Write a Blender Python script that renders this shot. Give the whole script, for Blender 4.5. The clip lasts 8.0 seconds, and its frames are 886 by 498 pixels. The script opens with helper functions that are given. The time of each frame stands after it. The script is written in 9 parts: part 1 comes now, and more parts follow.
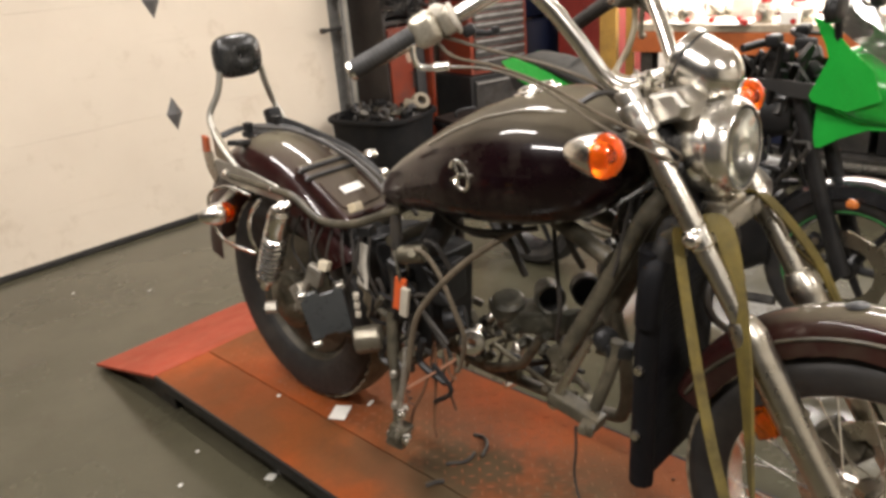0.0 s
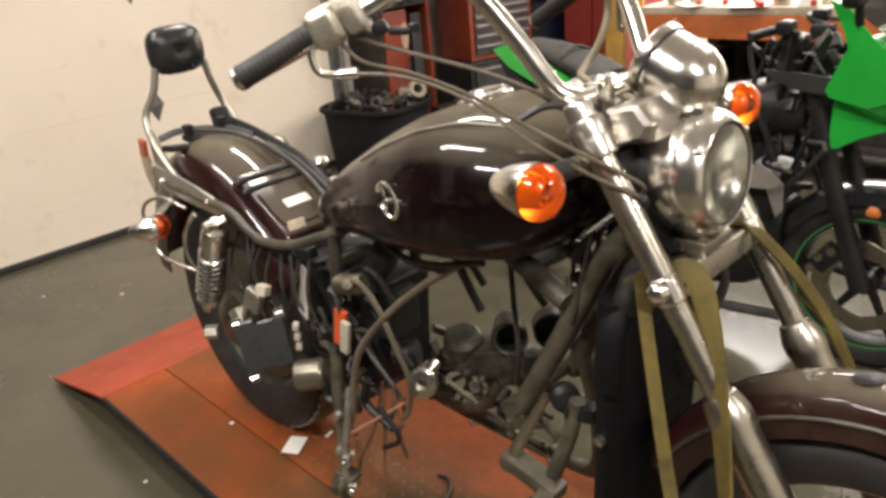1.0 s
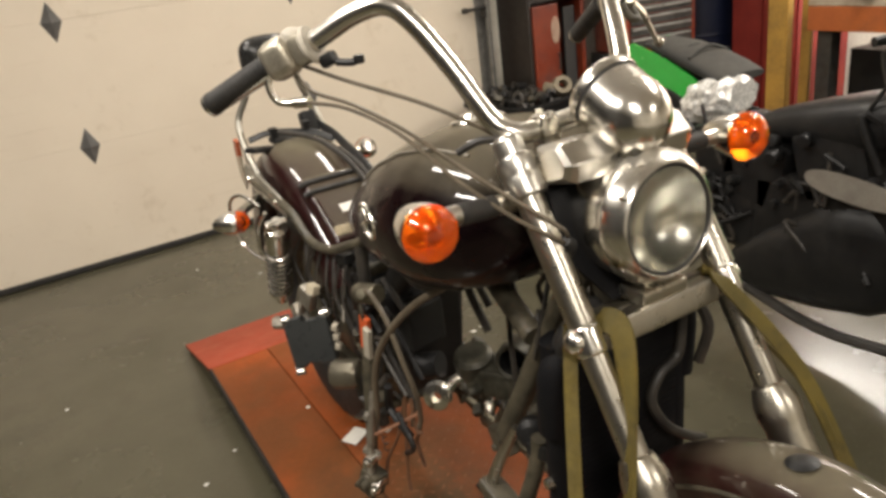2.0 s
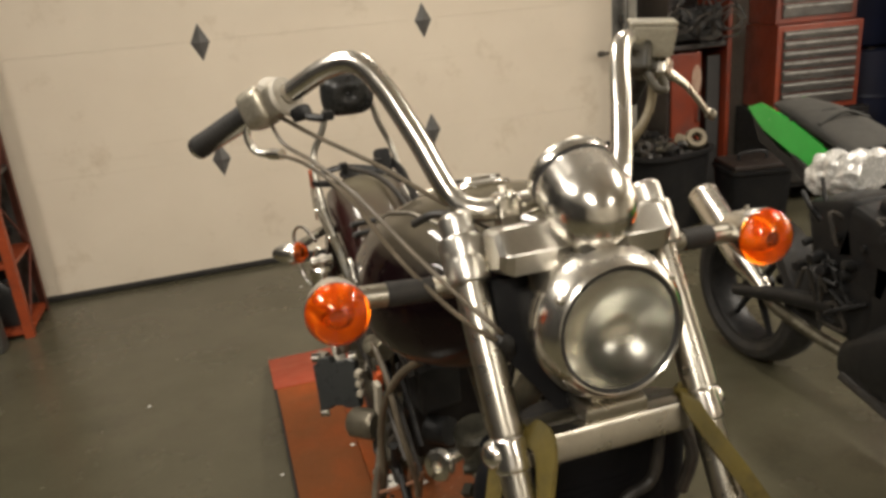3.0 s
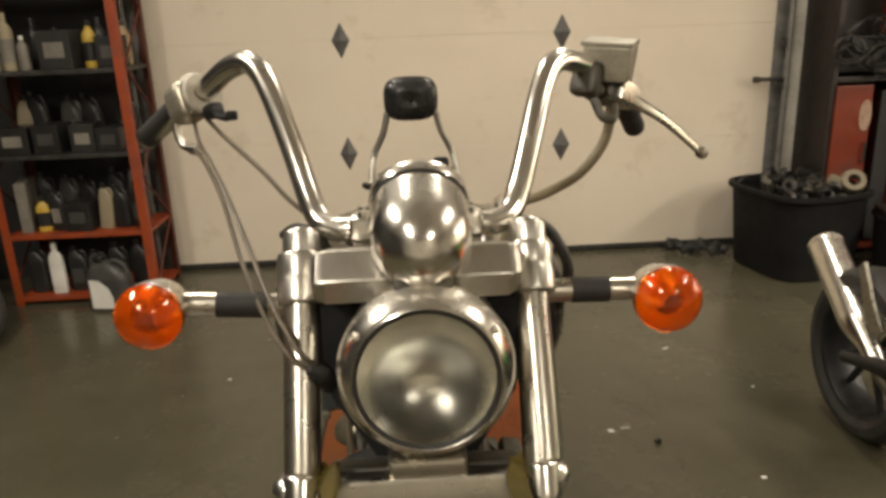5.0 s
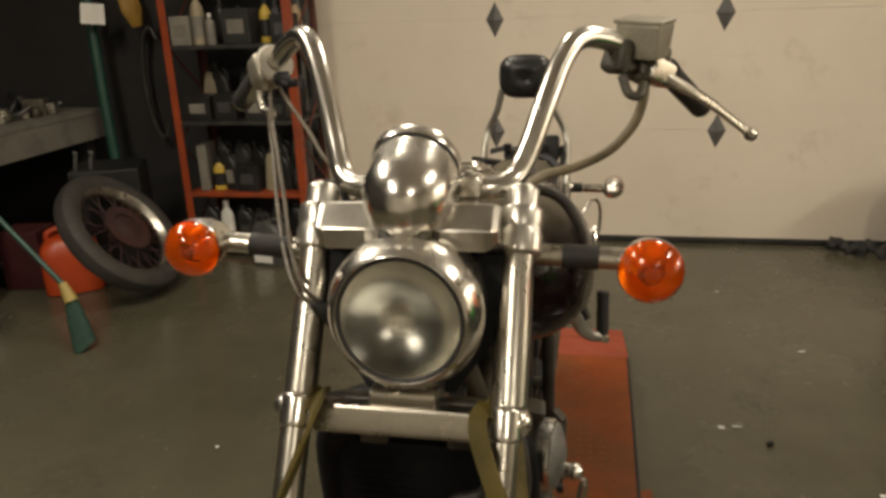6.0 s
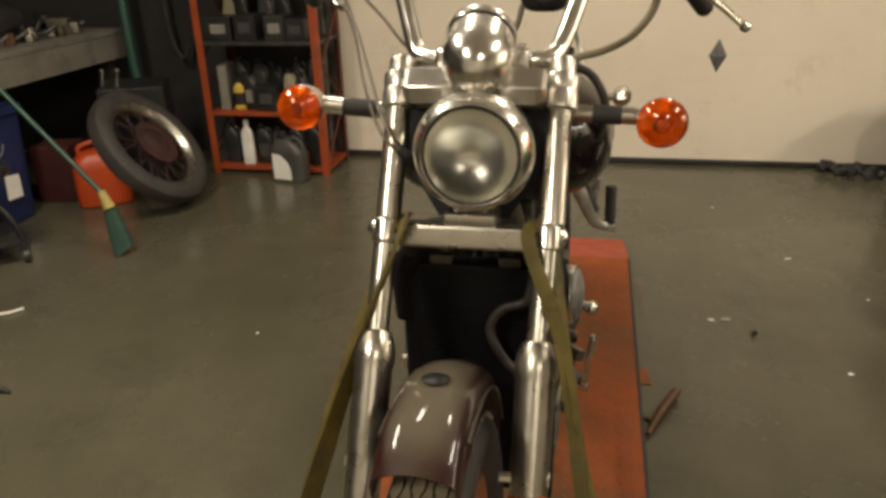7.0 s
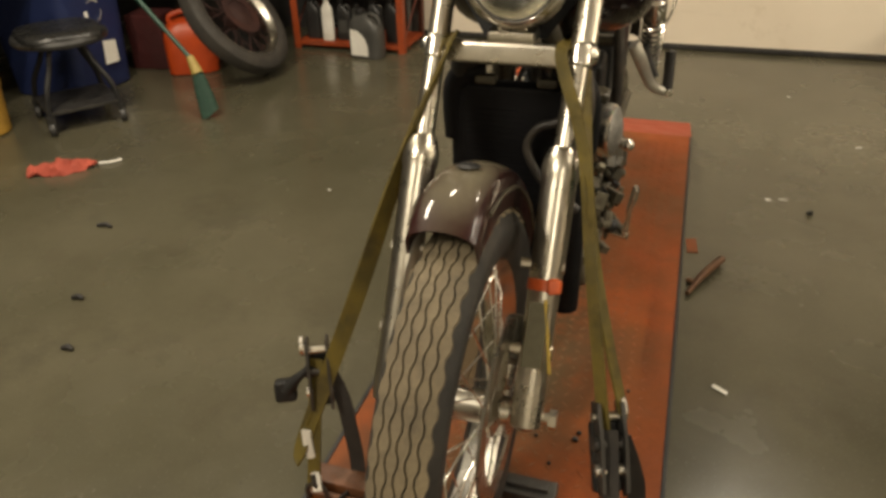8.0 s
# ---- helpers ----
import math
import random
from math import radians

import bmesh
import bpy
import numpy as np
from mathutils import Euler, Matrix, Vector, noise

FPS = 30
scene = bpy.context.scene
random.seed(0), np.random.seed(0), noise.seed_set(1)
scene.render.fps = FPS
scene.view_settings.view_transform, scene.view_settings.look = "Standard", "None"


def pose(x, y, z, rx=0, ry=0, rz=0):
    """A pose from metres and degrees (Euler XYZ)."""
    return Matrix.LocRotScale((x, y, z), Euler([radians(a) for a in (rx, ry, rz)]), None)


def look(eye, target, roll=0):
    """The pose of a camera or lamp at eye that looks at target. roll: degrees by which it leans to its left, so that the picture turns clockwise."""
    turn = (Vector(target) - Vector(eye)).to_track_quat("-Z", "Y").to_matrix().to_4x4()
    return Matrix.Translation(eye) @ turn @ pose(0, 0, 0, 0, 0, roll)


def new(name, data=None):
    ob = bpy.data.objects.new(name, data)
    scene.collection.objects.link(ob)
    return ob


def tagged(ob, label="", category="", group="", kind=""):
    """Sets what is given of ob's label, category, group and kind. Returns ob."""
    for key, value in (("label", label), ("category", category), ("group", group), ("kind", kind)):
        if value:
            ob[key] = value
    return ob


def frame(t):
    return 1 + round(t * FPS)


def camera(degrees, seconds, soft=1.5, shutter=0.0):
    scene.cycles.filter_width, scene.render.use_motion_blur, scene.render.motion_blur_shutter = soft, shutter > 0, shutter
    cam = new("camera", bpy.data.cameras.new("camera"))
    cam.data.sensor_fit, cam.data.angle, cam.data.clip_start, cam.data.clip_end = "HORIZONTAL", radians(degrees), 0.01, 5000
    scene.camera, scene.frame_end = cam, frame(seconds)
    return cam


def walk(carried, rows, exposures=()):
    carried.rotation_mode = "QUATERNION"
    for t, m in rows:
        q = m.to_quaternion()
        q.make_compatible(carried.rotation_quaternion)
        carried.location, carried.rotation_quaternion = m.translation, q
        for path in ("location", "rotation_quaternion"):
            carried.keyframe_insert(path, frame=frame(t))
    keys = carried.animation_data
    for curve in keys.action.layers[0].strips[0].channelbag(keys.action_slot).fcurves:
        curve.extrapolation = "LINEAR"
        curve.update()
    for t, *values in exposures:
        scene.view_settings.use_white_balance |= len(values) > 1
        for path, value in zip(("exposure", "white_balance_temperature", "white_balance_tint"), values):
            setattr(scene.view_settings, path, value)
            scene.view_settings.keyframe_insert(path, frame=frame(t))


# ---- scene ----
cam = camera(61.5, 8.0, soft=3.3)
PATH = [
    (0, (-1.157, -0.47, 1.418), (0.149, 0.849, 0.674), -4.9),
    (0.5, (-1.026, -0.446, 1.41), (0.264, 0.878, 0.646), -4.3),
    (1, (-0.875, -0.404, 1.402), (0.377, 0.944, 0.619), -5.5),
    (1.2, (-0.82, -0.41, 1.393), (0.396, 0.959, 0.587), -5.7),
    (2.3, (-0.522, -0.625, 1.428), (0.195, 1.098, 0.708), -7.3),
    (2.5, (-0.468, -0.605, 1.422), (0.192, 1.151, 0.727), -6.3),
    (3, (-0.345, -0.606, 1.423), (0.165, 1.216, 0.775), -5.2),
    (3.5, (-0.224, -0.687, 1.426), (0.121, 1.182, 0.803), -2.6),
    (4, (-0.156, -0.691, 1.415), (0.045, 1.196, 0.782), -2.6),
    (4.5, (-0.083, -0.618, 1.405), (0.079, 1.272, 0.771), -1.7),
    (4.7, (-0.061, -0.601, 1.402), (0.091, 1.303, 0.81), -2.0),
    (5.8, (0.185, -0.632, 1.394), (-0.16, 1.234, 0.762), -2.0),
    (6, (0.191, -0.666, 1.391), (-0.198, 1.192, 0.762), -2.2),
    (6.5, (0.182, -0.818, 1.383), (-0.203, 1.044, 0.762), -2.1),
    (7, (0.158, -0.944, 1.363), (-0.214, 0.857, 0.578), -1.6),
    (7.5, (0.172, -1.018, 1.326), (-0.242, 0.713, 0.412), -1.2),
    (8, (0.256, -1.12, 1.294), (-0.288, 0.518, 0.284), -1.6),
]
walk(cam, [(t, look(eye, target, roll)) for t, eye, target, roll in PATH],
     exposures=[(0.0, 0.34, 6000, 15), (1.2, 0.29, 6080, 15), (2.4, -0.12, 6330, 11), (3.0, -0.25, 6400, 11), (4.5, -0.23, 6580, 10), (6.0, -0.59, 6750, 10), (6.5, -0.52, 6800, 10), (7.0, -0.28, 6850, 10), (7.5, -0.10, 7000, 9), (8.0, -0.05, 7150, 9)])

# ---- world and lamps: a closed workshop lit by ceiling tube fittings ----
world = bpy.data.worlds.new("workshop")
scene.world = world
world.use_nodes = True
world.node_tree.nodes["Background"].inputs[0].default_value = (0.9, 0.8, 0.65, 1)
world.node_tree.nodes["Background"].inputs[1].default_value = 0.03

CEILING = 2.95
LAMP_TINT = (1.0, 0.92, 0.79)
# centre x, y, height of its back, length, watts; the last but one hangs low over the workbench
FITTINGS = [(0.95, 2.0, CEILING, 1.2, 34.0), (-0.65, 1.6, CEILING, 1.2, 31.0), (-1.75, 0.4, CEILING, 1.2, 72.0), (-1.2, -2.0, CEILING, 1.2, 74.0), (1.4, -3.1, CEILING, 1.2, 38.0), (3.66, 1.1, 1.90, 2.4, 105.0), (2.2, 0.2, CEILING, 1.2, 50.0)]
for fx, fy, fz, fl, watts in FITTINGS:
    area = bpy.data.lights.new("tube_light", "AREA")
    area.shape, area.size, area.size_y = "RECTANGLE", 0.14, fl
    area.energy, area.color = watts, LAMP_TINT
    new("tube_light", area).matrix_world = pose(fx, fy, fz - 0.115)


# ---- materials ----
def nodes_of(name):
    m = bpy.data.materials.new(name)
    m.use_nodes = True
    nt = m.node_tree
    return m, nt, nt.nodes["Principled BSDF"]


def noise_at(nt, coord, scale, detail=4.0, rough=0.6):
    n = nt.nodes.new("ShaderNodeTexNoise")
    n.inputs["Scale"].default_value, n.inputs["Detail"].default_value, n.inputs["Roughness"].default_value = scale, detail, rough
    nt.links.new(coord, n.inputs["Vector"])
    return n.outputs["Fac"]


def ramp_of(nt, fac, lo, hi, a=0.0, b=1.0):
    r = nt.nodes.new("ShaderNodeMapRange")
    r.inputs["From Min"].default_value, r.inputs["From Max"].default_value = lo, hi
    r.inputs["To Min"].default_value, r.inputs["To Max"].default_value = a, b
    nt.links.new(fac, r.inputs["Value"])
    return r.outputs["Result"]


def mixed(nt, fac, a, b):
    m = nt.nodes.new("ShaderNodeMix")
    m.data_type = "RGBA"
    if isinstance(fac, float):
        m.inputs[0].default_value = fac
    else:
        nt.links.new(fac, m.inputs[0])
    for k, v in ((6, a), (7, b)):
        if isinstance(v, tuple):
            m.inputs[k].default_value = (*v, 1)
        else:
            nt.links.new(v, m.inputs[k])
    return m.outputs[2]


def times(nt, a, b, kind="MULTIPLY"):
    m = nt.nodes.new("ShaderNodeMath")
    m.operation = kind
    for k, v in enumerate((a, b)):
        if isinstance(v, (int, float)):
            m.inputs[k].default_value = v
        else:
            nt.links.new(v, m.inputs[k])
    return m.outputs[0]


def surface(name, base, other=None, rough=(0.4, 0.6), metal=0.0, scale=6.0, fine=90.0, bump=0.08, coat=0.0, coat_rough=0.14, dirt=None, dirt_amount=0.5, dirt_scale=5.0, dirt_range=(0.5, 0.68), dust=None, dust_amount=0.6, dust_from=0.55, stretch=None, spec=0.5, stain=None):
    """A worn surface: two colours mixed by a broad noise, a fine grain, patches of dirt, dust on what faces up."""
    m, nt, b = nodes_of(name)
    co = nt.nodes.new("ShaderNodeTexCoord").outputs["Object"]
    if stretch:
        mp = nt.nodes.new("ShaderNodeMapping")
        mp.inputs["Scale"].default_value = stretch
        nt.links.new(co, mp.inputs["Vector"])
        co = mp.outputs["Vector"]
    rnd = nt.nodes.new("ShaderNodeObjectInfo").outputs["Random"]
    shift = nt.nodes.new("ShaderNodeVectorMath")
    shift.operation = "ADD"
    nt.links.new(co, shift.inputs[0])
    nt.links.new(times(nt, rnd, 7.0), shift.inputs[1])
    co = shift.outputs[0]
    broad = noise_at(nt, co, scale)
    grain = noise_at(nt, co, fine, 3.0)
    other = other or tuple(min(1.0, c * 1.35) for c in base)
    col = mixed(nt, ramp_of(nt, broad, 0.35, 0.65), base, other)
    g = nt.nodes.new("ShaderNodeMix")
    g.data_type, g.blend_type = "RGBA", "MULTIPLY"
    g.inputs[0].default_value = 0.15 if metal > 0.9 else 0.5
    nt.links.new(col, g.inputs[6])
    gr = nt.nodes.new("ShaderNodeCombineColor")
    gv = ramp_of(nt, grain, 0.25, 0.75, 0.72, 1.25)
    for k in range(3):
        nt.links.new(gv, gr.inputs[k])
    nt.links.new(gr.outputs[0], g.inputs[7])
    col = g.outputs[2]
    ro = ramp_of(nt, noise_at(nt, co, scale * 3.1), 0.3, 0.7, rough[0], rough[1])
    if dirt:
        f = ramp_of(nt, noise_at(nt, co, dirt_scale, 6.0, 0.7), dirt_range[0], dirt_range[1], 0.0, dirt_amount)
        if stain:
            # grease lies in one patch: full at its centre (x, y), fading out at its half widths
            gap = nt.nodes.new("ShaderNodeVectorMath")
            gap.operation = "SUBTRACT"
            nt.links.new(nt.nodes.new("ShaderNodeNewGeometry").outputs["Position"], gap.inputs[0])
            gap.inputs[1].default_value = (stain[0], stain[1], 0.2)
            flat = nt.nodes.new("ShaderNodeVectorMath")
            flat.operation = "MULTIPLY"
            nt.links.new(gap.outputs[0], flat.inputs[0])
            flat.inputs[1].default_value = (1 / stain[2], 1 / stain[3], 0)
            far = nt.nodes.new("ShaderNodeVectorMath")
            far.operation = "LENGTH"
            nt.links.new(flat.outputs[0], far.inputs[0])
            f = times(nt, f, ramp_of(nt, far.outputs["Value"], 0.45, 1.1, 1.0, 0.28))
        col = mixed(nt, f, col, dirt)
        ro = times(nt, ro, times(nt, f, 0.3), "ADD")
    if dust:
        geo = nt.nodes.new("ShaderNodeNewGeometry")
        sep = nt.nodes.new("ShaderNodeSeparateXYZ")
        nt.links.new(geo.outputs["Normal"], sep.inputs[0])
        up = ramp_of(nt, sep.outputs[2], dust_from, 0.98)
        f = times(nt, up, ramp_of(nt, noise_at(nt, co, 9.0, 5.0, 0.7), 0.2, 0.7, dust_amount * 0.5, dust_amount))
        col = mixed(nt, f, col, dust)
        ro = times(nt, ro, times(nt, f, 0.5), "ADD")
        if metal:
            nt.links.new(times(nt, metal, times(nt, 1.0, f, "SUBTRACT")), b.inputs["Metallic"])
    nt.links.new(col, b.inputs["Base Color"])
    nt.links.new(ro, b.inputs["Roughness"])
    if not (dust and metal):
        b.inputs["Metallic"].default_value = metal
    b.inputs["Coat Weight"].default_value = coat
    b.inputs["Coat Roughness"].default_value = coat_rough
    b.inputs["Specular IOR Level"].default_value = spec
    if bump:
        bp = nt.nodes.new("ShaderNodeBump")
        bp.inputs["Strength"].default_value, bp.inputs["Distance"].default_value = bump, 0.002
        nt.links.new(grain, bp.inputs["Height"])
        nt.links.new(bp.outputs[0], b.inputs["Normal"])
    return m


CHROME = surface("chrome", (0.80, 0.775, 0.715), (0.70, 0.67, 0.61), (0.16, 0.26), 1.0, 9, 300, 0.004, dirt=(0.30, 0.26, 0.19), dirt_amount=0.12, dirt_scale=18, dust=(0.32, 0.27, 0.2), dust_amount=0.2)
ALU = surface("brushed_aluminium", (0.56, 0.53, 0.46), (0.47, 0.44, 0.375), (0.25, 0.33), 1.0, 14, 240, 0.002, dirt=(0.3, 0.25, 0.18), dirt_amount=0.06, dirt_scale=14)
DULL_ALU = surface("dull_aluminium", (0.46, 0.43, 0.37), (0.33, 0.30, 0.25), (0.40, 0.55), 0.85, 22, 240, 0.15, dirt=(0.10, 0.08, 0.055), dirt_amount=0.5, dirt_scale=24)
SATIN = surface("satin_billet", (0.68, 0.655, 0.60), (0.60, 0.575, 0.52), (0.28, 0.35), 1.0, 12, 240, 0.003)
CAST = surface("dirty_cast_aluminium", (0.19, 0.172, 0.125), (0.10, 0.089, 0.064), (0.36, 0.55), 0.8, 26, 260, 0.3, dirt=(0.07, 0.055, 0.04), dirt_amount=0.75, dirt_scale=28)
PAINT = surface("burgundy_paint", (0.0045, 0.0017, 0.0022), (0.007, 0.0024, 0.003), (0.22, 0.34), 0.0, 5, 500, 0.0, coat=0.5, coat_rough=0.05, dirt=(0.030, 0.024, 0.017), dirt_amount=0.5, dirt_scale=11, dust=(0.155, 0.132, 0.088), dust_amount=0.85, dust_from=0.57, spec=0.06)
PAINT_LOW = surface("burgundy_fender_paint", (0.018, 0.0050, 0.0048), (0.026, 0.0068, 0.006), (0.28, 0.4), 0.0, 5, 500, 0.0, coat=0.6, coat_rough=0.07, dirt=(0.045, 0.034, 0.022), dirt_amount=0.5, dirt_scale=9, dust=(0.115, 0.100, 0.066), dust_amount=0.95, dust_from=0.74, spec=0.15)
FRAME = surface("grimy_black_frame", (0.034, 0.030, 0.020), (0.078, 0.067, 0.045), (0.33, 0.55), 0.0, 26, 160, 0.25, dirt=(0.12, 0.098, 0.062), dirt_amount=0.6, dirt_scale=16)
BLACK = surface("black_plastic", (0.008, 0.008, 0.0085), (0.014, 0.0135, 0.013), (0.35, 0.55), 0.0, 10, 200, 0.1, dirt=(0.03, 0.026, 0.020), dirt_amount=0.14, dirt_scale=14, spec=0.35)
RUBBER = surface("black_rubber", (0.013, 0.012, 0.011), (0.022, 0.020, 0.018), (0.50, 0.72), 0.0, 12, 220, 0.2, dirt=(0.07, 0.058, 0.042), dirt_amount=0.28, dirt_scale=10)
TREAD = surface("dusty_tread_rubber", (0.188, 0.150, 0.092), (0.118, 0.094, 0.060), (0.75, 0.9), 0.0, 8, 180, 0.3, dirt=(0.07, 0.06, 0.048), dirt_amount=0.5, dirt_scale=26)
VINYL = surface("black_vinyl", (0.014, 0.014, 0.014), (0.020, 0.020, 0.019), (0.22, 0.34), 0.0, 8, 400, 0.12)
CABLE = surface("grey_cable_sheath", (0.085, 0.068, 0.046), (0.135, 0.108, 0.074), (0.35, 0.55), 0.0, 20, 200, 0.1)
HOSE_TAN = surface("tan_brake_hose", (0.155, 0.125, 0.072), (0.21, 0.168, 0.098), (0.4, 0.58), 0.0, 20, 200, 0.1)
HOSE = surface("black_hose", (0.02, 0.018, 0.016), (0.045, 0.038, 0.03), (0.4, 0.6), 0.0, 20, 200, 0.1)
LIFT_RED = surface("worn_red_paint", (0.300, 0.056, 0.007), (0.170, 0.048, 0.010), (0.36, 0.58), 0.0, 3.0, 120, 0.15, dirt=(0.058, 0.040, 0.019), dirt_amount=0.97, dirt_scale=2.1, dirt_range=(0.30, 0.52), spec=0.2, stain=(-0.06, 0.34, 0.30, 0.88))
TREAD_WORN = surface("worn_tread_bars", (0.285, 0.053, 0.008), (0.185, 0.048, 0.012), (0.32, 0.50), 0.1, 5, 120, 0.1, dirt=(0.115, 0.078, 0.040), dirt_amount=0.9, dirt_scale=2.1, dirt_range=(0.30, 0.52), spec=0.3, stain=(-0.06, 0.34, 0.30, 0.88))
RAMP_RED = surface("ramp_red_paint", (0.33, 0.052, 0.021), (0.28, 0.045, 0.018), (0.45, 0.62), 0.0, 4, 120, 0.1, dirt=(0.16, 0.05, 0.02), dirt_amount=0.45, dirt_scale=3.0, spec=0.3)
RACK_RED = surface("orange_red_rack_paint", (0.32, 0.052, 0.010), (0.25, 0.040, 0.009), (0.4, 0.6), 0.0, 8, 120, 0.1, dirt=(0.08, 0.035, 0.02), dirt_amount=0.5, dirt_scale=9)
CAB_RED = surface("red_cabinet_paint", (0.14, 0.021, 0.008), (0.18, 0.030, 0.010), (0.3, 0.5), 0.0, 5, 120, 0.05, dirt=(0.05, 0.025, 0.02), dirt_amount=0.6, dirt_scale=4)
DARK_STEEL = surface("dark_steel", (0.05, 0.048, 0.045), (0.09, 0.085, 0.078), (0.35, 0.55), 0.7, 12, 180, 0.15, dirt=(0.05, 0.035, 0.02), dirt_amount=0.5, dirt_scale=14)
GALV = surface("galvanised_steel", (0.20, 0.195, 0.18), (0.28, 0.27, 0.25), (0.4, 0.6), 0.6, 20, 150, 0.1, dirt=(0.08, 0.07, 0.055), dirt_amount=0.5, dirt_scale=8)
DIAMOND = surface("dark_grey_ornament", (0.085, 0.082, 0.078), (0.12, 0.115, 0.11), (0.4, 0.6), 0.0, 20, 200, 0.05)
GREEN = surface("bright_green_plastic", (0.018, 0.34, 0.035), (0.024, 0.40, 0.045), (0.18, 0.28), 0.0, 4, 300, 0.0, coat=0.7)
GREY_PANEL = surface("grey_plastic", (0.022, 0.0215, 0.021), (0.032, 0.031, 0.029), (0.35, 0.5), 0.0, 10, 200, 0.05)
SEAT_GREY = surface("matt_dark_seat", (0.030, 0.030, 0.028), (0.045, 0.044, 0.040), (0.6, 0.78), 0.0, 12, 200, 0.15, dust=(0.07, 0.064, 0.055), dust_amount=0.5, spec=0.2)
FOIL = surface("crinkled_clear_wrap", (0.80, 0.79, 0.76), (0.62, 0.61, 0.58), (0.15, 0.35), 0.35, 30, 90, 0.6)
BEIGE_PLUG = surface("off_white_plug", (0.42, 0.38, 0.30), (0.34, 0.30, 0.24), (0.4, 0.6))
SLIDER = surface("satin_slider_alloy", (0.55, 0.515, 0.44), (0.46, 0.43, 0.36), (0.25, 0.34), 1.0, 16, 240, 0.006, dirt=(0.25, 0.21, 0.15), dirt_amount=0.15, dirt_scale=18)
MATTE_SILVER = surface("matte_silver", (0.50, 0.48, 0.42), (0.42, 0.40, 0.35), (0.36, 0.48), 0.85, 16, 240, 0.04, dirt=(0.2, 0.17, 0.12), dirt_amount=0.3, dirt_scale=20)
STRAP = surface("olive_webbing", (0.125, 0.090, 0.009), (0.068, 0.051, 0.007), (0.62, 0.8), 0.0, 14, 420, 0.5, dirt=(0.040, 0.028, 0.010), dirt_amount=0.75, dirt_scale=11)
STRAP_DARK = surface("dark_webbing", (0.016, 0.014, 0.013), (0.03, 0.026, 0.022), (0.75, 0.9), 0.0, 10, 420, 0.5)
PAPER = surface("off_white_paper", (0.74, 0.72, 0.66), (0.66, 0.63, 0.57), (0.7, 0.85), 0.0, 10, 200, 0.05)
CEIL = surface("ceiling_white", (0.74, 0.71, 0.65), (0.68, 0.65, 0.59), (0.7, 0.9), 0.0, 1, 60, 0.05)
WALL = surface("dull_wall_paint", (0.68, 0.64, 0.56), (0.60, 0.56, 0.48), (0.6, 0.8), 0.0, 1.2, 60, 0.1, dirt=(0.12, 0.10, 0.08), dirt_amount=0.5, dirt_scale=1.5)
# west wall and left north section: the dim side's shade is in this colour
DARK_WALL = surface("shade_dark_wall", (0.018, 0.017, 0.016), (0.030, 0.027, 0.025), (0.6, 0.8), 0.0, 1.2, 60, 0.1)
WOOD_TOP = surface("orange_bench_paint", (0.40, 0.105, 0.022), (0.33, 0.085, 0.02), (0.4, 0.6), 0.0, 4, 120, 0.1, dirt=(0.12, 0.05, 0.02), dirt_amount=0.4, dirt_scale=5)
BENCH_GREY = surface("grey_bench_apron", (0.17, 0.153, 0.123), (0.13, 0.117, 0.095), (0.6, 0.8), 0.0, 5, 120, 0.1, dirt=(0.10, 0.085, 0.065), dirt_amount=0.6, dirt_scale=5)
BLUE_BIN = surface("blue_bin_plastic", (0.008, 0.016, 0.065), (0.011, 0.021, 0.08), (0.4, 0.6), 0.0, 4, 120, 0.08)
BLUE = surface("blue_paint", (0.005, 0.008, 0.026), (0.006, 0.010, 0.034), (0.4, 0.6), 0.0, 4, 120, 0.08)
YELLOW = surface("mustard_yellow_paint", (0.36, 0.20, 0.03), (0.29, 0.16, 0.024), (0.5, 0.7), 0.0, 8, 120, 0.1, dirt=(0.12, 0.07, 0.02), dirt_amount=0.5, dirt_scale=9)
GAS_RED = surface("fuel_can_red_plastic", (0.50, 0.062, 0.010), (0.42, 0.050, 0.009), (0.35, 0.5), 0.0, 5, 150, 0.06)
BROOM = surface("green_bristle", (0.006, 0.028, 0.017), (0.010, 0.040, 0.024), (0.7, 0.9), 0.0, 30, 300, 0.3)
BROOM_POLE = surface("green_pole_paint", (0.013, 0.05, 0.034), (0.018, 0.066, 0.044), (0.35, 0.5), 0.0, 8, 200, 0.05)
STICK = surface("brown_stick", (0.10, 0.045, 0.022), (0.15, 0.07, 0.03), (0.6, 0.8), 0.0, 20, 150, 0.2)
RAG = surface("faded_red_cloth", (0.40, 0.075, 0.045), (0.30, 0.055, 0.035), (0.8, 0.95), 0.0, 12, 200, 0.5)
COPPER = surface("pinkish_wire", (0.34, 0.17, 0.10), (0.28, 0.14, 0.085), (0.4, 0.6), 0.0, 20, 200, 0.1)
WHITE = surface("white_plastic", (0.66, 0.64, 0.58), (0.58, 0.56, 0.50), (0.35, 0.5), 0.0, 10, 200, 0.05)
ORANGE_TAG = surface("orange_tag", (0.60, 0.10, 0.02), (0.52, 0.085, 0.018), (0.35, 0.5), 0.0, 10, 200, 0.05)


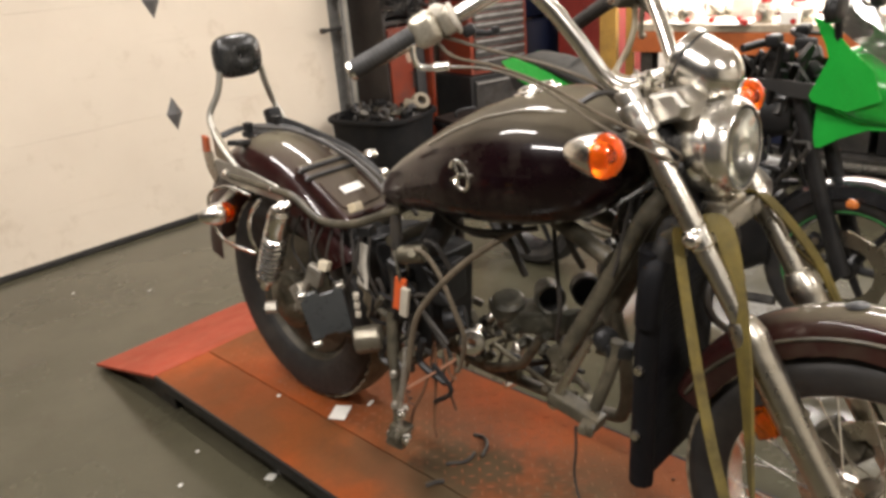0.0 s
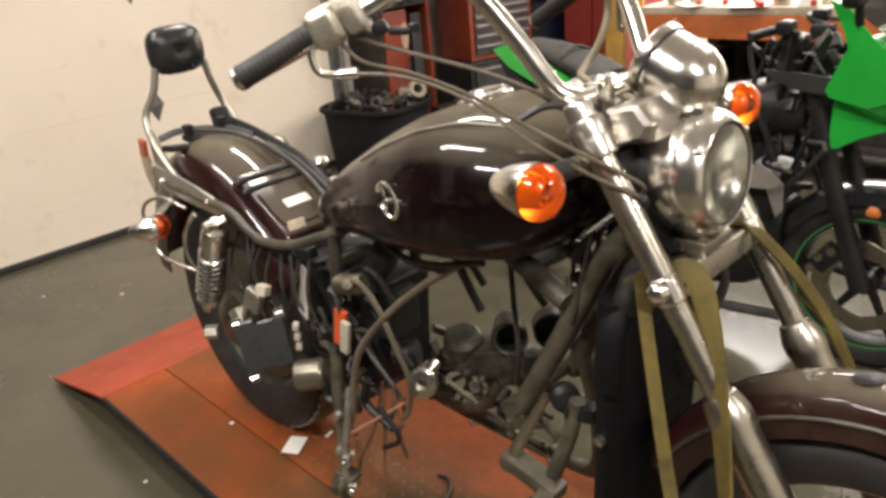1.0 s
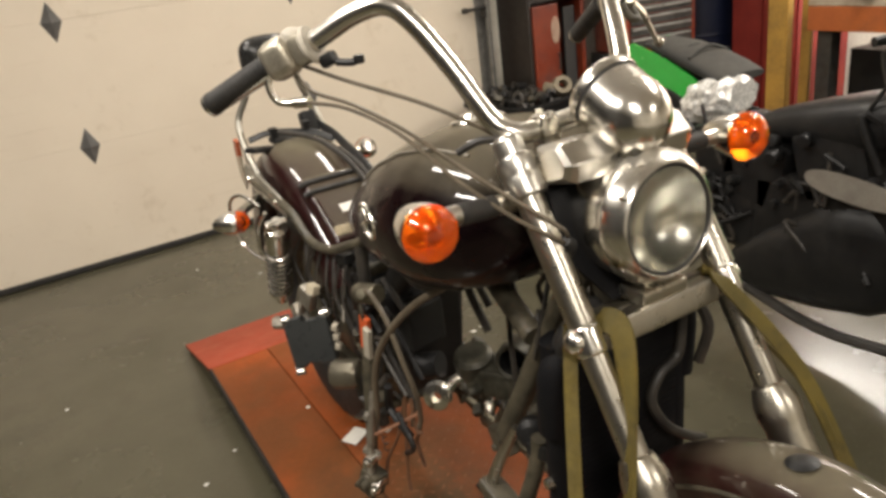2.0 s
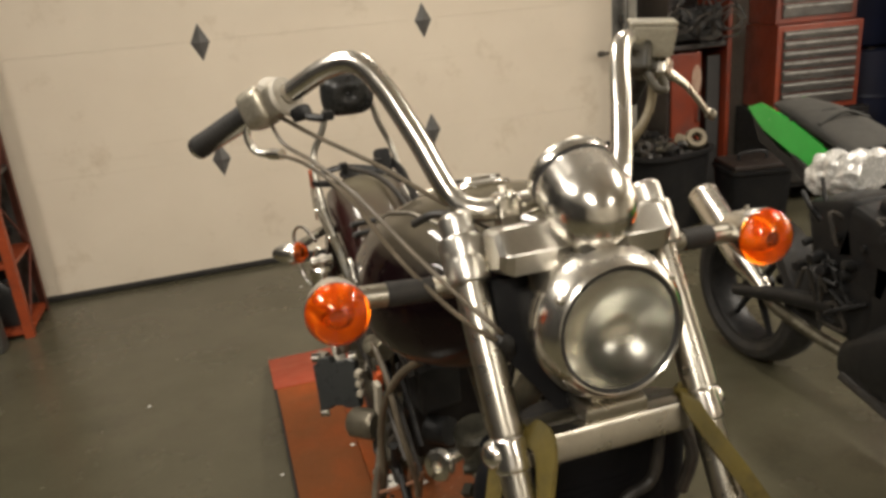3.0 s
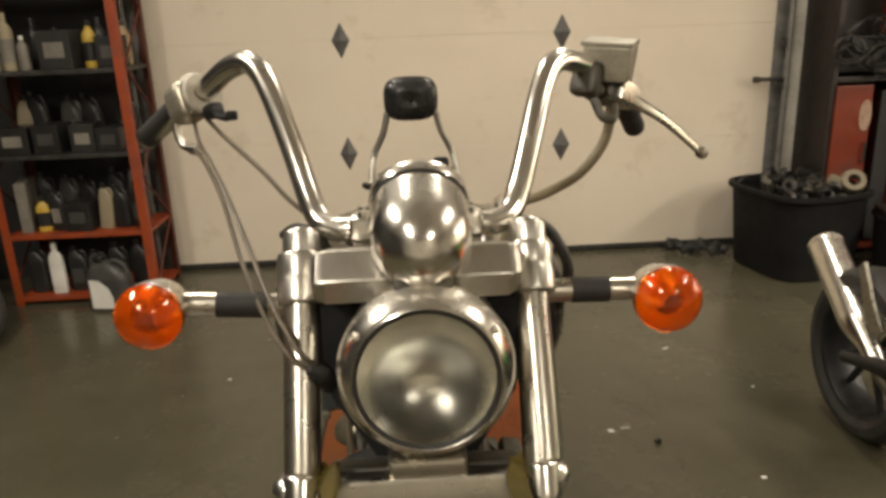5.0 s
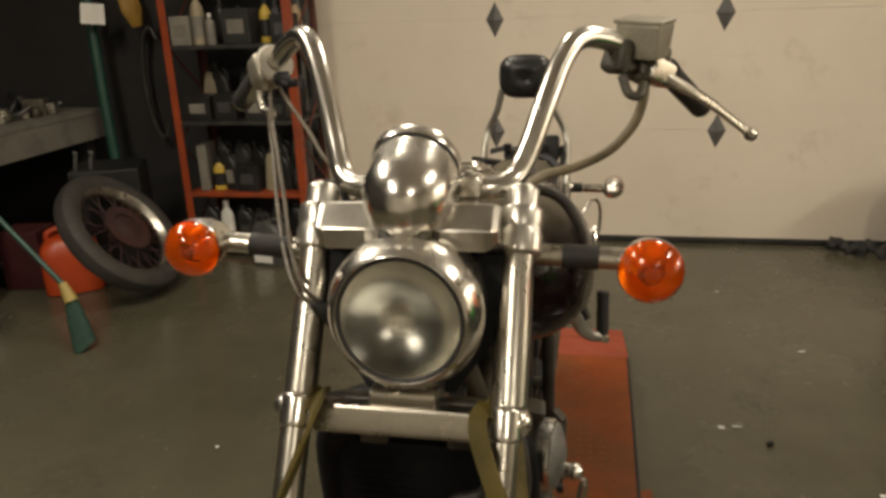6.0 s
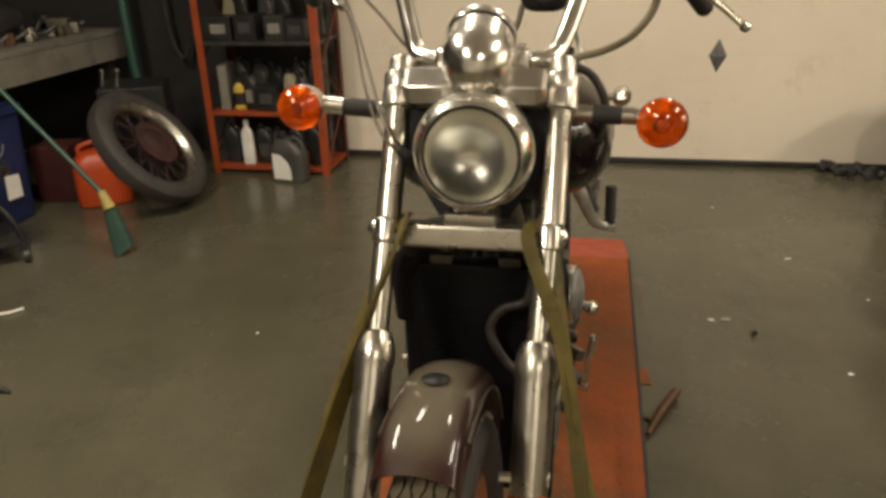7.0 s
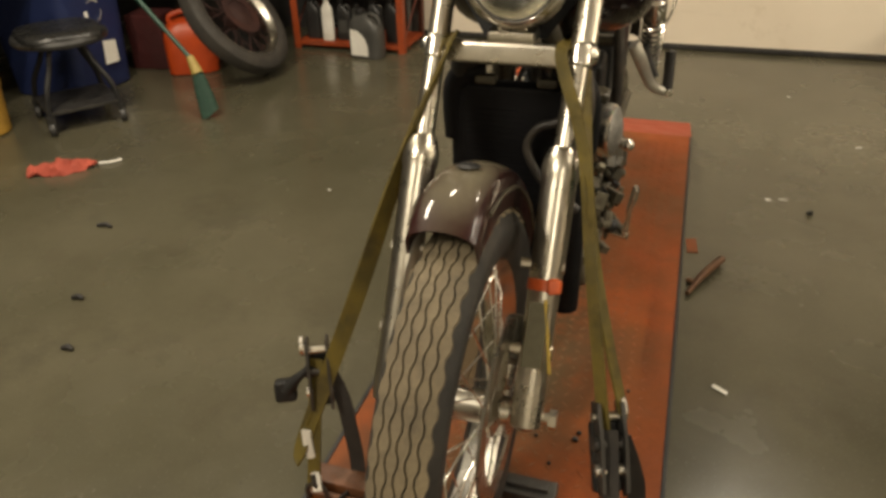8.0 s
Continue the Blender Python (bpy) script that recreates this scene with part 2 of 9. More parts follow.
def glassy(name, colour, rough, transmission, ior=1.49, bump=0.12):
    m, nt, b = nodes_of(name)
    b.inputs["Base Color"].default_value = (*colour, 1)
    b.inputs["Roughness"].default_value = rough
    b.inputs["Transmission Weight"].default_value = transmission
    b.inputs["IOR"].default_value = ior
    co = nt.nodes.new("ShaderNodeTexCoord").outputs["Object"]
    bp = nt.nodes.new("ShaderNodeBump")
    bp.inputs["Strength"].default_value, bp.inputs["Distance"].default_value = bump, 0.002
    nt.links.new(noise_at(nt, co, 60, 2.0), bp.inputs["Height"])
    nt.links.new(bp.outputs[0], b.inputs["Normal"])
    return m


AMBER = glassy("amber_lens", (0.94, 0.20, 0.005), 0.09, 0.97, 1.49, 0.0)
CLEAR = glassy("headlamp_glass", (0.96, 0.95, 0.92), 0.02, 1.0, 1.45, 0.0)
RADIATOR = surface("radiator_black", (0.0035, 0.0035, 0.0045), (0.006, 0.006, 0.007), (0.5, 0.7), 0.0, 10, 200, 0.1, spec=0.2)
REFLECTOR = surface("lamp_reflector", (0.80, 0.79, 0.72), (0.74, 0.73, 0.66), (0.15, 0.20), 1.0, 9, 60, 0.0)
SIGNAL_BOWL = surface("signal_bowl", (0.86, 0.84, 0.78), (0.80, 0.78, 0.72), (0.26, 0.34), 0.85, 9, 60, 0.0)
TUB_BLACK = surface("dull_black_tub", (0.007, 0.007, 0.0075), (0.011, 0.0105, 0.010), (0.55, 0.75), 0.0, 6, 160, 0.2, dirt=(0.03, 0.026, 0.020), dirt_amount=0.3, dirt_scale=7, spec=0.18)
TUBE_GLOW, _nt, _b = nodes_of("tube_glow")
_b.inputs["Emission Color"].default_value, _b.inputs["Emission Strength"].default_value = (*LAMP_TINT, 1), 6.0


def floor_material():
    """Sealed grey-olive concrete: broad cloudy tone, darker tyre-worn stains, fine speckle, uneven gloss."""
    m, nt, b = nodes_of("sealed_concrete")
    co = nt.nodes.new("ShaderNodeTexCoord").outputs["Object"]
    col = mixed(nt, ramp_of(nt, noise_at(nt, co, 0.9, 6.0, 0.65), 0.32, 0.68), (0.058, 0.054, 0.033), (0.096, 0.086, 0.057))
    col = mixed(nt, ramp_of(nt, noise_at(nt, co, 3.1, 6.0, 0.7), 0.52, 0.72, 0.0, 0.55), col, (0.052, 0.044, 0.028))
    col = mixed(nt, ramp_of(nt, noise_at(nt, co, 1.7, 5.0, 0.75), 0.56, 0.76, 0.0, 0.6), col, (0.040, 0.037, 0.026))
    col = mixed(nt, ramp_of(nt, noise_at(nt, co, 130, 2.0), 0.62, 0.72, 0.0, 0.35), col, (0.17, 0.16, 0.13))
    col = mixed(nt, ramp_of(nt, noise_at(nt, co, 70, 3.0), 0.63, 0.75, 0.0, 0.5), col, (0.035, 0.032, 0.024))
    nt.links.new(col, b.inputs["Base Color"])
    nt.links.new(ramp_of(nt, noise_at(nt, co, 2.2, 5.0), 0.3, 0.7, 0.18, 0.32), b.inputs["Roughness"])
    bp = nt.nodes.new("ShaderNodeBump")
    bp.inputs["Strength"].default_value, bp.inputs["Distance"].default_value = 0.05, 0.002
    nt.links.new(noise_at(nt, co, 45, 4.0), bp.inputs["Height"])
    nt.links.new(bp.outputs[0], b.inputs["Normal"])
    return m


def door_material():
    """Cream door skin: embossed grain, brown smudges, grime streaks."""
    m, nt, b = nodes_of("cream_door_paint")
    co = nt.nodes.new("ShaderNodeTexCoord").outputs["Object"]
    mp = nt.nodes.new("ShaderNodeMapping")
    mp.inputs["Scale"].default_value = (0.25, 1, 3.0)
    nt.links.new(co, mp.inputs["Vector"])
    col = mixed(nt, ramp_of(nt, noise_at(nt, co, 1.4, 5.0), 0.3, 0.7), (0.70, 0.62, 0.505), (0.64, 0.56, 0.45))
    col = mixed(nt, ramp_of(nt, noise_at(nt, co, 3.3, 6.0, 0.7), 0.57, 0.78, 0.0, 0.6), col, (0.40, 0.31, 0.20))
    col = mixed(nt, ramp_of(nt, noise_at(nt, mp.outputs["Vector"], 7.0, 5.0, 0.7), 0.60, 0.75, 0.0, 0.25), col, (0.44, 0.36, 0.26))
    nt.links.new(col, b.inputs["Base Color"])
    b.inputs["Roughness"].default_value = 0.55
    bp = nt.nodes.new("ShaderNodeBump")
    bp.inputs["Strength"].default_value, bp.inputs["Distance"].default_value = 0.2, 0.002
    nt.links.new(noise_at(nt, mp.outputs["Vector"], 60, 4.0), bp.inputs["Height"])
    nt.links.new(bp.outputs[0], b.inputs["Normal"])
    return m


FLOOR_MAT, DOOR_MAT = floor_material(), door_material()

# ---- mesh helpers ----
INV = {}


def thing(name, label, category, group="", base=(0, 0, 0), kind=""):
    """A top-level Empty at its base; its parts are built in world places."""
    ob = new(name)
    ob.empty_display_size = 0.05
    ob.matrix_basis = Matrix.Translation(base)
    INV[ob] = Matrix.Translation(base).inverted()
    return tagged(ob, label, category, group, kind)


def weigh_normals(me, limit):
    """Large faces keep their own flatness where they meet small bevels."""
    polys = [(p.normal.copy(), p.area, tuple(p.vertices)) for p in me.polygons]
    at = [[] for _ in me.vertices]
    for i, (_, _, vs) in enumerate(polys):
        for v in vs:
            at[v].append(i)
    least = math.cos(limit)
    out = []
    for n, area, vs in polys:
        for v in vs:
            s = Vector((0, 0, 0))
            for j in at[v]:
                if polys[j][0].dot(n) >= least:
                    s += polys[j][0] * polys[j][1]
            out.append(s.normalized() if s.length > 1e-12 else n)
    me.normals_split_custom_set(out)


def mesh_of(name, bm, material, sharp=38):
    bmesh.ops.recalc_face_normals(bm, faces=bm.faces)
    me = bpy.data.meshes.new(name)
    bm.to_mesh(me)
    bm.free()
    me.materials.append(material)
    me.shade_smooth()
    if len(me.polygons) < 2500:
        weigh_normals(me, radians(sharp))
    else:
        me.set_sharp_from_angle(angle=radians(sharp))
    return me


def part(name, bm, material, parent=None, label="", sharp=38):
    ob = new(name, mesh_of(name, bm, material, sharp))
    if parent is not None:
        ob.parent = parent
        ob.matrix_parent_inverse = INV.get(parent, Matrix())
    if label:
        ob["label"] = label
    return ob


def solid(name, bm, material, label, category, kind="", group="", sharp=38):
    return tagged(part(name, bm, material, None, "", sharp), label, category, group, kind)


def B():
    return bmesh.new()


def V(*a):
    return Vector(a)


def rounded(pts, steps=6):
    """A smooth line through the points (Catmull-Rom)."""
    p = [Vector(q) for q in pts]
    if len(p) < 3:
        return p
    ext = [p[0] * 2 - p[1], *p, p[-1] * 2 - p[-2]]
    out = []
    for i in range(1, len(ext) - 2):
        a, b, c, d = ext[i - 1:i + 3]
        for s in range(steps):
            u = s / steps
            out.append(0.5 * ((2 * b) + (c - a) * u + (2 * a - 5 * b + 4 * c - d) * u * u + (3 * b - a - 3 * c + d) * u ** 3))
    return [*out, p[-1]]


def loft(bm, rings, caps=True, closed=True):
    """Skins rings of equal length."""
    rows = [[bm.verts.new(v) for v in ring] for ring in rings]
    n = len(rows[0])
    for a, b in zip(rows, rows[1:]):
        for i in range(n if closed else n - 1):
            j = (i + 1) % n
            bm.faces.new((a[i], a[j], b[j], b[i]))
    if caps and closed:
        bm.faces.new(rows[0][::-1])
        bm.faces.new(rows[-1])
    return rows


def tube(bm, pts, r, n=10, steps=6, straight=False, caps=True, flat=1.0):
    """A round bar along a line; r is one radius or one for each given point; flat squashes it."""
    line = [Vector(p) for p in pts] if straight else rounded(pts, steps)
    count = len(pts)
    radii = [r] * len(line) if isinstance(r, (int, float)) else [float(np.interp(i / (len(line) - 1) * (count - 1), range(count), r)) for i in range(len(line))]
    side = None
    rings = []
    for i, p in enumerate(line):
        d = (line[min(i + 1, len(line) - 1)] - line[max(i - 1, 0)]).normalized()
        if side is None:
            side = d.orthogonal().normalized()
        side = (side - d * side.dot(d)).normalized()
        up = d.cross(side)
        rings.append([p + radii[i] * (math.cos(2 * math.pi * k / n) * side + flat * math.sin(2 * math.pi * k / n) * up) for k in range(n)])
    loft(bm, rings, caps)
    return bm


def frame_of(axis):
    d = Vector(axis).normalized()
    a = d.orthogonal().normalized()
    if abs(d.z) < 0.9:
        a = Vector((0, 0, 1)).cross(d).normalized()
    return a, d.cross(a), d


def lathe(bm, profile, origin, axis, n=28, closed=False):
    """Turns (radius, height) pairs round an axis. closed joins the last ring to the first."""
    a, b, d = frame_of(axis)
    o = Vector(origin)
    rows = []
    for r, h in profile:
        if r < 1e-5:
            rows.append([bm.verts.new(o + d * h)])
        else:
            rows.append([bm.verts.new(o + d * h + r * (math.cos(2 * math.pi * k / n) * a + math.sin(2 * math.pi * k / n) * b)) for k in range(n)])
    pairs = list(zip(rows, rows[1:])) + ([(rows[-1], rows[0])] if closed else [])
    for p, q in pairs:
        for k in range(n):
            j = (k + 1) % n
            if len(p) == 1 and len(q) == 1:
                continue
            if len(p) == 1:
                bm.faces.new((p[0], q[j], q[k]))
            elif len(q) == 1:
                bm.faces.new((p[k], p[j], q[0]))
            else:
                bm.faces.new((p[k], p[j], q[j], q[k]))
    return bm


def box(bm, centre, size, m=None, bevel=0.0, segs=2, taper=1.0):
    """A box with softened edges. m turns it; taper scales its top."""
    vs = []
    for sx, sy, sz in ((-1, -1, -1), (1, -1, -1), (1, 1, -1), (-1, 1, -1), (-1, -1, 1), (1, -1, 1), (1, 1, 1), (-1, 1, 1)):
        k = taper if sz > 0 else 1.0
        v = Vector((sx * size[0] / 2 * k, sy * size[1] / 2 * k, sz * size[2] / 2))
        if m is not None:
            v = m.to_3x3() @ v
        vs.append(bm.verts.new(v + Vector(centre)))
    fs = [bm.faces.new([vs[i] for i in f]) for f in ((3, 2, 1, 0), (4, 5, 6, 7), (0, 1, 5, 4), (1, 2, 6, 5), (2, 3, 7, 6), (3, 0, 4, 7))]
    if bevel > 0:
        es = {e for f in fs for e in f.edges}
        bmesh.ops.bevel(bm, geom=list(es), offset=bevel, segments=segs, profile=0.5, affect="EDGES")
    return bm


def turn(rx=0, ry=0, rz=0):
    return pose(0, 0, 0, rx, ry, rz)


def slab(bm, outline, thick, m):
    """A flat plate: an outline in its own x, y, extruded by thick along its z, placed by m."""
    lo = [bm.verts.new(m @ Vector((x, y, 0))) for x, y in outline]
    hi = [bm.verts.new(m @ Vector((x, y, thick))) for x, y in outline]
    bm.faces.new(lo[::-1])
    bm.faces.new(hi)
    for i in range(len(lo)):
        j = (i + 1) % len(lo)
        bm.faces.new((lo[i], lo[j], hi[j], hi[i]))
    return bm


def oval(w, h, n=24, power=2.0, cx=0.0, cy=0.0):
    out = []
    for k in range(n):
        a = 2 * math.pi * k / n
        c, s = math.cos(a), math.sin(a)
        out.append((cx + w * math.copysign(abs(c) ** (2 / power), c), cy + h * math.copysign(abs(s) ** (2 / power), s)))
    return out

# ---- the room ----
X0, X1, Y0, Y1 = -4.0, 4.1, -4.2, 3.70
DOOR_X0, DOOR_X1, DOOR_TOP = -1.46, 2.07, 2.56

bm = B()
box(bm, (0.05, -0.2, -0.06), (8.5, 8.4, 0.12))
solid("floor", bm, FLOOR_MAT, "grey-olive sealed concrete workshop floor with stains", "floor", "structure")
bm = B()
box(bm, (0.05, -0.2, CEILING + 0.06), (8.5, 8.4, 0.12))
solid("ceiling", bm, CEIL, "plain off-white workshop ceiling", "ceiling", "structure")
for name, c, s, mat in (
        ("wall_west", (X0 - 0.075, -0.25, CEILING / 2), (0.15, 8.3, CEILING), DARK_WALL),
        ("wall_east", (X1 + 0.075, -0.25, CEILING / 2), (0.15, 8.3, CEILING), WALL),
        ("wall_south", (0.05, Y0 - 0.075, CEILING / 2), (8.1, 0.15, CEILING), WALL)):
    bm = B()
    box(bm, c, s)
    solid(name, bm, mat, "plain dull painted workshop wall", "wall", "structure")
wall = thing("wall_north", "workshop wall with a wide overhead door opening", "wall", kind="structure", base=(0, Y1, 0))
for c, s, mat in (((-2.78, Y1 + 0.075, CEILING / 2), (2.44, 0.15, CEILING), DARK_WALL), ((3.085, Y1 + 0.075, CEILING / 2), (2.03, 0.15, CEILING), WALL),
                  ((0.255, Y1 + 0.075, (DOOR_TOP + CEILING) / 2), (3.63, 0.15, CEILING - DOOR_TOP), WALL)):
    bm = B()
    box(bm, c, s)
    part("wall_section", bm, mat, wall)

# overhead door of four sections, with diamond ornaments on the joints
door = thing("door_1", "cream sectional overhead garage door with dark diamond ornaments, closed", "garage door", kind="structure", base=(0.3, Y1, 0))
SECTION = 0.629
for i in range(4):
    z0 = 0.035 + i * SECTION
    bm = B()
    box(bm, ((DOOR_X0 + DOOR_X1) / 2, Y1 + 0.012, z0 + SECTION / 2), (DOOR_X1 - DOOR_X0, 0.05, SECTION - 0.0007), bevel=0.0008)
    part("door_panel", bm, DOOR_MAT, door)
bm = B()
box(bm, ((DOOR_X0 + DOOR_X1) / 2, Y1 + 0.008, 0.019), (DOOR_X1 - DOOR_X0, 0.062, 0.034), bevel=0.008)
part("bottom_seal", bm, RUBBER, door, "black rubber seal")
for dx in (-0.372, 0.86):
    for dz in (0.657, 1.286, 1.915):
        bm = B()
        y = Y1 - 0.013
        tip = bm.verts.new((dx, y - 0.028, dz))
        rim = [bm.verts.new(v) for v in ((dx - 0.05, y, dz), (dx, y, dz - 0.098), (dx + 0.05, y, dz), (dx, y, dz + 0.098))]
        for k in range(4):
            bm.faces.new((rim[k], rim[(k + 1) % 4], tip))
        bm.faces.new(rim[::-1])
        part("diamond_ornament", bm, DIAMOND, door, "dark grey raised diamond", sharp=5)
for x, sx in ((DOOR_X0 - 0.035, 1), (DOOR_X1 + 0.04, -1)):
    track = thing("door_track", "dark galvanised door track with angle bracket beside the garage door", "door track", "door tracks", (x, Y1 - 0.05, 0), "structure")
    bm = B()
    slab(bm, [(-0.045, 0), (0.045, 0), (0.045, -0.05), (0.039, -0.05), (0.039, -0.006), (-0.045, -0.006)], 2.5, Matrix.Translation((x, Y1 - 0.003, 0)))
    part("angle_post", bm, GALV, track)
    bm = B()
    tube(bm, [(x - sx * 0.02, Y1 - 0.075, 0.02), (x - sx * 0.02, Y1 - 0.075, 2.45)], 0.016, 8, straight=True)
    part("rail", bm, GALV, track)
    for z in (0.45, 0.95, 1.18, 1.7):
        bm = B()
        box(bm, (x - sx * 0.012, Y1 - 0.062, z), (0.05, 0.03, 0.05), bevel=0.004)
        part("bracket", bm, DARK_STEEL, track)
    if sx < 0:
        bm = B()
        tube(bm, [(x, Y1 - 0.085, 0.985), (x - 0.16, Y1 - 0.085, 0.985)], 0.012, 8, straight=True)
        lathe(bm, [(0, 0), (0.018, 0), (0.018, 0.03), (0, 0.03)], (x - 0.17, Y1 - 0.085, 0.985), (1, 0, 0), 10)
        part("latch_bar", bm, DARK_STEEL, track, "dark latch bar")

# ceiling fittings
for fx, fy, fz, fl, watts in FITTINGS:
    fit_ = thing("ceiling_light", "white metal ceiling fitting with lit fluorescent tubes", "ceiling light", "ceiling lights", (fx, fy, fz))
    bm = B()
    box(bm, (fx, fy, fz - 0.035), (0.18, fl + 0.06, 0.06), bevel=0.006)
    part("housing", bm, WHITE, fit_)
    for s in (-1, 1):
        bm = B()
        tube(bm, [(fx + s * 0.05, fy - fl / 2, fz - 0.085), (fx + s * 0.05, fy + fl / 2, fz - 0.085)], 0.014, 10, straight=True)
        part("tube", bm, TUBE_GLOW, fit_, "glowing tube")
        if fz < CEILING:
            part("hanger_rod", tube(B(), [(fx, fy + s * fl * 0.4, fz - 0.01), (fx, fy + s * fl * 0.4, CEILING)], 0.005, 6, straight=True), GALV, fit_)

# ---- the motorcycle lift ----
LZ = 0.168
lift = thing("motorcycle_lift", "worn red steel motorcycle lift, lowered, with an entry ramp", "motorcycle lift", base=(0.01, 0.6, 0))
LX0, LX1, LY0, LY1 = -0.325, 0.326, -0.95, 1.80
SEAM = -0.118
bm = B()
box(bm, ((SEAM + LX1) / 2, (LY0 + LY1) / 2, LZ - 0.003), (LX1 - SEAM, LY1 - LY0, 0.006), bevel=0.002)
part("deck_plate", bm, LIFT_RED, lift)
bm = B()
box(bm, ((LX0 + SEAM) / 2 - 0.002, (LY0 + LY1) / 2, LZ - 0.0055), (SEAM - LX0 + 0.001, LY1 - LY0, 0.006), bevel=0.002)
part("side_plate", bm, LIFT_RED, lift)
# raised tread bars on the deck, alternating in direction
bm = B()
for i in range(int((LY1 - LY0 - 0.1) / 0.032)):
    for j in range(int((LX1 - SEAM - 0.06) / 0.032)):
        x, y = SEAM + 0.035 + j * 0.032, LY0 + 0.06 + i * 0.032
        m = turn(0, 0, 45 if (i + j) % 2 else -45)
        a, b = m.to_3x3() @ Vector((0.011, 0, 0)), m.to_3x3() @ Vector((0, 0.003, 0))
        c = Vector((x, y, LZ))
        f = [bm.verts.new(c + v) for v in (a, b, -a, -b)]
        t = [bm.verts.new(c + v + Vector((0, 0, 0.0010))) for v in (a * 0.7, b * 0.6, -a * 0.7, -b * 0.6)]
        for k in range(4):
            bm.faces.new((f[k], f[(k + 1) % 4], t[(k + 1) % 4], t[k]))
        bm.faces.new(t)
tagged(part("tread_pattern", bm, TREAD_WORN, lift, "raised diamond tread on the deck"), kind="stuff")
for x in (LX0 + 0.002, LX1 + 0.0045):
    bm = B()
    box(bm, (x, (LY0 + LY1) / 2, LZ - 0.018), (0.009, LY1 - LY0, 0.036), bevel=0.001)
    part("edge_lip", bm, BLACK, lift, "dark edge lip")
for x in (LX0 + 0.082, LX1 - 0.082):
    bm = B()
    box(bm, (x, (LY0 + LY1) / 2, 0.078), (0.03, LY1 - LY0 - 0.01, 0.152), bevel=0.003)
    part("side_rail", bm, DARK_STEEL, lift, "blackened side rail")
for y in (-0.6, 0.4, 1.3):
    bm = B()
    box(bm, (0.01, y, 0.06), (0.44, 0.06, 0.08), bevel=0.004)
    part("cross_member", bm, DARK_STEEL, lift)
bm = B()
rings = []
for y, z in ((LY1 + 0.004, LZ - 0.004), (LY1 + 0.02, LZ - 0.004), (LY1 + 0.55, 0.022)):
    rings.append([Vector((LX0 - 0.002, y, z)), Vector((LX1 + 0.006, y, z)), Vector((LX1 + 0.006, y, z - 0.01)), Vector((LX0 - 0.002, y, z - 0.01))])
loft(bm, rings)
ramp = part("ramp", bm, RAMP_RED, lift, "brighter red entry ramp")
for x in (LX0 + 0.050, LX1 - 0.056):
    bm = B()
    slab(bm, [(LY1 + 0.01, 0.005), (LY1 + 0.53, 0.004), (LY1 + 0.53, 0.014), (LY1 + 0.02, LZ - 0.018), (LY1 + 0.01, LZ - 0.018)], 0.006,
         Matrix(((0, 0, 1, x), (1, 0, 0, 0), (0, 1, 0, 0), (0, 0, 0, 1))))
    part("ramp_gusset", bm, DARK_STEEL, ramp)
for y in (LY1 + 0.003,):
    bm = B()
    tube(bm, [(LX0, y - 0.002, LZ - 0.016), (LX1, y - 0.002, LZ - 0.016)], 0.009, 8, straight=True)
    part("hinge_rod", bm, DARK_STEEL, lift)
for x, y in ((0.285, -0.44), (-0.295, -0.26)):
    bm = B()
    tube(bm, [(x - 0.02, y, LZ), (x - 0.018, y, LZ + 0.03), (x, y, LZ + 0.045), (x + 0.018, y, LZ + 0.03), (x + 0.02, y, LZ)], 0.005, 8)
    part("anchor_loop", bm, DARK_STEEL, lift, "steel anchor loop")

bm = B()
box(bm, (-0.21, -0.215, LZ + 0.014), (0.22, 0.045, 0.026), bevel=0.004)
box(bm, (-0.21, -0.250, LZ + 0.006), (0.22, 0.012, 0.010), bevel=0.002)
vise = part("wheel_vise", bm, surface("rusty_vise_paint", (0.13, 0.045, 0.014), (0.09, 0.036, 0.015), (0.5, 0.7), 0.0, 14, 120, 0.2, dirt=(0.05, 0.03, 0.014), dirt_amount=0.7, dirt_scale=16), lift, "rusty wheel vise bar")
bm = B()
box(bm, (0.085, -0.135, LZ + 0.012), (0.11, 0.05, 0.022), bevel=0.004)
box(bm, (0.085, -0.135, LZ + 0.026), (0.08, 0.02, 0.012), bevel=0.003)
part("vise_plate", bm, DARK_STEEL, vise, "dark vise plate")
# oil-blackened debris left on the deck
for k, (x, y, r_) in enumerate(((0.15, 0.03, 0.007), (0.155, 0.05, 0.005), (0.07, 0.02, 0.004), (0.24, 0.21, 0.004), (0.11, -0.05, 0.004))):
    solid("grease_crumb", lathe(B(), [(0, -0.004), (r_, -0.002), (r_ * 0.9, r_ * 0.4), (0, r_ * 0.7)], (x, y, LZ + 0.005), (0.1, 0.1, 1), 7), BLACK, "small black crumb of grease lying on the lift deck", "litter", group="grease crumbs")

# ---- the stripped cruiser motorcycle ----
bike = thing("motorcycle", "stripped dark burgundy cruiser motorcycle, engine and seat removed, strapped down", "motorcycle", base=(0, 0.5, LZ))
FW, RW = V(0, -0.262, 0.487), V(0, 1.268, 0.501)


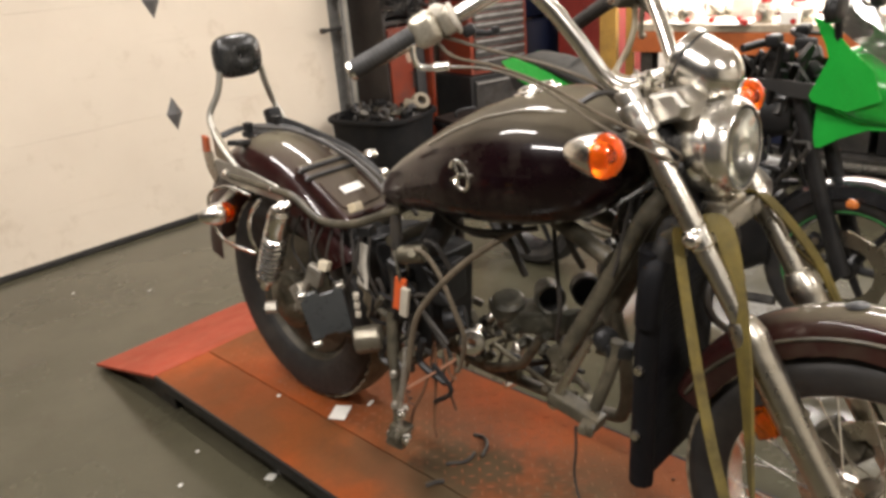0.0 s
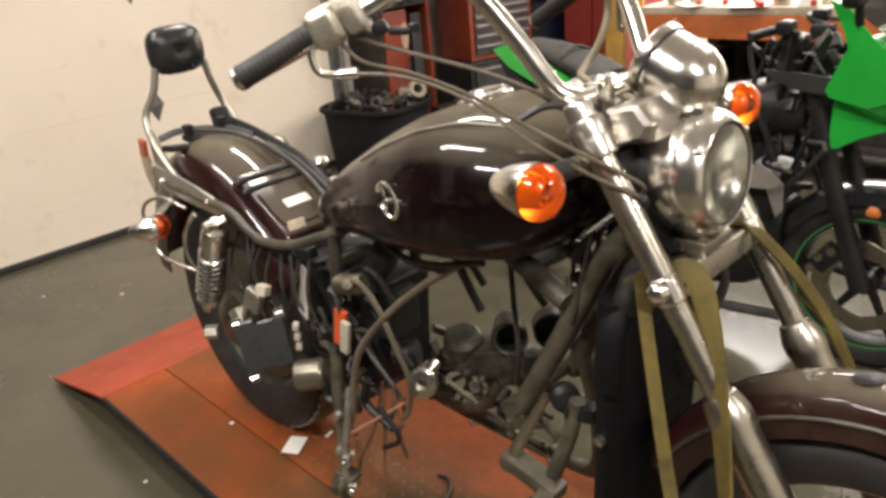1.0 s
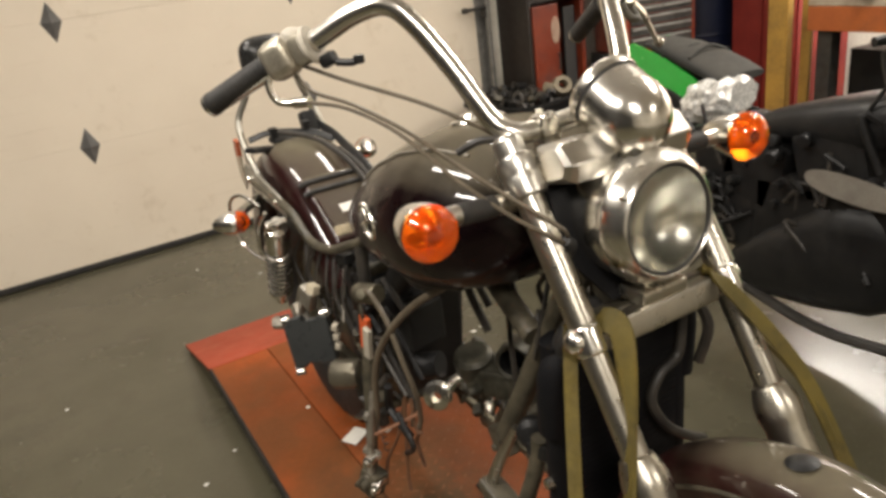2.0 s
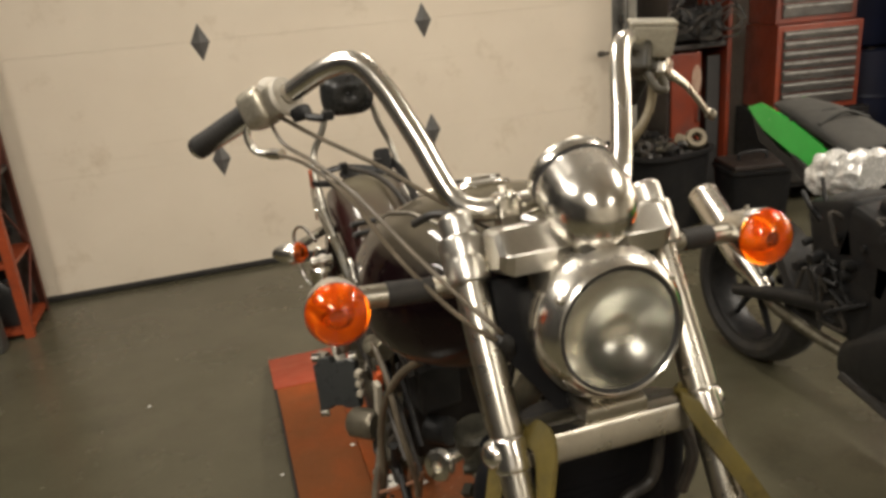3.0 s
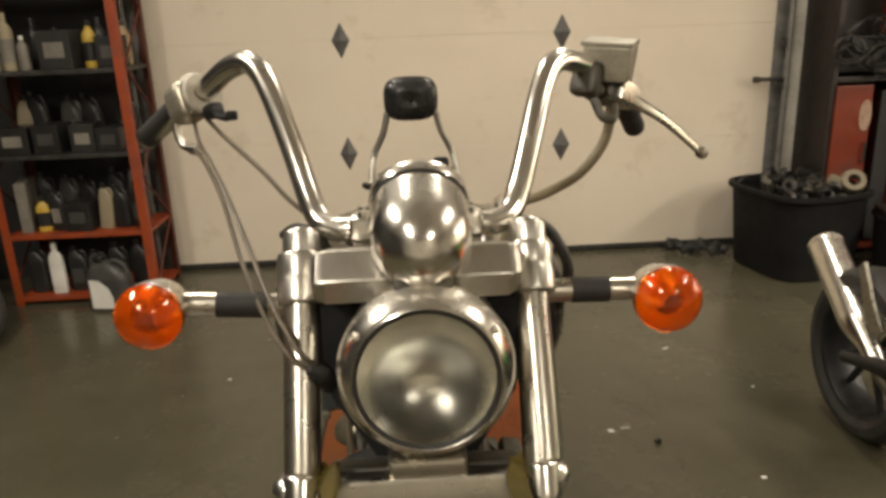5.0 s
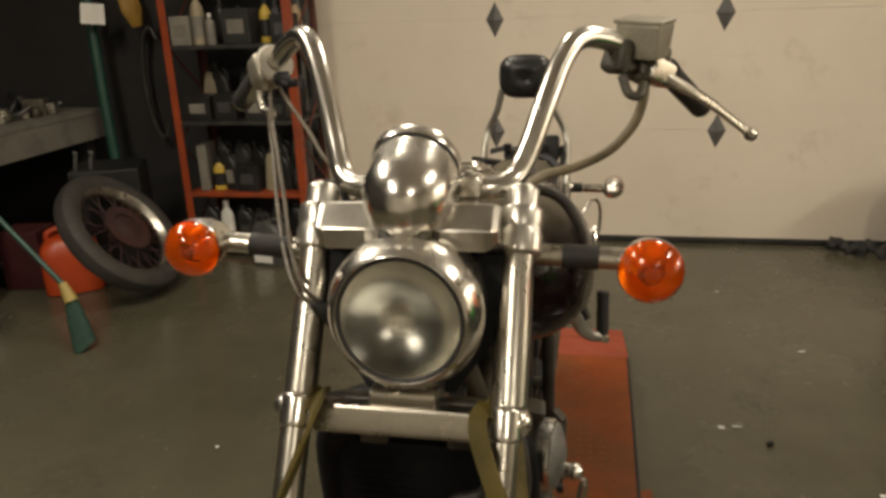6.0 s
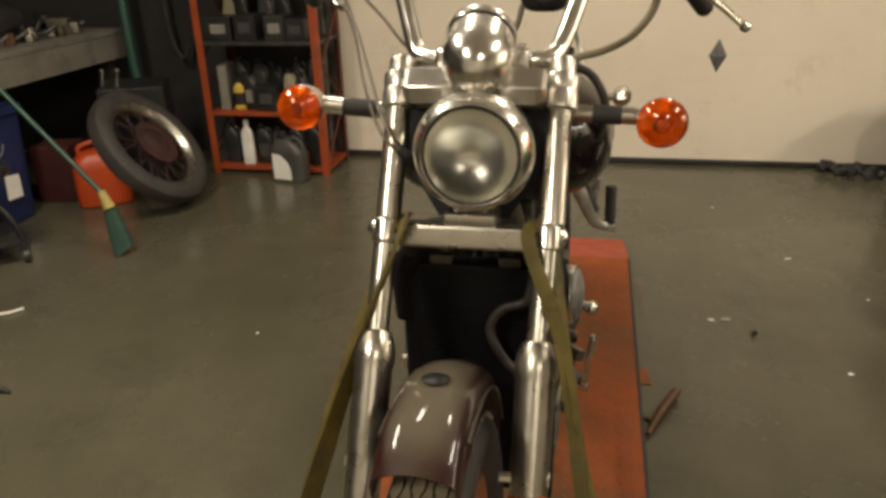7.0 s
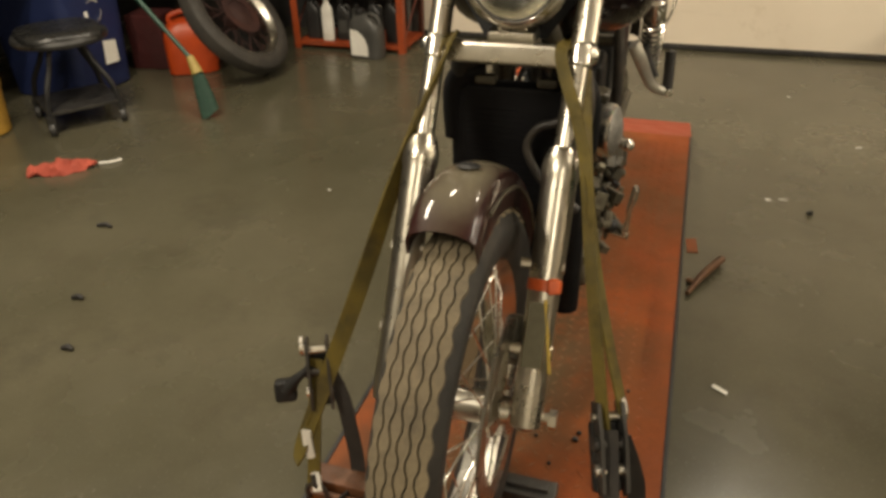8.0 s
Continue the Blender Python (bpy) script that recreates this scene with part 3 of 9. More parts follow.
def rib_tread(bm, c, r, half, ribs, n, depth, wave, crown):
    """Zigzag ribs standing on a tyre: each a strip with its own edges."""
    gap = 2 * half / ribs
    for k in range(ribs):
        rows = []
        for i in range(n):
            a = 2 * math.pi * i / n
            saw = abs(((i + 2) % 8) / 4 - 1) * 2 - 1
            zig = wave * max(-1.0, min(1.0, 3.0 * saw)) * (1 if k % 2 else -1)
            x0, x1 = -half + k * gap + 0.0014 + zig, -half + (k + 1) * gap - 0.0014 - zig
            row = []
            for x, up in ((x0, 0.0), (x0, 1.0), (x1, 1.0), (x1, 0.0)):
                rr = r - crown * (x / half) ** 2 - depth * (1 - up)
                row.append(bm.verts.new((c.x + x, c.y + rr * math.sin(a), c.z + rr * math.cos(a))))
            rows.append(row)
        for i in range(n):
            p, q = rows[i], rows[(i + 1) % n]
            for s in range(3):
                bm.faces.new((p[s], p[s + 1], q[s + 1], q[s]))


def bike_wheel(name, c, r, half, rim_r, spokes, tread, disc=None, parent=None, rim_mat=None, label=""):
    """Tyre with ribs, deep chrome rim, hub and crossed wire spokes; its axle lies along x."""
    w = part(name, lathe(B(), [(0, -0.075), (0.022, -0.075), (0.024, -0.06), (0.045, -0.052), (0.045, -0.044), (0.028, -0.036), (0.026, 0.036), (0.045, 0.044), (0.045, 0.052), (0.024, 0.06), (0.022, 0.075), (0, 0.075)], c, (1, 0, 0), 24),
             ALU, parent, label)
    side = [(rim_r - 0.004, -half * 0.62), (rim_r + 0.012, -half * 0.86), (rim_r + (r - rim_r) * 0.5, -half), (r - 0.026, -half * 0.93), (r - 0.012, -half * 0.70), (r - 0.0055, 0.0),
            (r - 0.012, half * 0.70), (r - 0.026, half * 0.93), (rim_r + (r - rim_r) * 0.5, half), (rim_r + 0.012, half * 0.86), (rim_r - 0.004, half * 0.62)]
    tyre = part("tyre", lathe(B(), side, c, (1, 0, 0), 64, closed=True), RUBBER, w)
    bm = B()
    rib_tread(bm, c, r, half * 0.78, tread, 384, 0.006, half * 0.038, 0.009)
    part("tread_ribs", bm, TREAD, tyre, "dusty zigzag tread ribs", 20)
    prof = [(rim_r + 0.006, -half * 0.66), (rim_r - 0.006, -half * 0.60), (rim_r - 0.012, -half * 0.30), (rim_r - 0.018, 0), (rim_r - 0.012, half * 0.30), (rim_r - 0.006, half * 0.60), (rim_r + 0.006, half * 0.66),
            (rim_r + 0.004, half * 0.5), (rim_r - 0.008, 0.0), (rim_r + 0.004, -half * 0.5)]
    part("rim", lathe(B(), prof, c, (1, 0, 0), 64, closed=True), rim_mat or CHROME, w, "chromed rim")
    bm = B()
    for k in range(spokes):
        a = 2 * math.pi * k / spokes
        s = 1 if k % 2 else -1
        lean = 0.55 if (k // 2) % 2 else -0.55
        p = c + V(s * 0.046, 0.040 * math.sin(a + lean), 0.040 * math.cos(a + lean))
        q = c + V(s * 0.006, (rim_r - 0.012) * math.sin(a), (rim_r - 0.012) * math.cos(a))
        tube(bm, [p, q], 0.0019, 5, straight=True, caps=False)
    part("spokes", bm, CHROME, w, "crossed wire spokes")
    if disc:
        x, dr = disc
        d = part("brake_disc", lathe(B(), [(dr - 0.035, x - 0.0025), (dr, x - 0.0025), (dr, x + 0.0025), (dr - 0.035, x + 0.0025)], c, (1, 0, 0), 48, closed=True), ALU, w, "steel brake disc")
        for k in range(5):
            bm = B()
            a = 2 * math.pi * k / 5
            tube(bm, [c + V(x, 0.04 * math.sin(a), 0.04 * math.cos(a)), c + V(x, (dr - 0.03) * math.sin(a + 0.15), (dr - 0.03) * math.cos(a + 0.15))], 0.008, 6, straight=True, flat=0.5)
            part("disc_carrier_arm", bm, ALU, d)
    return w


bike_wheel("front_wheel", FW, 0.322, 0.049, 0.240, 36, 6, (0.060, 0.145), bike, label="wire-spoked front wheel")
bike_wheel("rear_wheel", RW, 0.336, 0.072, 0.215, 36, 6, None, bike, FRAME, label="wire-spoked rear wheel")
# rear drum and final drive
part("wheel_cover", lathe(B(), [(0.05, -0.030), (0.12, -0.036), (0.190, -0.030), (0.200, -0.020), (0.19, -0.012), (0.05, -0.014)], RW, (1, 0, 0), 40, closed=True), FRAME, bike, "grimy inner wheel plate")
part("rear_drum", lathe(B(), [(0.03, 0.05), (0.075, 0.052), (0.085, 0.062), (0.085, 0.088), (0.06, 0.098), (0.03, 0.1), (0, 0.1)], RW, (1, 0, 0), 32), CAST, bike, "dirty cast rear drum")
part("final_drive", lathe(B(), [(0.03, 0.048), (0.08, 0.05), (0.088, 0.065), (0.085, 0.09), (0.055, 0.108), (0.03, 0.115), (0, 0.115)], RW, (-1, 0, 0), 32), CAST, bike, "dirty cast hub cover")


def fork_at(x, z):
    """A point of a fork leg; the sliders sit a little to one side of the clamps."""
    return V(x - float(np.interp(z, [0.838, 1.18], [0.012 if x > 0 else 0.003, 0.0])), 0.140 - 0.614 * (1.183 - z), z)


FORK_DIR = (fork_at(0, 0) - fork_at(0, 1)).normalized()
FX = 0.117
for sx in (-1, 1):
    x = sx * FX - 0.002
    leg = part("fork_leg", tube(B(), [fork_at(x, 1.178), fork_at(x, 0.975), fork_at(x, 0.80)], 0.0166, 20, straight=True), ALU, bike, "satin fork tube")
    bm = B()
    prof = [(0, 0), (0.0150, 0), (0.0182, 0.003), (0.0190, 0.006), (0.0190, 0.030), (0.0170, 0.034)]
    lathe(bm, prof, fork_at(x, 1.192), FORK_DIR, 24)
    part("fork_cap", bm, SATIN, leg, "satin fork cap")
    # upper cover between the clamps
    bm = B()
    lathe(bm, [(0.0166, 0), (0.0180, 0.003), (0.0180, 0.167), (0.0166, 0.170)], fork_at(x, 1.130), FORK_DIR, 22)
    part("fork_cover", bm, ALU, leg, "brushed fork cover")
    bm = B()
    top = fork_at(x, 0.842)
    lathe(bm, [(0.0172, -0.010), (0.021, -0.008), (0.0255, 0.004), (0.0290, 0.018), (0.0290, 0.034), (0.0266, 0.044), (0.0262, 0.150), (0.0245, 0.20), (0.0240, 0.27), (0.0240, 0.36), (0.0250, 0.375), (0.0232, 0.415), (0.012, 0.422), (0, 0.422)], top, FORK_DIR, 24)
    sl = part("slider", bm, SLIDER, leg, "satin alloy slider")
    for h in (0.17, 0.30):
        bm = B()
        p = top + FORK_DIR * h
        tube(bm, [p + V(-sx * 0.012, 0, 0), p + V(-sx * 0.040, -0.004, 0.002)], 0.0085, 8, straight=True)
        part("fender_lug", bm, ALU, sl)
        part("lug_bolt", lathe(B(), [(0, 0), (0.0105, 0), (0.0105, 0.008), (0, 0.008)], p + V(sx * 0.018, 0, 0), (sx, 0, 0), 6), ALU, sl)
    out = V(0, -FORK_DIR.z, FORK_DIR.y) * -1
    bm = B()
    p = top + FORK_DIR * (0.200 if sx > 0 else 0.245)
    if sx > 0:
        lathe(bm, [(0.0244, -0.009), (0.0262, -0.0085), (0.0266, 0.0), (0.0262, 0.0085), (0.0244, 0.009)], p, FORK_DIR, 30)
        box(bm, p + out * 0.019 + V(0.016, 0, 0), (0.020, 0.016, 0.024), turn(-31.5, 0, 20), bevel=0.004)
    else:
        box(bm, top + FORK_DIR * 0.158 - out * 0.046 + V(-0.006, 0, 0), (0.012, 0.036, 0.055), turn(-31.5, 0, 0), bevel=0.004)
    part("side_reflector", bm, AMBER if sx < 0 else ORANGE_TAG, sl, "small orange reflector")
    if sx > 0:
        # painted reflections on the slider: the tyre as an olive slip, the strap yellow
        bm = B()
        q = top + FORK_DIR * 0.275
        box(bm, q + out * 0.0262, (0.030, 0.002, 0.098), turn(-31.5, 0, 0), bevel=0.0006)
        part("warning_sticker", bm, surface("tyre_reflection_olive", (0.13, 0.12, 0.075), (0.17, 0.155, 0.10), (0.5, 0.7)), sl, "tyre reflection painted as an olive-grey slip")
        bm = B()
        box(bm, q + out * 0.0235 + V(0.0175, 0, 0), (0.005, 0.006, 0.110), turn(-31.5, 0, 20), bevel=0.001)
        part("sticker_edge", bm, surface("strap_reflection_yellow", (0.48, 0.33, 0.05), (0.38, 0.27, 0.05), (0.5, 0.7)), sl, "strap reflection painted as a yellow strip")
    # clamps
    bm = B()
    c = fork_at(x, 1.169)
    lathe(bm, [(0.0185, -0.002), (0.0238, 0), (0.0248, 0.004), (0.0248, 0.017), (0.0236, 0.019), (0.0236, 0.026), (0.0248, 0.028), (0.0248, 0.046), (0.0238, 0.050), (0.0185, 0.052)], c, FORK_DIR, 28)
    part("upper_clamp", bm, SATIN, leg, "satin clamp collar")
    bm = B()
    c = fork_at(x, 0.984)
    lathe(bm, [(0.0166, -0.002), (0.0186, 0), (0.0192, 0.003), (0.0192, 0.028), (0.0186, 0.032), (0.0166, 0.034)], c, FORK_DIR, 24)
    lathe(bm, [(0.0168 * math.sin(math.pi * k / 14), -0.0168 * math.cos(math.pi * k / 14)) for k in range(15)], fork_at(x, 0.972) + V(sx * 0.012, 0.004, 0), (sx, -0.3, 0), 22)
    part("lower_clamp", bm, CHROME, leg, "chrome lower clamp with domed bolt")

# axle
bm = B()
tube(bm, [FW + V(-0.135, 0, 0), FW + V(0.135, 0, 0)], 0.009, 10, straight=True)
lathe(bm, [(0, 0), (0.016, 0), (0.016, 0.012), (0, 0.012)], FW + V(-0.146, 0, 0), (1, 0, 0), 6)
lathe(bm, [(0, 0), (0.016, 0), (0.016, 0.012), (0, 0.012)], FW + V(0.135, 0, 0), (1, 0, 0), 6)
part("front_axle", bm, ALU, bike)
# front caliper on the disc
bm = B()
box(bm, FW + V(0.068, 0.085, 0.075), (0.05, 0.075, 0.06), turn(40, 0, 0), bevel=0.010)
box(bm, FW + V(0.088, 0.06, 0.06), (0.022, 0.05, 0.05), turn(40, 0, 0), bevel=0.006)
part("front_caliper", bm, FRAME, bike, "dirty black brake caliper")

# upper bridge: two faceted polished blocks joined behind the gauge
for sx in (-1, 1):
    bm = B()
    rings = []
    for x, w, h, cut in ((0.016, 0.024, 0.026, 0.5), (0.026, 0.030, 0.0295, 0.35), (0.040, 0.033, 0.030, 0.0), (0.086, 0.033, 0.030, 0.0), (0.094, 0.030, 0.028, 0.1), (0.099, 0.022, 0.023, 0.2)):
        c = V(sx * x - 0.002, 0.080, 1.164)
        o = [(-1, -0.16), (-0.72 + cut * 0.5, -1 + cut), (1, -1), (1, 1), (-0.44, 1), (-0.52, 0.96), (-0.985, -0.06)]
        rings.append([c + turn(-14, 0, 0).to_3x3() @ V(0, a * w, b * h * 0.82) for a, b in o])
    loft(bm, rings)
    part("bridge_block", bm, SATIN, bike, "faceted polished bridge block", sharp=20)
bm = B()
box(bm, (-0.002, 0.115, 1.145), (0.20, 0.055, 0.026), turn(-25, 0, 0), bevel=0.008)
part("upper_bridge", bm, ALU, bike)
bm = B()
box(bm, (-0.009, 0.010, 0.968), (0.186, 0.030, 0.034), turn(-14, 0, 0), bevel=0.007)
part("lower_bridge", bm, ALU, bike, "brushed lower fork bridge")
bm = B()
box(bm, (-0.002, 0.055, 0.955), (0.20, 0.07, 0.03), turn(-25, 0, 0), bevel=0.008)
tube(bm, [(0, 0.13, 1.13), (0, 0.075, 0.95)], 0.026, 14, straight=True)
part("steering_stem", bm, FRAME, bike)
bm = B()
rings = []
for z, w, y in ((1.128, 0.099, 0.094), (1.075, 0.099, 0.078), (1.040, 0.092, 0.066), (1.015, 0.072, 0.056), (0.985, 0.050, 0.044)):
    rings.append([V(-w, y, z), V(w, y, z), V(w, y + 0.012, z), V(-w, y + 0.012, z)])
loft(bm, rings)
part("headlight_backing", bm, RADIATOR, bike, "black shroud behind the headlight")

# headlight
HL = V(0.003, 0.011, 1.086)
HD = V(0, 1, -0.075).normalized()
HR = 1.065
head = part("headlight", lathe(B(), [(r * HR, d) for r, d in [(0.0665, 0.012), (0.0735, 0.016), (0.0765, 0.030), (0.0768, 0.050), (0.0745, 0.072), (0.0680, 0.092), (0.056, 0.108), (0.038, 0.119), (0.018, 0.124), (0, 0.125)]], HL, HD, 48), CHROME, bike, "chrome headlight bucket")
part("trim_ring", lathe(B(), [(r * HR, d) for r, d in [(0.0615, -0.010), (0.0640, -0.0125), (0.0680, -0.0100), (0.0735, -0.002), (0.0780, 0.010), (0.0790, 0.018), (0.0780, 0.024), (0.0735, 0.026), (0.0640, 0.010)]], HL, HD, 56, closed=True), CHROME, head, "chrome trim ring")
part("gasket", lathe(B(), [(r * HR, d) for r, d in [(0.0592, -0.0098), (0.0622, -0.0118), (0.0622, -0.004), (0.0592, -0.004)]], HL, HD, 48, closed=True), RUBBER, head)
part("reflector_bowl", lathe(B(), [(0.0610 * HR * math.sqrt(max(0.0, 1 - k / 14)), -0.004 + 0.036 * k / 14) for k in range(15)], HL, HD, 48), REFLECTOR, head, "bright reflector bowl")
# fluted lens: a shallow dome whose back carries vertical flutes
bm = B()
n, nv = 168, 26
grid = {}
a_, b_, d_ = frame_of(HD)
for i in range(n + 1):
    for j in range(nv + 1):
        u = (i / n * 2 - 1) * 0.0603 * HR
        v = (j / nv * 2 - 1) * math.sqrt(max((0.0605 * HR) ** 2 - u * u, 1e-8))
        dome = -0.0095 - 0.007 * (1 - (math.hypot(u, v) / (0.0605 * HR)) ** 2)
        flute = 0.00040 * math.cos(u * 2 * math.pi / 0.0036) * max(0.15, 1 - (u / 0.055) ** 2)
        p = HL + a_ * u + b_ * v
        grid[i, j] = (bm.verts.new(p + d_ * dome), bm.verts.new(p + d_ * (dome + 0.004 + flute)))
for i in range(n):
    for j in range(nv):
        q = [(i, j), (i + 1, j), (i + 1, j + 1), (i, j + 1)]
        bm.faces.new([grid[k][0] for k in q])
        bm.faces.new([grid[k][1] for k in q][::-1])
lens = part("lens", bm, CLEAR, head, "fluted clear glass", sharp=60)
lens.visible_shadow = False
for a in (-55, 55):
    bm = B()
    p = HL + V(0.0755 * math.sin(radians(a)), -0.003, 0.0755 * math.cos(radians(a)))
    lathe(bm, [(0, -0.004), (0.003, -0.0035), (0.0045, 0), (0.0045, 0.006)], p, HD, 10)
    part("ring_screw", bm, CHROME, head)
bm = B()
box(bm, (0, 0.028, 0.992), (0.075, 0.05, 0.022), bevel=0.006)
box(bm, (0, 0.035, 1.004), (0.05, 0.04, 0.022), bevel=0.006)
part("headlight_bracket", bm, ALU, head, "satin headlight bracket")

# bullet speedometer
GR, GD = V(0.004, 0.106, 1.227), V(0, -0.88, -0.475).normalized()
gauge = part("speedometer", lathe(B(), [(0.0430, 0.004), (0.0440, 0.010), (0.0462, 0.012), (0.0468, 0.016), (0.0470, 0.036), (0.0480, 0.048), (0.0468, 0.060), (0.0425, 0.073), (0.034, 0.086), (0.0205, 0.0958), (0.008, 0.0995), (0, 0.100)], GR, GD, 56), CHROME, bike, "chrome bullet speedometer", sharp=24)
part("bezel", lathe(B(), [(0.0385, -0.006), (0.0465, -0.007), (0.0488, -0.004), (0.0492, 0.003), (0.0480, 0.0075), (0.0440, 0.0075), (0.0430, 0.0)], GR, GD, 56, closed=True), CHROME, gauge, "raised chrome bezel")
part("bezel_gasket", lathe(B(), [(0.0425, 0.0072), (0.0466, 0.0074), (0.0466, 0.0118), (0.0425, 0.0122)], GR, GD, 48, closed=True), RUBBER, gauge)
part("dial", lathe(B(), [(0.0425, 0.002), (0, 0.002)], GR, GD, 32), BLACK, gauge, "black dial face")
part("dial_glass", lathe(B(), [(0.0405, -0.004), (0.02, -0.0055), (0, -0.006), (0, -0.0035), (0.0405, -0.0015)], GR, GD, 32), CLEAR, gauge).visible_shadow = False
bm = B()
tube(bm, [GR + GD * 0.05 + V(0, 0.005, -0.042), (0.002, 0.075, 1.155)], 0.020, 12, straight=True)
box(bm, (0.004, 0.052, 1.158), (0.055, 0.05, 0.02), turn(-25, 0, 0), bevel=0.006)
part("gauge_mount", bm, FRAME, gauge, "dark gauge mount")
# handlebar
BAR_L = [(0.0, 0.152, 1.192), (-0.06, 0.153, 1.189), (-0.092, 0.163, 1.19), (-0.11, 0.185, 1.207), (-0.132, 0.222, 1.267), (-0.158, 0.262, 1.327), (-0.18, 0.288, 1.354), (-0.212, 0.318, 1.349), (-0.262, 0.368, 1.317), (-0.376, 0.484, 1.248)]
BAR_R = [(-x, y, z) for x, y, z in BAR_L[:5]] + [(0.151, 0.258, 1.318), (0.170, 0.283, 1.342), (0.201, 0.313, 1.340), (0.258, 0.364, 1.314), (0.300, 0.452, 1.276), (0.352, 0.572, 1.221)]
bar = part("handlebar", tube(B(), BAR_R[::-1] + BAR_L[1:], 0.0134, 18, 8), CHROME, bike, "tall chrome handlebar")
for sx in (-1, 1):
    bm = B()
    box(bm, (sx * 0.055, 0.152, 1.190), (0.030, 0.036, 0.034), turn(-10, 0, 0), bevel=0.008)
    box(bm, (sx * 0.055, 0.148, 1.168), (0.026, 0.03, 0.03), turn(-10, 0, 0), bevel=0.006)
    for dy in (-0.011, 0.011):
        lathe(bm, [(0, 0.006), (0.005, 0.006), (0.005, 0)], V(sx * 0.055, 0.150 + dy, 1.2055), (0, 0, 1), 8)
    part("bar_clamp", bm, CHROME, bar, "chrome bar clamp")
    a, b = (V(-0.288, 0.394, 1.308), V(-0.377, 0.485, 1.2495)) if sx < 0 else (V(0.286, 0.420, 1.291), V(0.353, 0.574, 1.2205))
    d = (b - a).normalized()
    length = (b - a).length
    prof = [(0.0128, 0), (0.0178, 0.001), (0.0178, 0.008)]
    k = 0.010
    while k < length - 0.006:
        prof += [(0.0158, k), (0.0163, k + 0.002), (0.0163, k + 0.005), (0.0157, k + 0.006)]
        k += 0.0075
    prof += [(0.0168, length - 0.004), (0.0168, length), (0.012, length)]
    grip = part("grip", lathe(B(), prof, a, d, 22), RUBBER, bar, "black ribbed rubber grip")
    part("grip_end", lathe(B(), [(0.0135, -0.002), (0.0165, 0), (0.0165, 0.006), (0.012, 0.010), (0, 0.011)], b, d, 18), CHROME, grip, "chrome grip end")
# left switch housing and clutch line
d = (V(*BAR_L[-1]) - V(*BAR_L[-2])).normalized()
rot = d.to_track_quat("X", "Z").to_matrix().to_4x4()
bm = B()
box(bm, V(-0.292, 0.400, 1.303), (0.050, 0.046, 0.054), rot, bevel=0.016, segs=3)
box(bm, V(-0.268, 0.374, 1.313), (0.030, 0.040, 0.042), rot, bevel=0.010)
sw = part("switch_housing", bm, surface("dull_cream_metal", (0.50, 0.46, 0.37), (0.38, 0.34, 0.27), (0.28, 0.42), 0.75, 20, 200, 0.05, dirt=(0.12, 0.10, 0.07), dirt_amount=0.5, dirt_scale=26), bar, "dull cream-silver left switch housing")
bm = B()
lathe(bm, [(0, -0.004), (0.015, -0.003), (0.0175, 0.004), (0.016, 0.012), (0.010, 0.017), (0, 0.018)], V(-0.276, 0.386, 1.322), (0.1, -0.2, 1), 16)
lathe(bm, [(0.014, 0.0), (0.024, 0.001), (0.027, 0.005), (0.025, 0.010), (0.014, 0.011)], V(-0.264, 0.370, 1.314), -d, 20, closed=True)
part("white_tape", bm, surface("cream_tape", (0.54, 0.50, 0.42), (0.46, 0.42, 0.35), (0.5, 0.7)), sw, "white tape on the housing")
bm = B()
box(bm, V(-0.246, 0.350, 1.296), (0.022, 0.022, 0.018), rot, bevel=0.005)
tube(bm, [(-0.240, 0.340, 1.292), (-0.226, 0.326, 1.290), (-0.219, 0.321, 1.292)], 0.005, 8)
box(bm, (-0.217, 0.319, 1.293), (0.014, 0.010, 0.012), bevel=0.003)
part("switch_lever", bm, BLACK, sw, "black switch lever")
bm = B()
tube(bm, [(-0.308, 0.412, 1.292), (-0.314, 0.412, 1.268), (-0.308, 0.408, 1.248), (-0.294, 0.394, 1.243), (-0.280, 0.376, 1.244)], 0.0052, 10)
tube(bm, [(-0.290, 0.390, 1.243), (-0.276, 0.370, 1.244)], 0.0075, 10, straight=True)
part("metal_line", bm, CHROME, sw, "bent chrome line")
# right controls
d2 = V(-d.x, d.y, d.z)
rot2 = d2.to_track_quat("X", "Z").to_matrix().to_4x4()
bm = B()
box(bm, V(0.254, 0.362, 1.308), (0.046, 0.048, 0.054), rot2, bevel=0.010)
box(bm, V(0.218, 0.325, 1.318), (0.024, 0.038, 0.044), rot2, bevel=0.009)
lathe(bm, [(0, 0.010), (0.008, 0.009), (0.010, 0.0), (0.010, -0.02)], V(0.228, 0.318, 1.306), (-0.3, -1, 0.1), 12)
lathe(bm, [(0, 0.008), (0.006, 0.007), (0.007, 0.0), (0.007, -0.02)], V(0.243, 0.330, 1.292), (-0.2, -1, -0.3), 10)
tube(bm, [(0.224, 0.312, 1.295), (0.232, 0.30, 1.275), (0.245, 0.30, 1.272), (0.25, 0.315, 1.285)], 0.006, 8)
sw2 = part("switch_housing", bm, FRAME, bar, "dirty dark right switch housing")
bm = B()
box(bm, V(0.250, 0.340, 1.336), (0.054, 0.042, 0.044), turn(4, 4, -25), bevel=0.005, taper=1.14)
box(bm, V(0.250, 0.340, 1.360), (0.064, 0.050, 0.006), turn(4, 4, -25), bevel=0.002)
part("brake_reservoir", bm, surface("dusty_reservoir", (0.36, 0.33, 0.255), (0.27, 0.245, 0.19), (0.35, 0.55), 0.3, 14, 200, 0.1), sw2, "dusty alloy brake reservoir")
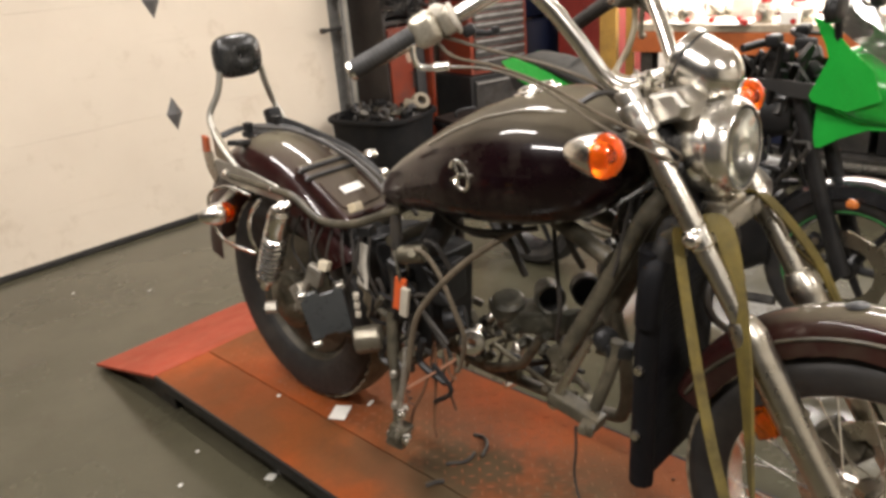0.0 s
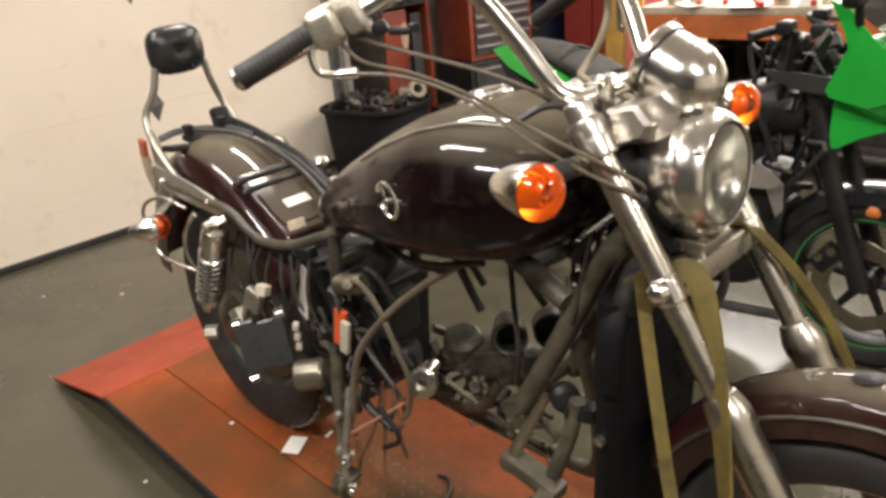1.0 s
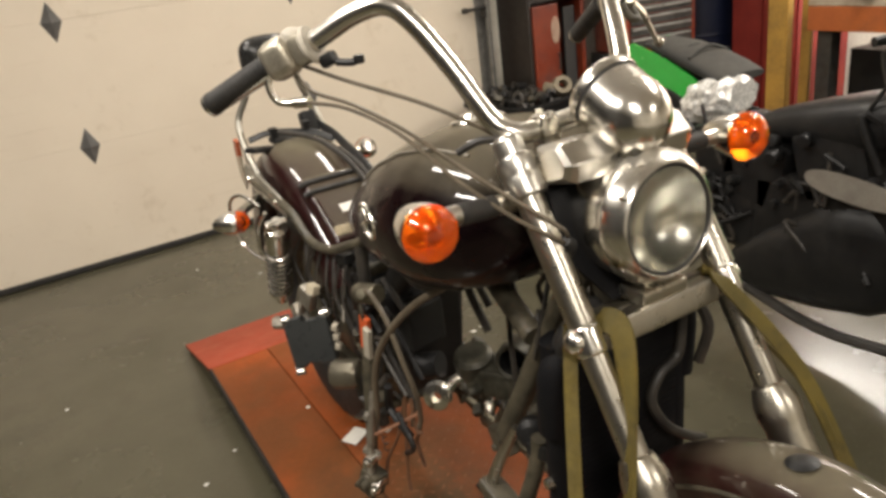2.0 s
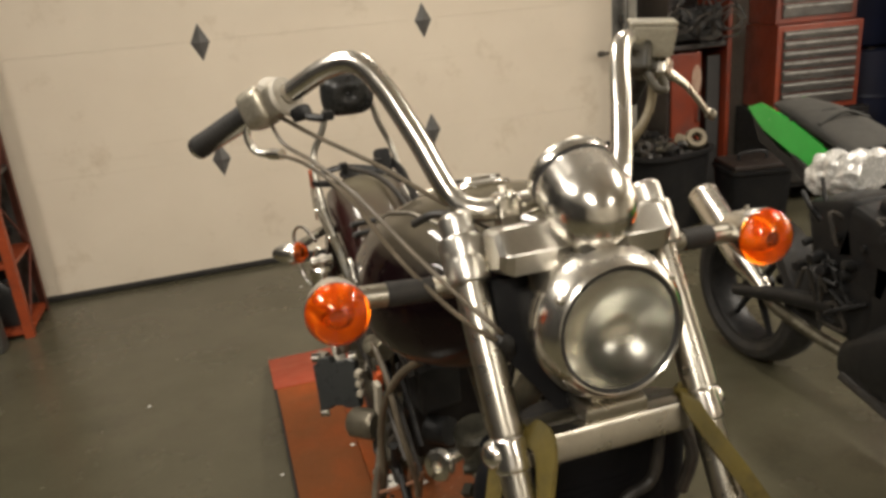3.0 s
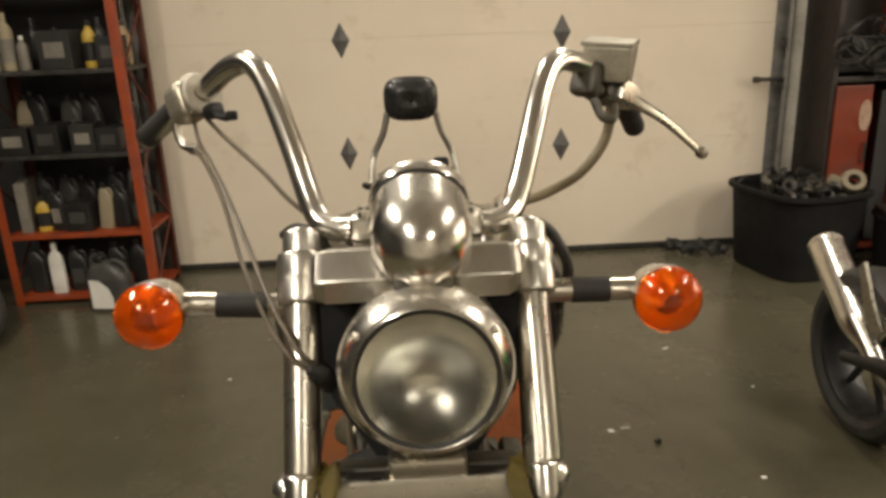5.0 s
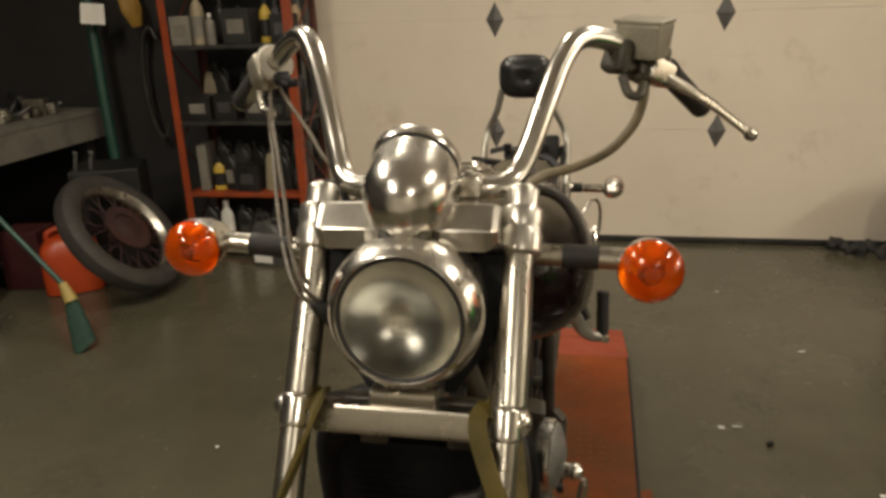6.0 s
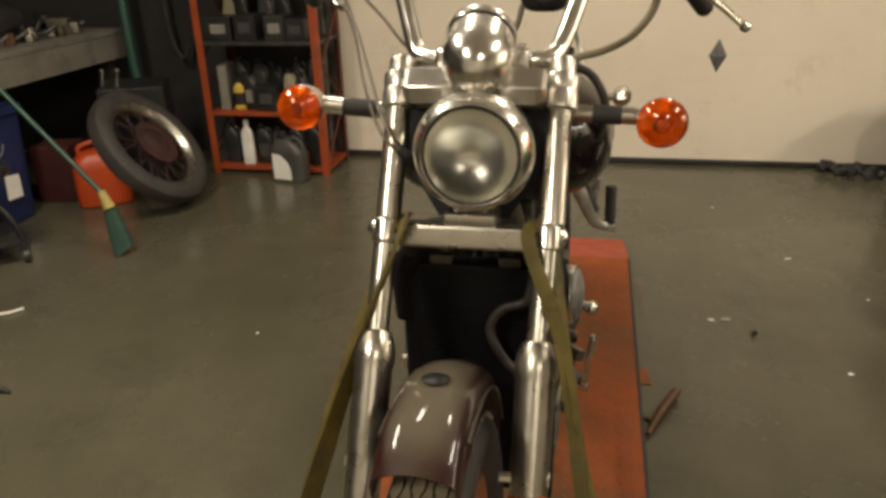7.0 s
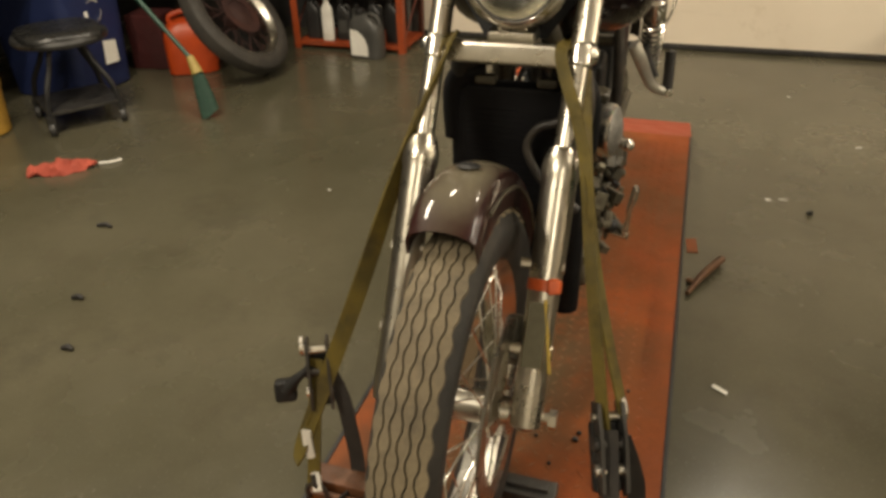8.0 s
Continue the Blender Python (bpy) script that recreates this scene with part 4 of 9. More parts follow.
bm = B()
box(bm, V(0.268, 0.348, 1.296), (0.046, 0.030, 0.032), rot2, bevel=0.006)
tube(bm, [(0.262, 0.342, 1.304), (0.288, 0.350, 1.284), (0.316, 0.362, 1.268), (0.348, 0.382, 1.246), (0.398, 0.412, 1.206)], [0.010, 0.0095, 0.008, 0.007, 0.006], 10, flat=0.7)
lathe(bm, [(0, -0.0095), (0.0065, -0.007), (0.0095, 0), (0.0065, 0.007), (0, 0.0095)], (0.401, 0.410, 1.204), (0.5, 0.3, -0.6), 14)
part("brake_lever", bm, ALU, sw2, "satin brake lever with ball end")
bm = B()
tube(bm, [(0.254, 0.346, 1.292), (0.252, 0.342, 1.260), (0.241, 0.340, 1.229), (0.212, 0.338, 1.196), (0.168, 0.330, 1.175), (0.120, 0.300, 1.166), (0.090, 0.200, 1.150), (0.07, 0.13, 1.12)], 0.0066, 10)
part("brake_hose", bm, HOSE_TAN, bike, "dull brake hose")
# cables from the left controls
for k, pts in enumerate((
        [(-0.284, 0.380, 1.244), (-0.252, 0.305, 1.238), (-0.218, 0.232, 1.208), (-0.186, 0.158, 1.154), (-0.152, 0.092, 1.112), (-0.126, 0.056, 1.090), (-0.108, 0.056, 1.076)],
        [(-0.284, 0.392, 1.286), (-0.272, 0.360, 1.258), (-0.245, 0.300, 1.242), (-0.212, 0.232, 1.212), (-0.176, 0.158, 1.166), (-0.142, 0.086, 1.126), (-0.116, 0.050, 1.099), (-0.103, 0.058, 1.080)],
        [(-0.270, 0.385, 1.290), (-0.235, 0.335, 1.268), (-0.175, 0.255, 1.236), (-0.135, 0.205, 1.208), (-0.09, 0.19, 1.175), (-0.03, 0.19, 1.13)],
        [(-0.150, 0.210, 1.170), (-0.130, 0.185, 1.185), (-0.105, 0.165, 1.180), (-0.085, 0.150, 1.150)])):
    part("control_cable", tube(B(), pts, (0.0026, 0.0026, 0.0029, 0.0050)[k], 8), (CABLE, CABLE, CABLE, HOSE)[k], bike)
part("cable_boot", tube(B(), [(-0.110, 0.054, 1.080), (-0.100, 0.060, 1.070), (-0.094, 0.072, 1.050)], [0.006, 0.010, 0.008], 10), RUBBER, bike, "dark rubber cable boot")

for pts in ([(0.090, 0.240, 1.166), (0.134, 0.240, 1.164), (0.162, 0.240, 1.145), (0.180, 0.240, 1.101), (0.17, 0.25, 1.05)],):
    part("wiring_sleeve", tube(B(), pts, 0.0068, 10), HOSE, bike, "thick black wiring sleeve")

# turn signals: front pair on stalks, rear pair
def turn_signal(c, face, stalk, rubber_at, parent, r=0.033, mat_lens=None):
    """Chrome bullet body with an amber dome that looks along face, on a stalk."""
    f = Vector(face).normalized()
    body = part("turn_signal", lathe(B(), [(0, -0.066), (0.008, -0.064), (0.017, -0.054), (0.0255, -0.036), (0.0310, -0.015), (r, -0.002), (r - 0.001, 0.002), (r - 0.004, 0.003)], c, f, 32), CHROME, parent, "chrome turn signal body")
    part("amber_lens", lathe(B(), [(r - 0.0006, 0.000), (r + 0.0004, 0.006), (r - 0.001, 0.013), (r - 0.006, 0.022), (r - 0.015, 0.029), (0.008, 0.032), (0, 0.0325), (0, 0.0295), (r - 0.016, 0.026), (r - 0.008, 0.019), (r - 0.0035, 0.010), (r - 0.0030, 0.0)], c, f, 32), AMBER, body, "amber dome lens").visible_shadow = False
    part("bowl", lathe(B(), [((r - 0.0035) * math.sqrt(max(0.0, 1 - k / 10)), -0.001 - 0.026 * k / 10) for k in range(11)], c, f, 32), SIGNAL_BOWL, body, "bright reflector bowl")
    bm = B()
    lathe(bm, [(0, -0.026), (0.0065, -0.024), (0.0065, -0.012), (0.0085, -0.006), (0.009, 0.002), (0.006, 0.010), (0, 0.012)], c, f, 14)
    part("bulb", bm, CLEAR, body, "clear bulb")
    a, b = Vector(stalk[0]), Vector(stalk[1])
    part("stalk", tube(B(), [a, b], 0.0126, 16, straight=True), ALU, body, "satin stalk")
    if rubber_at:
        p, q = a.lerp(b, rubber_at[0]), a.lerp(b, rubber_at[1])
        part("rubber_sleeve", tube(B(), [p, q], 0.0136, 16, straight=True), RUBBER, body)
    return body


turn_signal(V(-0.266, 0.094, 1.128), (-0.05, -1, 0.02), ((-0.128, 0.128, 1.117), (-0.258, 0.122, 1.128)), (0.22, 0.62), bike)
turn_signal(V(0.254, 0.106, 1.113), (0.05, -1, 0.02), ((0.122, 0.132, 1.118), (0.248, 0.132, 1.114)), (0.30, 0.62), bike, 0.0345)
turn_signal(V(-0.212, 1.320, 0.803), (0.93, -0.37, 0.0), ((-0.12, 1.40, 0.83), (-0.215, 1.345, 0.806)), None, bike, 0.029)
turn_signal(V(0.250, 1.480, 0.868), (0.15, 1, 0.0), ((0.11, 1.46, 0.87), (0.24, 1.46, 0.868)), (0.05, 0.4), bike, 0.030)

# tank
TANK = [(0.150, 1.098, 1.030, 0.045), (0.170, 1.124, 0.996, 0.105), (0.215, 1.145, 0.955, 0.158), (0.280, 1.158, 0.928, 0.186), (0.350, 1.163, 0.914, 0.198), (0.430, 1.150, 0.905, 0.197), (0.510, 1.122, 0.898, 0.185),
        (0.590, 1.084, 0.890, 0.163), (0.670, 1.040, 0.880, 0.140), (0.740, 0.998, 0.872, 0.118), (0.785, 0.966, 0.868, 0.100), (0.806, 0.946, 0.874, 0.080), (0.814, 0.928, 0.890, 0.046)]
rings = []
ys = np.linspace(TANK[0][0], TANK[-1][0], 34)
for y in ys:
    top, low, hw = (float(np.interp(y, [s[0] for s in TANK], [s[k] for s in TANK])) for k in (1, 2, 3))
    mid = low + (top - low) * 0.46
    ring = []
    for k in range(36):
        a = 2 * math.pi * k / 36
        c, s = math.cos(a), math.sin(a)
        x = hw * math.copysign(abs(c) ** 0.80, c)
        z = mid + ((top - mid) * abs(s) ** 0.95 if s > 0 else -(mid - low) * abs(s) ** 0.62)
        ring.append(V(x, y, z))
    rings.append(ring)
bm = B()
loft(bm, rings)
bmesh.ops.smooth_vert(bm, verts=bm.verts, factor=0.4, use_axis_x=True, use_axis_y=True, use_axis_z=True)
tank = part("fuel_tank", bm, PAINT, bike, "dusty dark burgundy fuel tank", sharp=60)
for sx in (-1, 1):
    pts = []
    for y in np.linspace(0.27, 0.585, 9):
        top, low, hw = (float(np.interp(y, [s[0] for s in TANK], [s[k] for s in TANK])) for k in (1, 2, 3))
        mid = low + (top - low) * 0.46
        turned = radians(62 - 18 * (y - 0.27) / 0.315)
        pts.append(V(sx * hw * math.cos(turned) ** 0.80, y, mid + (top - mid) * math.sin(turned) ** 0.95 + 0.0005))
    part("tank_trim", tube(B(), pts, 0.0028, 8, 3), DULL_ALU, tank, "raised dull trim line")
part("fuel_cap", lathe(B(), [(0.045, -0.006), (0.047, 0.0), (0.045, 0.004), (0.036, 0.007), (0.034, 0.012), (0.02, 0.015), (0, 0.016)], (0.0, 0.405, 1.152), (0, 0.26, 1), 32), CHROME, tank, "chrome fuel cap")
for sx in (-1, 1):
    bm = B()
    c = V(sx * 0.1965, 0.44, 1.030)
    pts = [c + V(0, 0.020 * math.cos(a) + 0.006 * math.sin(a), 0.027 * math.sin(a)) for a in np.linspace(0.5, 5.9, 16)]
    tube(bm, pts, 0.0038, 8, 3)
    tube(bm, [c + V(0, 0.022, -0.012), c + V(-sx * 0.001, 0.0, 0.0), c + V(-sx * 0.003, -0.032, 0.004)], 0.0036, 8, 4)
    tube(bm, [c + V(0, 0.012, 0.022), c + V(0, 0.004, 0.0), c + V(0, 0.010, -0.022)], 0.0034, 8, 4)
    part("tank_emblem", bm, CHROME, tank, "chrome looped emblem")

# fenders
def fender(name, c, arc, half, skirt, mat, label, cut=None):
    """An arched guard. arc: (degrees from upright, forwards minus, outer radius) pairs."""
    bm = B()
    rings = []
    for deg in np.linspace(arc[0][0], arc[-1][0], 36):
        r = float(np.interp(deg, [a[0] for a in arc], [a[1] for a in arc]))
        k = float(np.interp(deg, [a[0] for a in arc], [a[2] for a in arc]))
        ring = []
        for j in range(19):
            u = j / 18 * 2 - 1
            e = abs(u)
            x = half * math.copysign(min(1.0, math.sin(min(e / 0.72, 1.0) * math.pi / 2)), u)
            drop = skirt * k * max(0.0, (e - 0.62) / 0.38) + (1 - math.cos(min(e / 0.72, 1.0) * math.pi / 2)) * half * 0.50
            rr = r - drop
            a = radians(deg)
            ring.append(V(c.x + x, c.y + rr * math.sin(a), c.z + rr * math.cos(a)))
        rings.append(ring)
    loft(bm, rings, caps=False, closed=False)
    bmesh.ops.recalc_face_normals(bm, faces=bm.faces)
    bmesh.ops.solidify(bm, geom=bm.faces[:], thickness=0.003)
    return part(name, bm, mat, bike, label, 50)


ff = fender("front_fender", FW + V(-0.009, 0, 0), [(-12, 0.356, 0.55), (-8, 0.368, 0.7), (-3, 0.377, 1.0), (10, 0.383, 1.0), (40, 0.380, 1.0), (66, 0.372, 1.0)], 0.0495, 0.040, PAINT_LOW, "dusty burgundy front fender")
bm = B()
lathe(bm, [(0, 0.004), (0.012, 0.003), (0.018, 0.0)], V(-0.010, -0.196, 0.866), (0, 0.18, 1), 16)
part("fender_badge", bm, BLACK, ff, "small black fender plug")
bm = B()
for sx in (-1, 1):
    p = [FW + V(sx * 0.051 - 0.009, 0.346 * math.sin(a), 0.348 * math.cos(a)) for a in np.linspace(radians(-2), radians(64), 9)]
    tube(bm, p, 0.0032, 6, 2)
part("fender_edge", bm, FRAME, ff)
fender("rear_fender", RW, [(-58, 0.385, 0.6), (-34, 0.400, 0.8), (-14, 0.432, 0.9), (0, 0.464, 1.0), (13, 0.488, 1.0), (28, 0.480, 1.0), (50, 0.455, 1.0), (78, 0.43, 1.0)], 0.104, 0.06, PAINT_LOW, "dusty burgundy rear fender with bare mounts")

# battery cover in front of the rear fender, with dark ribs and a pale label
bm = B()
rot3 = turn(31, 0, 0)
box(bm, V(0.0, 1.052, 0.848), (0.170, 0.235, 0.05), rot3, bevel=0.018, segs=3)
cover = part("battery_cover", bm, PAINT_LOW, bike, "burgundy battery cover")
up3 = rot3.to_3x3() @ V(0, 0, 1)
al3 = rot3.to_3x3() @ V(0, 1, 0)
for k in (0.055, 0.088):
    bm = B()
    o = V(0, 1.052, 0.848) + up3 * 0.026 + al3 * k
    tube(bm, [o + V(-0.088, 0, -0.006), o + V(-0.07, 0, 0.0), o + V(0.07, 0, 0.0), o + V(0.088, 0, -0.006)], 0.007, 8, 3)
    part("rubber_band", bm, RUBBER, cover)
bm = B()
box(bm, V(0.006, 1.052, 0.848) + up3 * 0.026 + al3 * -0.018, (0.066, 0.026, 0.002), rot3)
part("pale_label", bm, PAPER, cover, "pale paper label")
bm = B()
tube(bm, [V(sx, 1.052, 0.848) + up3 * 0.026 + al3 * k for sx, k in ((-0.066, 0.028), (-0.066, -0.05), (-0.05, -0.078), (0.05, -0.078), (0.066, -0.05), (0.066, 0.028))], 0.0035, 6, 4)
part("cover_bead", bm, PAINT_LOW, cover)
bm = B()
box(bm, V(-0.062, 0.932, 0.842), (0.036, 0.024, 0.022), turn(-20, 10, 20), bevel=0.003)
part("pale_connector", bm, surface("cream_plastic", (0.50, 0.42, 0.28), (0.42, 0.35, 0.24), (0.4, 0.6)), bike, "cream wire connector")

# sissy bar and backrest
sissy = part("sissy_bar", tube(B(), [(-0.118, 1.26, 0.872), (-0.118, 1.35, 0.892), (-0.118, 1.43, 0.950), (-0.116, 1.465, 1.000), (-0.106, 1.480, 1.040), (-0.080, 1.463, 1.095), (-0.066, 1.455, 1.150)], 0.0092, 10, 8), MATTE_SILVER, bike, "satin chrome sissy bar")
part("sissy_strut", tube(B(), [(0.118, 1.26, 0.872), (0.118, 1.35, 0.892), (0.118, 1.43, 0.950), (0.116, 1.465, 1.000), (0.106, 1.480, 1.040), (0.080, 1.463, 1.095), (0.066, 1.455, 1.150)], 0.0092, 10, 8), MATTE_SILVER, sissy)
for sx in (-1, 1):
    bm = B()
    slab(bm, [(1.135, 0.852), (1.175, 0.880), (1.30, 0.900), (1.455, 0.915), (1.495, 0.900), (1.490, 0.868), (1.40, 0.852), (1.30, 0.842), (1.20, 0.838), (1.155, 0.832)], 0.007, Matrix(((0, 0, 1, sx * 0.124 - 0.0035), (1, 0, 0, 0), (0, 1, 0, 0), (0, 0, 0, 1))))
    bmesh.ops.bevel(bm, geom=bm.edges[:], offset=0.0018, segments=1, affect="EDGES")
    part("side_plate", bm, MATTE_SILVER, sissy, "dull silver side plate")
    for y, z in ((1.19, 0.866), (1.42, 0.88)):
        bm = B()
        lathe(bm, [(0, 0.010), (0.007, 0.009), (0.009, 0.004), (0.009, 0)], (sx * 0.128, y, z), (sx, 0, 0), 12)
        part("plate_bolt", bm, CHROME, sissy)
bm = B()
rings = []
for k in np.linspace(0, 1, 9):
    e = math.sin(k * math.pi / 2)
    w, h, d = 0.074 * (1 - 0.30 * (1 - math.sqrt(max(0, 1 - (k * 0.96) ** 2)))), 0.060 * (1 - 0.30 * (1 - math.sqrt(max(0, 1 - (k * 0.96) ** 2)))), 0.028 * k
    rings.append([V(x, 1.462 - d, 1.186 + z) for x, z in oval(w, h, 32, 3.2)])
for f in (0.82, 0.55, 0.30, 0.16):
    dip = {0.82: 0.036, 0.55: 0.039, 0.30: 0.036, 0.16: 0.028}[f]
    rings.append([V(x, 1.462 - dip, 1.186 + z) for x, z in oval(0.0535 * f, 0.044 * f, 32, 2.6)])
back = [[V(x, 1.482, 1.186 + z) for x, z in oval(0.062, 0.05, 32, 3.2)], [V(x, 1.476, 1.186 + z) for x, z in oval(0.071, 0.057, 32, 3.2)]]
loft(bm, back + rings)
pad = part("backrest_pad", bm, VINYL, sissy, "tufted black vinyl backrest pad", sharp=80)
part("tuft_button", lathe(B(), [(0, 0.004), (0.006, 0.003), (0.009, 0.0)], (0.0, 1.435, 1.186), (0, -1, 0), 14), VINYL, pad)
bm = B()
box(bm, (-0.124, 1.505, 0.952), (0.012, 0.030, 0.050), turn(10, 0, 0), bevel=0.003)
part("rear_reflector", bm, surface("dark_orange_reflector", (0.36, 0.085, 0.03), (0.28, 0.06, 0.02), (0.25, 0.4)), sissy, "dull orange reflector")
bm = B()
slab(bm, [(1.470, 0.935), (1.520, 0.928), (1.515, 0.880), (1.485, 0.835), (1.465, 0.86)], 0.005, Matrix(((0, 0, 1, -0.131), (1, 0, 0, 0), (0, 1, 0, 0), (0, 0, 0, 1))))
part("bracket_plate", bm, ALU, sissy, "grey bracket plate")
# bare seat mounts and straps over the fender
bm = B()
tube(bm, [(-0.10, 1.455, 0.972), (-0.04, 1.43, 0.985), (0.06, 1.38, 0.972), (0.10, 1.33, 0.95)], 0.010, 8, flat=0.45)
tube(bm, [(0.10, 1.46, 0.98), (0.11, 1.38, 0.965), (0.10, 1.26, 0.95), (0.085, 1.10, 0.925), (0.07, 0.98, 0.88)], 0.011, 8, flat=0.5)
for x in (-0.045, 0.05):
    box(bm, (x, 1.395, 0.984), (0.018, 0.020, 0.034), bevel=0.004)
    box(bm, (x, 1.395, 1.002), (0.022, 0.026, 0.009), bevel=0.003)
box(bm, (0.0, 1.40, 0.968), (0.11, 0.055, 0.018), turn(8, 0, 12), bevel=0.007)
box(bm, (-0.095, 1.36, 0.962), (0.09, 0.035, 0.016), turn(0, 12, 25), bevel=0.005)
box(bm, (0.075, 1.44, 0.985), (0.045, 0.04, 0.075), turn(-15, 0, 0), bevel=0.010)
for v in bm.verts:
    v.co.z += 0.004 if v.co.z < 0.992 else 0.002
part("seat_mount", bm, BLACK, bike, "blackened bare seat mount")
bm = B()
slab(bm, [(1.37, 0.900), (1.452, 1.005), (1.472, 1.000), (1.478, 0.915)], 0.005, Matrix(((0, 0, 1, -0.1165), (1, 0, 0, 0), (0, 1, 0, 0), (0, 0, 0, 1))))
part("sissy_plate", bm, ALU, sissy, "satin triangular bracket")
bm = B()
tube(bm, [(-0.04, 1.40, 0.996), (0.02, 1.30, 0.985), (0.05, 1.20, 0.958), (0.06, 1.08, 0.915), (0.045, 0.97, 0.872), (0.02, 0.90, 0.84)], 0.007, 8)
tube(bm, [(0.07, 1.22, 0.955), (0.075, 1.10, 0.925), (0.062, 0.98, 0.885), (0.055, 0.90, 0.85), (0.06, 0.84, 0.80)], 0.006, 8)
part("wiring_loom", bm, HOSE, bike, "taped wiring loom over the fender")
bm = B()
lathe(bm, [(0, 0.02), (0.014, 0.018), (0.02, 0.008), (0.018, 0), (0.0, 0)], (0.105, 1.05, 0.915), (0, 0, 1), 14)
part("rubber_stop", bm, CHROME, bike)

# shocks
for sx in (-1, 1):
    a, b = V(sx * 0.168, 1.098, 0.842), V(sx * 0.158, 1.262, 0.575)
    d = (b - a).normalized()
    L = (b - a).length
    sh = part("shock_absorber", lathe(B(), [(0, -0.012), (0.013, -0.012), (0.015, 0.008), (0.026, 0.014), (0.0320, 0.028), (0.0320, 0.066), (0.030, 0.074), (0.0325, 0.080), (0.0325, 0.088), (0.012, 0.090)], a, d, 26), CHROME, bike, "chrome shock absorber")
    part("damper", lathe(B(), [(0.017, 0.086), (0.017, L - 0.052), (0.012, L - 0.05)], a, d, 18), BLACK, sh, "black damper body")
    part("spring_seat", lathe(B(), [(0.012, L - 0.056), (0.030, L - 0.054), (0.031, L - 0.042), (0.016, L - 0.034), (0.015, L), (0, L + 0.008)], a, d, 22), CHROME, sh)
    q1, q2, _ = frame_of(d)
    pts = [a + d * (0.090 + (L - 0.144) * s / 108) + 0.0290 * (math.cos(s * 2 * math.pi / 12) * q1 + math.sin(s * 2 * math.pi / 12) * q2) for s in range(109)]
    part("spring", tube(B(), pts, 0.0056, 6, straight=True), CHROME, sh, "chrome coil spring")
    part("mount_bolt", lathe(B(), [(0, 0.022), (0.011, 0.02), (0.013, 0.012), (0.013, -0.03)], a + V(sx * 0.008, 0, 0), (sx, 0, 0), 14), CHROME, sh)
# thin chrome loop behind the left shock
bm = B()
tube(bm, [(-0.165, 1.24, 0.850), (-0.185, 1.33, 0.868), (-0.205, 1.395, 0.835), (-0.205, 1.40, 0.76), (-0.19, 1.375, 0.700), (-0.15, 1.30, 0.665)], 0.0048, 8)
tube(bm, [(-0.165, 1.20, 0.845), (-0.180, 1.235, 0.80), (-0.185, 1.245, 0.74), (-0.170, 1.235, 0.68)], 0.0052, 8)
part("saddlebag_rail", bm, CHROME, bike, "thin chrome guard rail")
bm = B()
tube(bm, [(0.165, 1.24, 0.850), (0.190, 1.33, 0.868), (0.212, 1.395, 0.835), (0.212, 1.40, 0.76), (0.19, 1.375, 0.700), (0.15, 1.30, 0.665)], 0.0048, 8)
part("saddlebag_rail", bm, CHROME, bike, "thin chrome guard rail")

# frame
def rail(pts, r, label="", mat=FRAME, n=12, name="frame_tube"):
    return part(name, tube(B(), pts, r, n), mat, bike, label)


bm = B()
tube(bm, [(0, 0.150, 1.085), (0, 0.075, 0.945)], 0.034, 16, straight=True)
part("steering_head", bm, FRAME, bike, "grimy steering head")
rail([(0, 0.13, 1.05), (0, 0.35, 0.99), (0, 0.60, 0.93), (0, 0.80, 0.86), (0, 0.90, 0.80)], 0.020, "backbone tube")
for sx in (-1, 1):
    rail([(sx * 0.03, 0.115, 1.00), (sx * 0.045, 0.150, 0.945), (sx * 0.060, 0.215, 0.810), (sx * 0.072, 0.300, 0.645)], 0.0182, "thick grimy downtube")
    rail([(sx * 0.035, 0.43, 0.955), (sx * 0.062, 0.205, 0.870)], 0.0180, "brace tube")
    rail([(sx * 0.10, 0.72, 0.885), (sx * 0.112, 0.78, 0.862), (sx * 0.122, 0.88, 0.826), (sx * 0.124, 1.00, 0.814), (sx * 0.126, 1.09, 0.856), (sx * 0.126, 1.17, 0.866), (sx * 0.122, 1.40, 0.872)], 0.0105, "curved seat rail")
    rail([(sx * 0.10, 0.74, 0.88), (sx * 0.108, 0.745, 0.75), (sx * 0.11, 0.77, 0.60), (sx * 0.108, 0.80, 0.47), (sx * 0.10, 0.80, 0.40)], 0.0135, "upright frame tube", HOSE)
    rail([(sx * 0.085, 0.79, 0.49), (sx * 0.095, 0.95, 0.495), (sx * 0.098, 1.12, 0.50), (sx * 0.098, 1.27, 0.501)], 0.0165, "swingarm tube")
rail([(0.065, 0.27, 0.69), (0.085, 0.255, 0.56), (0.10, 0.265, 0.43), (0.11, 0.32, 0.392), (0.11, 0.55, 0.388), (0.11, 0.72, 0.392), (0.105, 0.80, 0.42)], 0.0155, "lower cradle rail")
for y, z in ((0.36, 0.40), (0.47, 0.395), (0.58, 0.40), (0.68, 0.405)):
    bm = B()
    box(bm, (0.098, y, z + 0.012), (0.03, 0.035, 0.03), turn(random.uniform(-20, 20), 0, 0), bevel=0.005)
    lathe(bm, [(0, 0.01), (0.009, 0.009), (0.009, -0.02)], (0.085, y, z + 0.02), (-1, -0.4, 0.5), 8)
    part("engine_mount", bm, CAST, bike, "greasy engine mount lug")
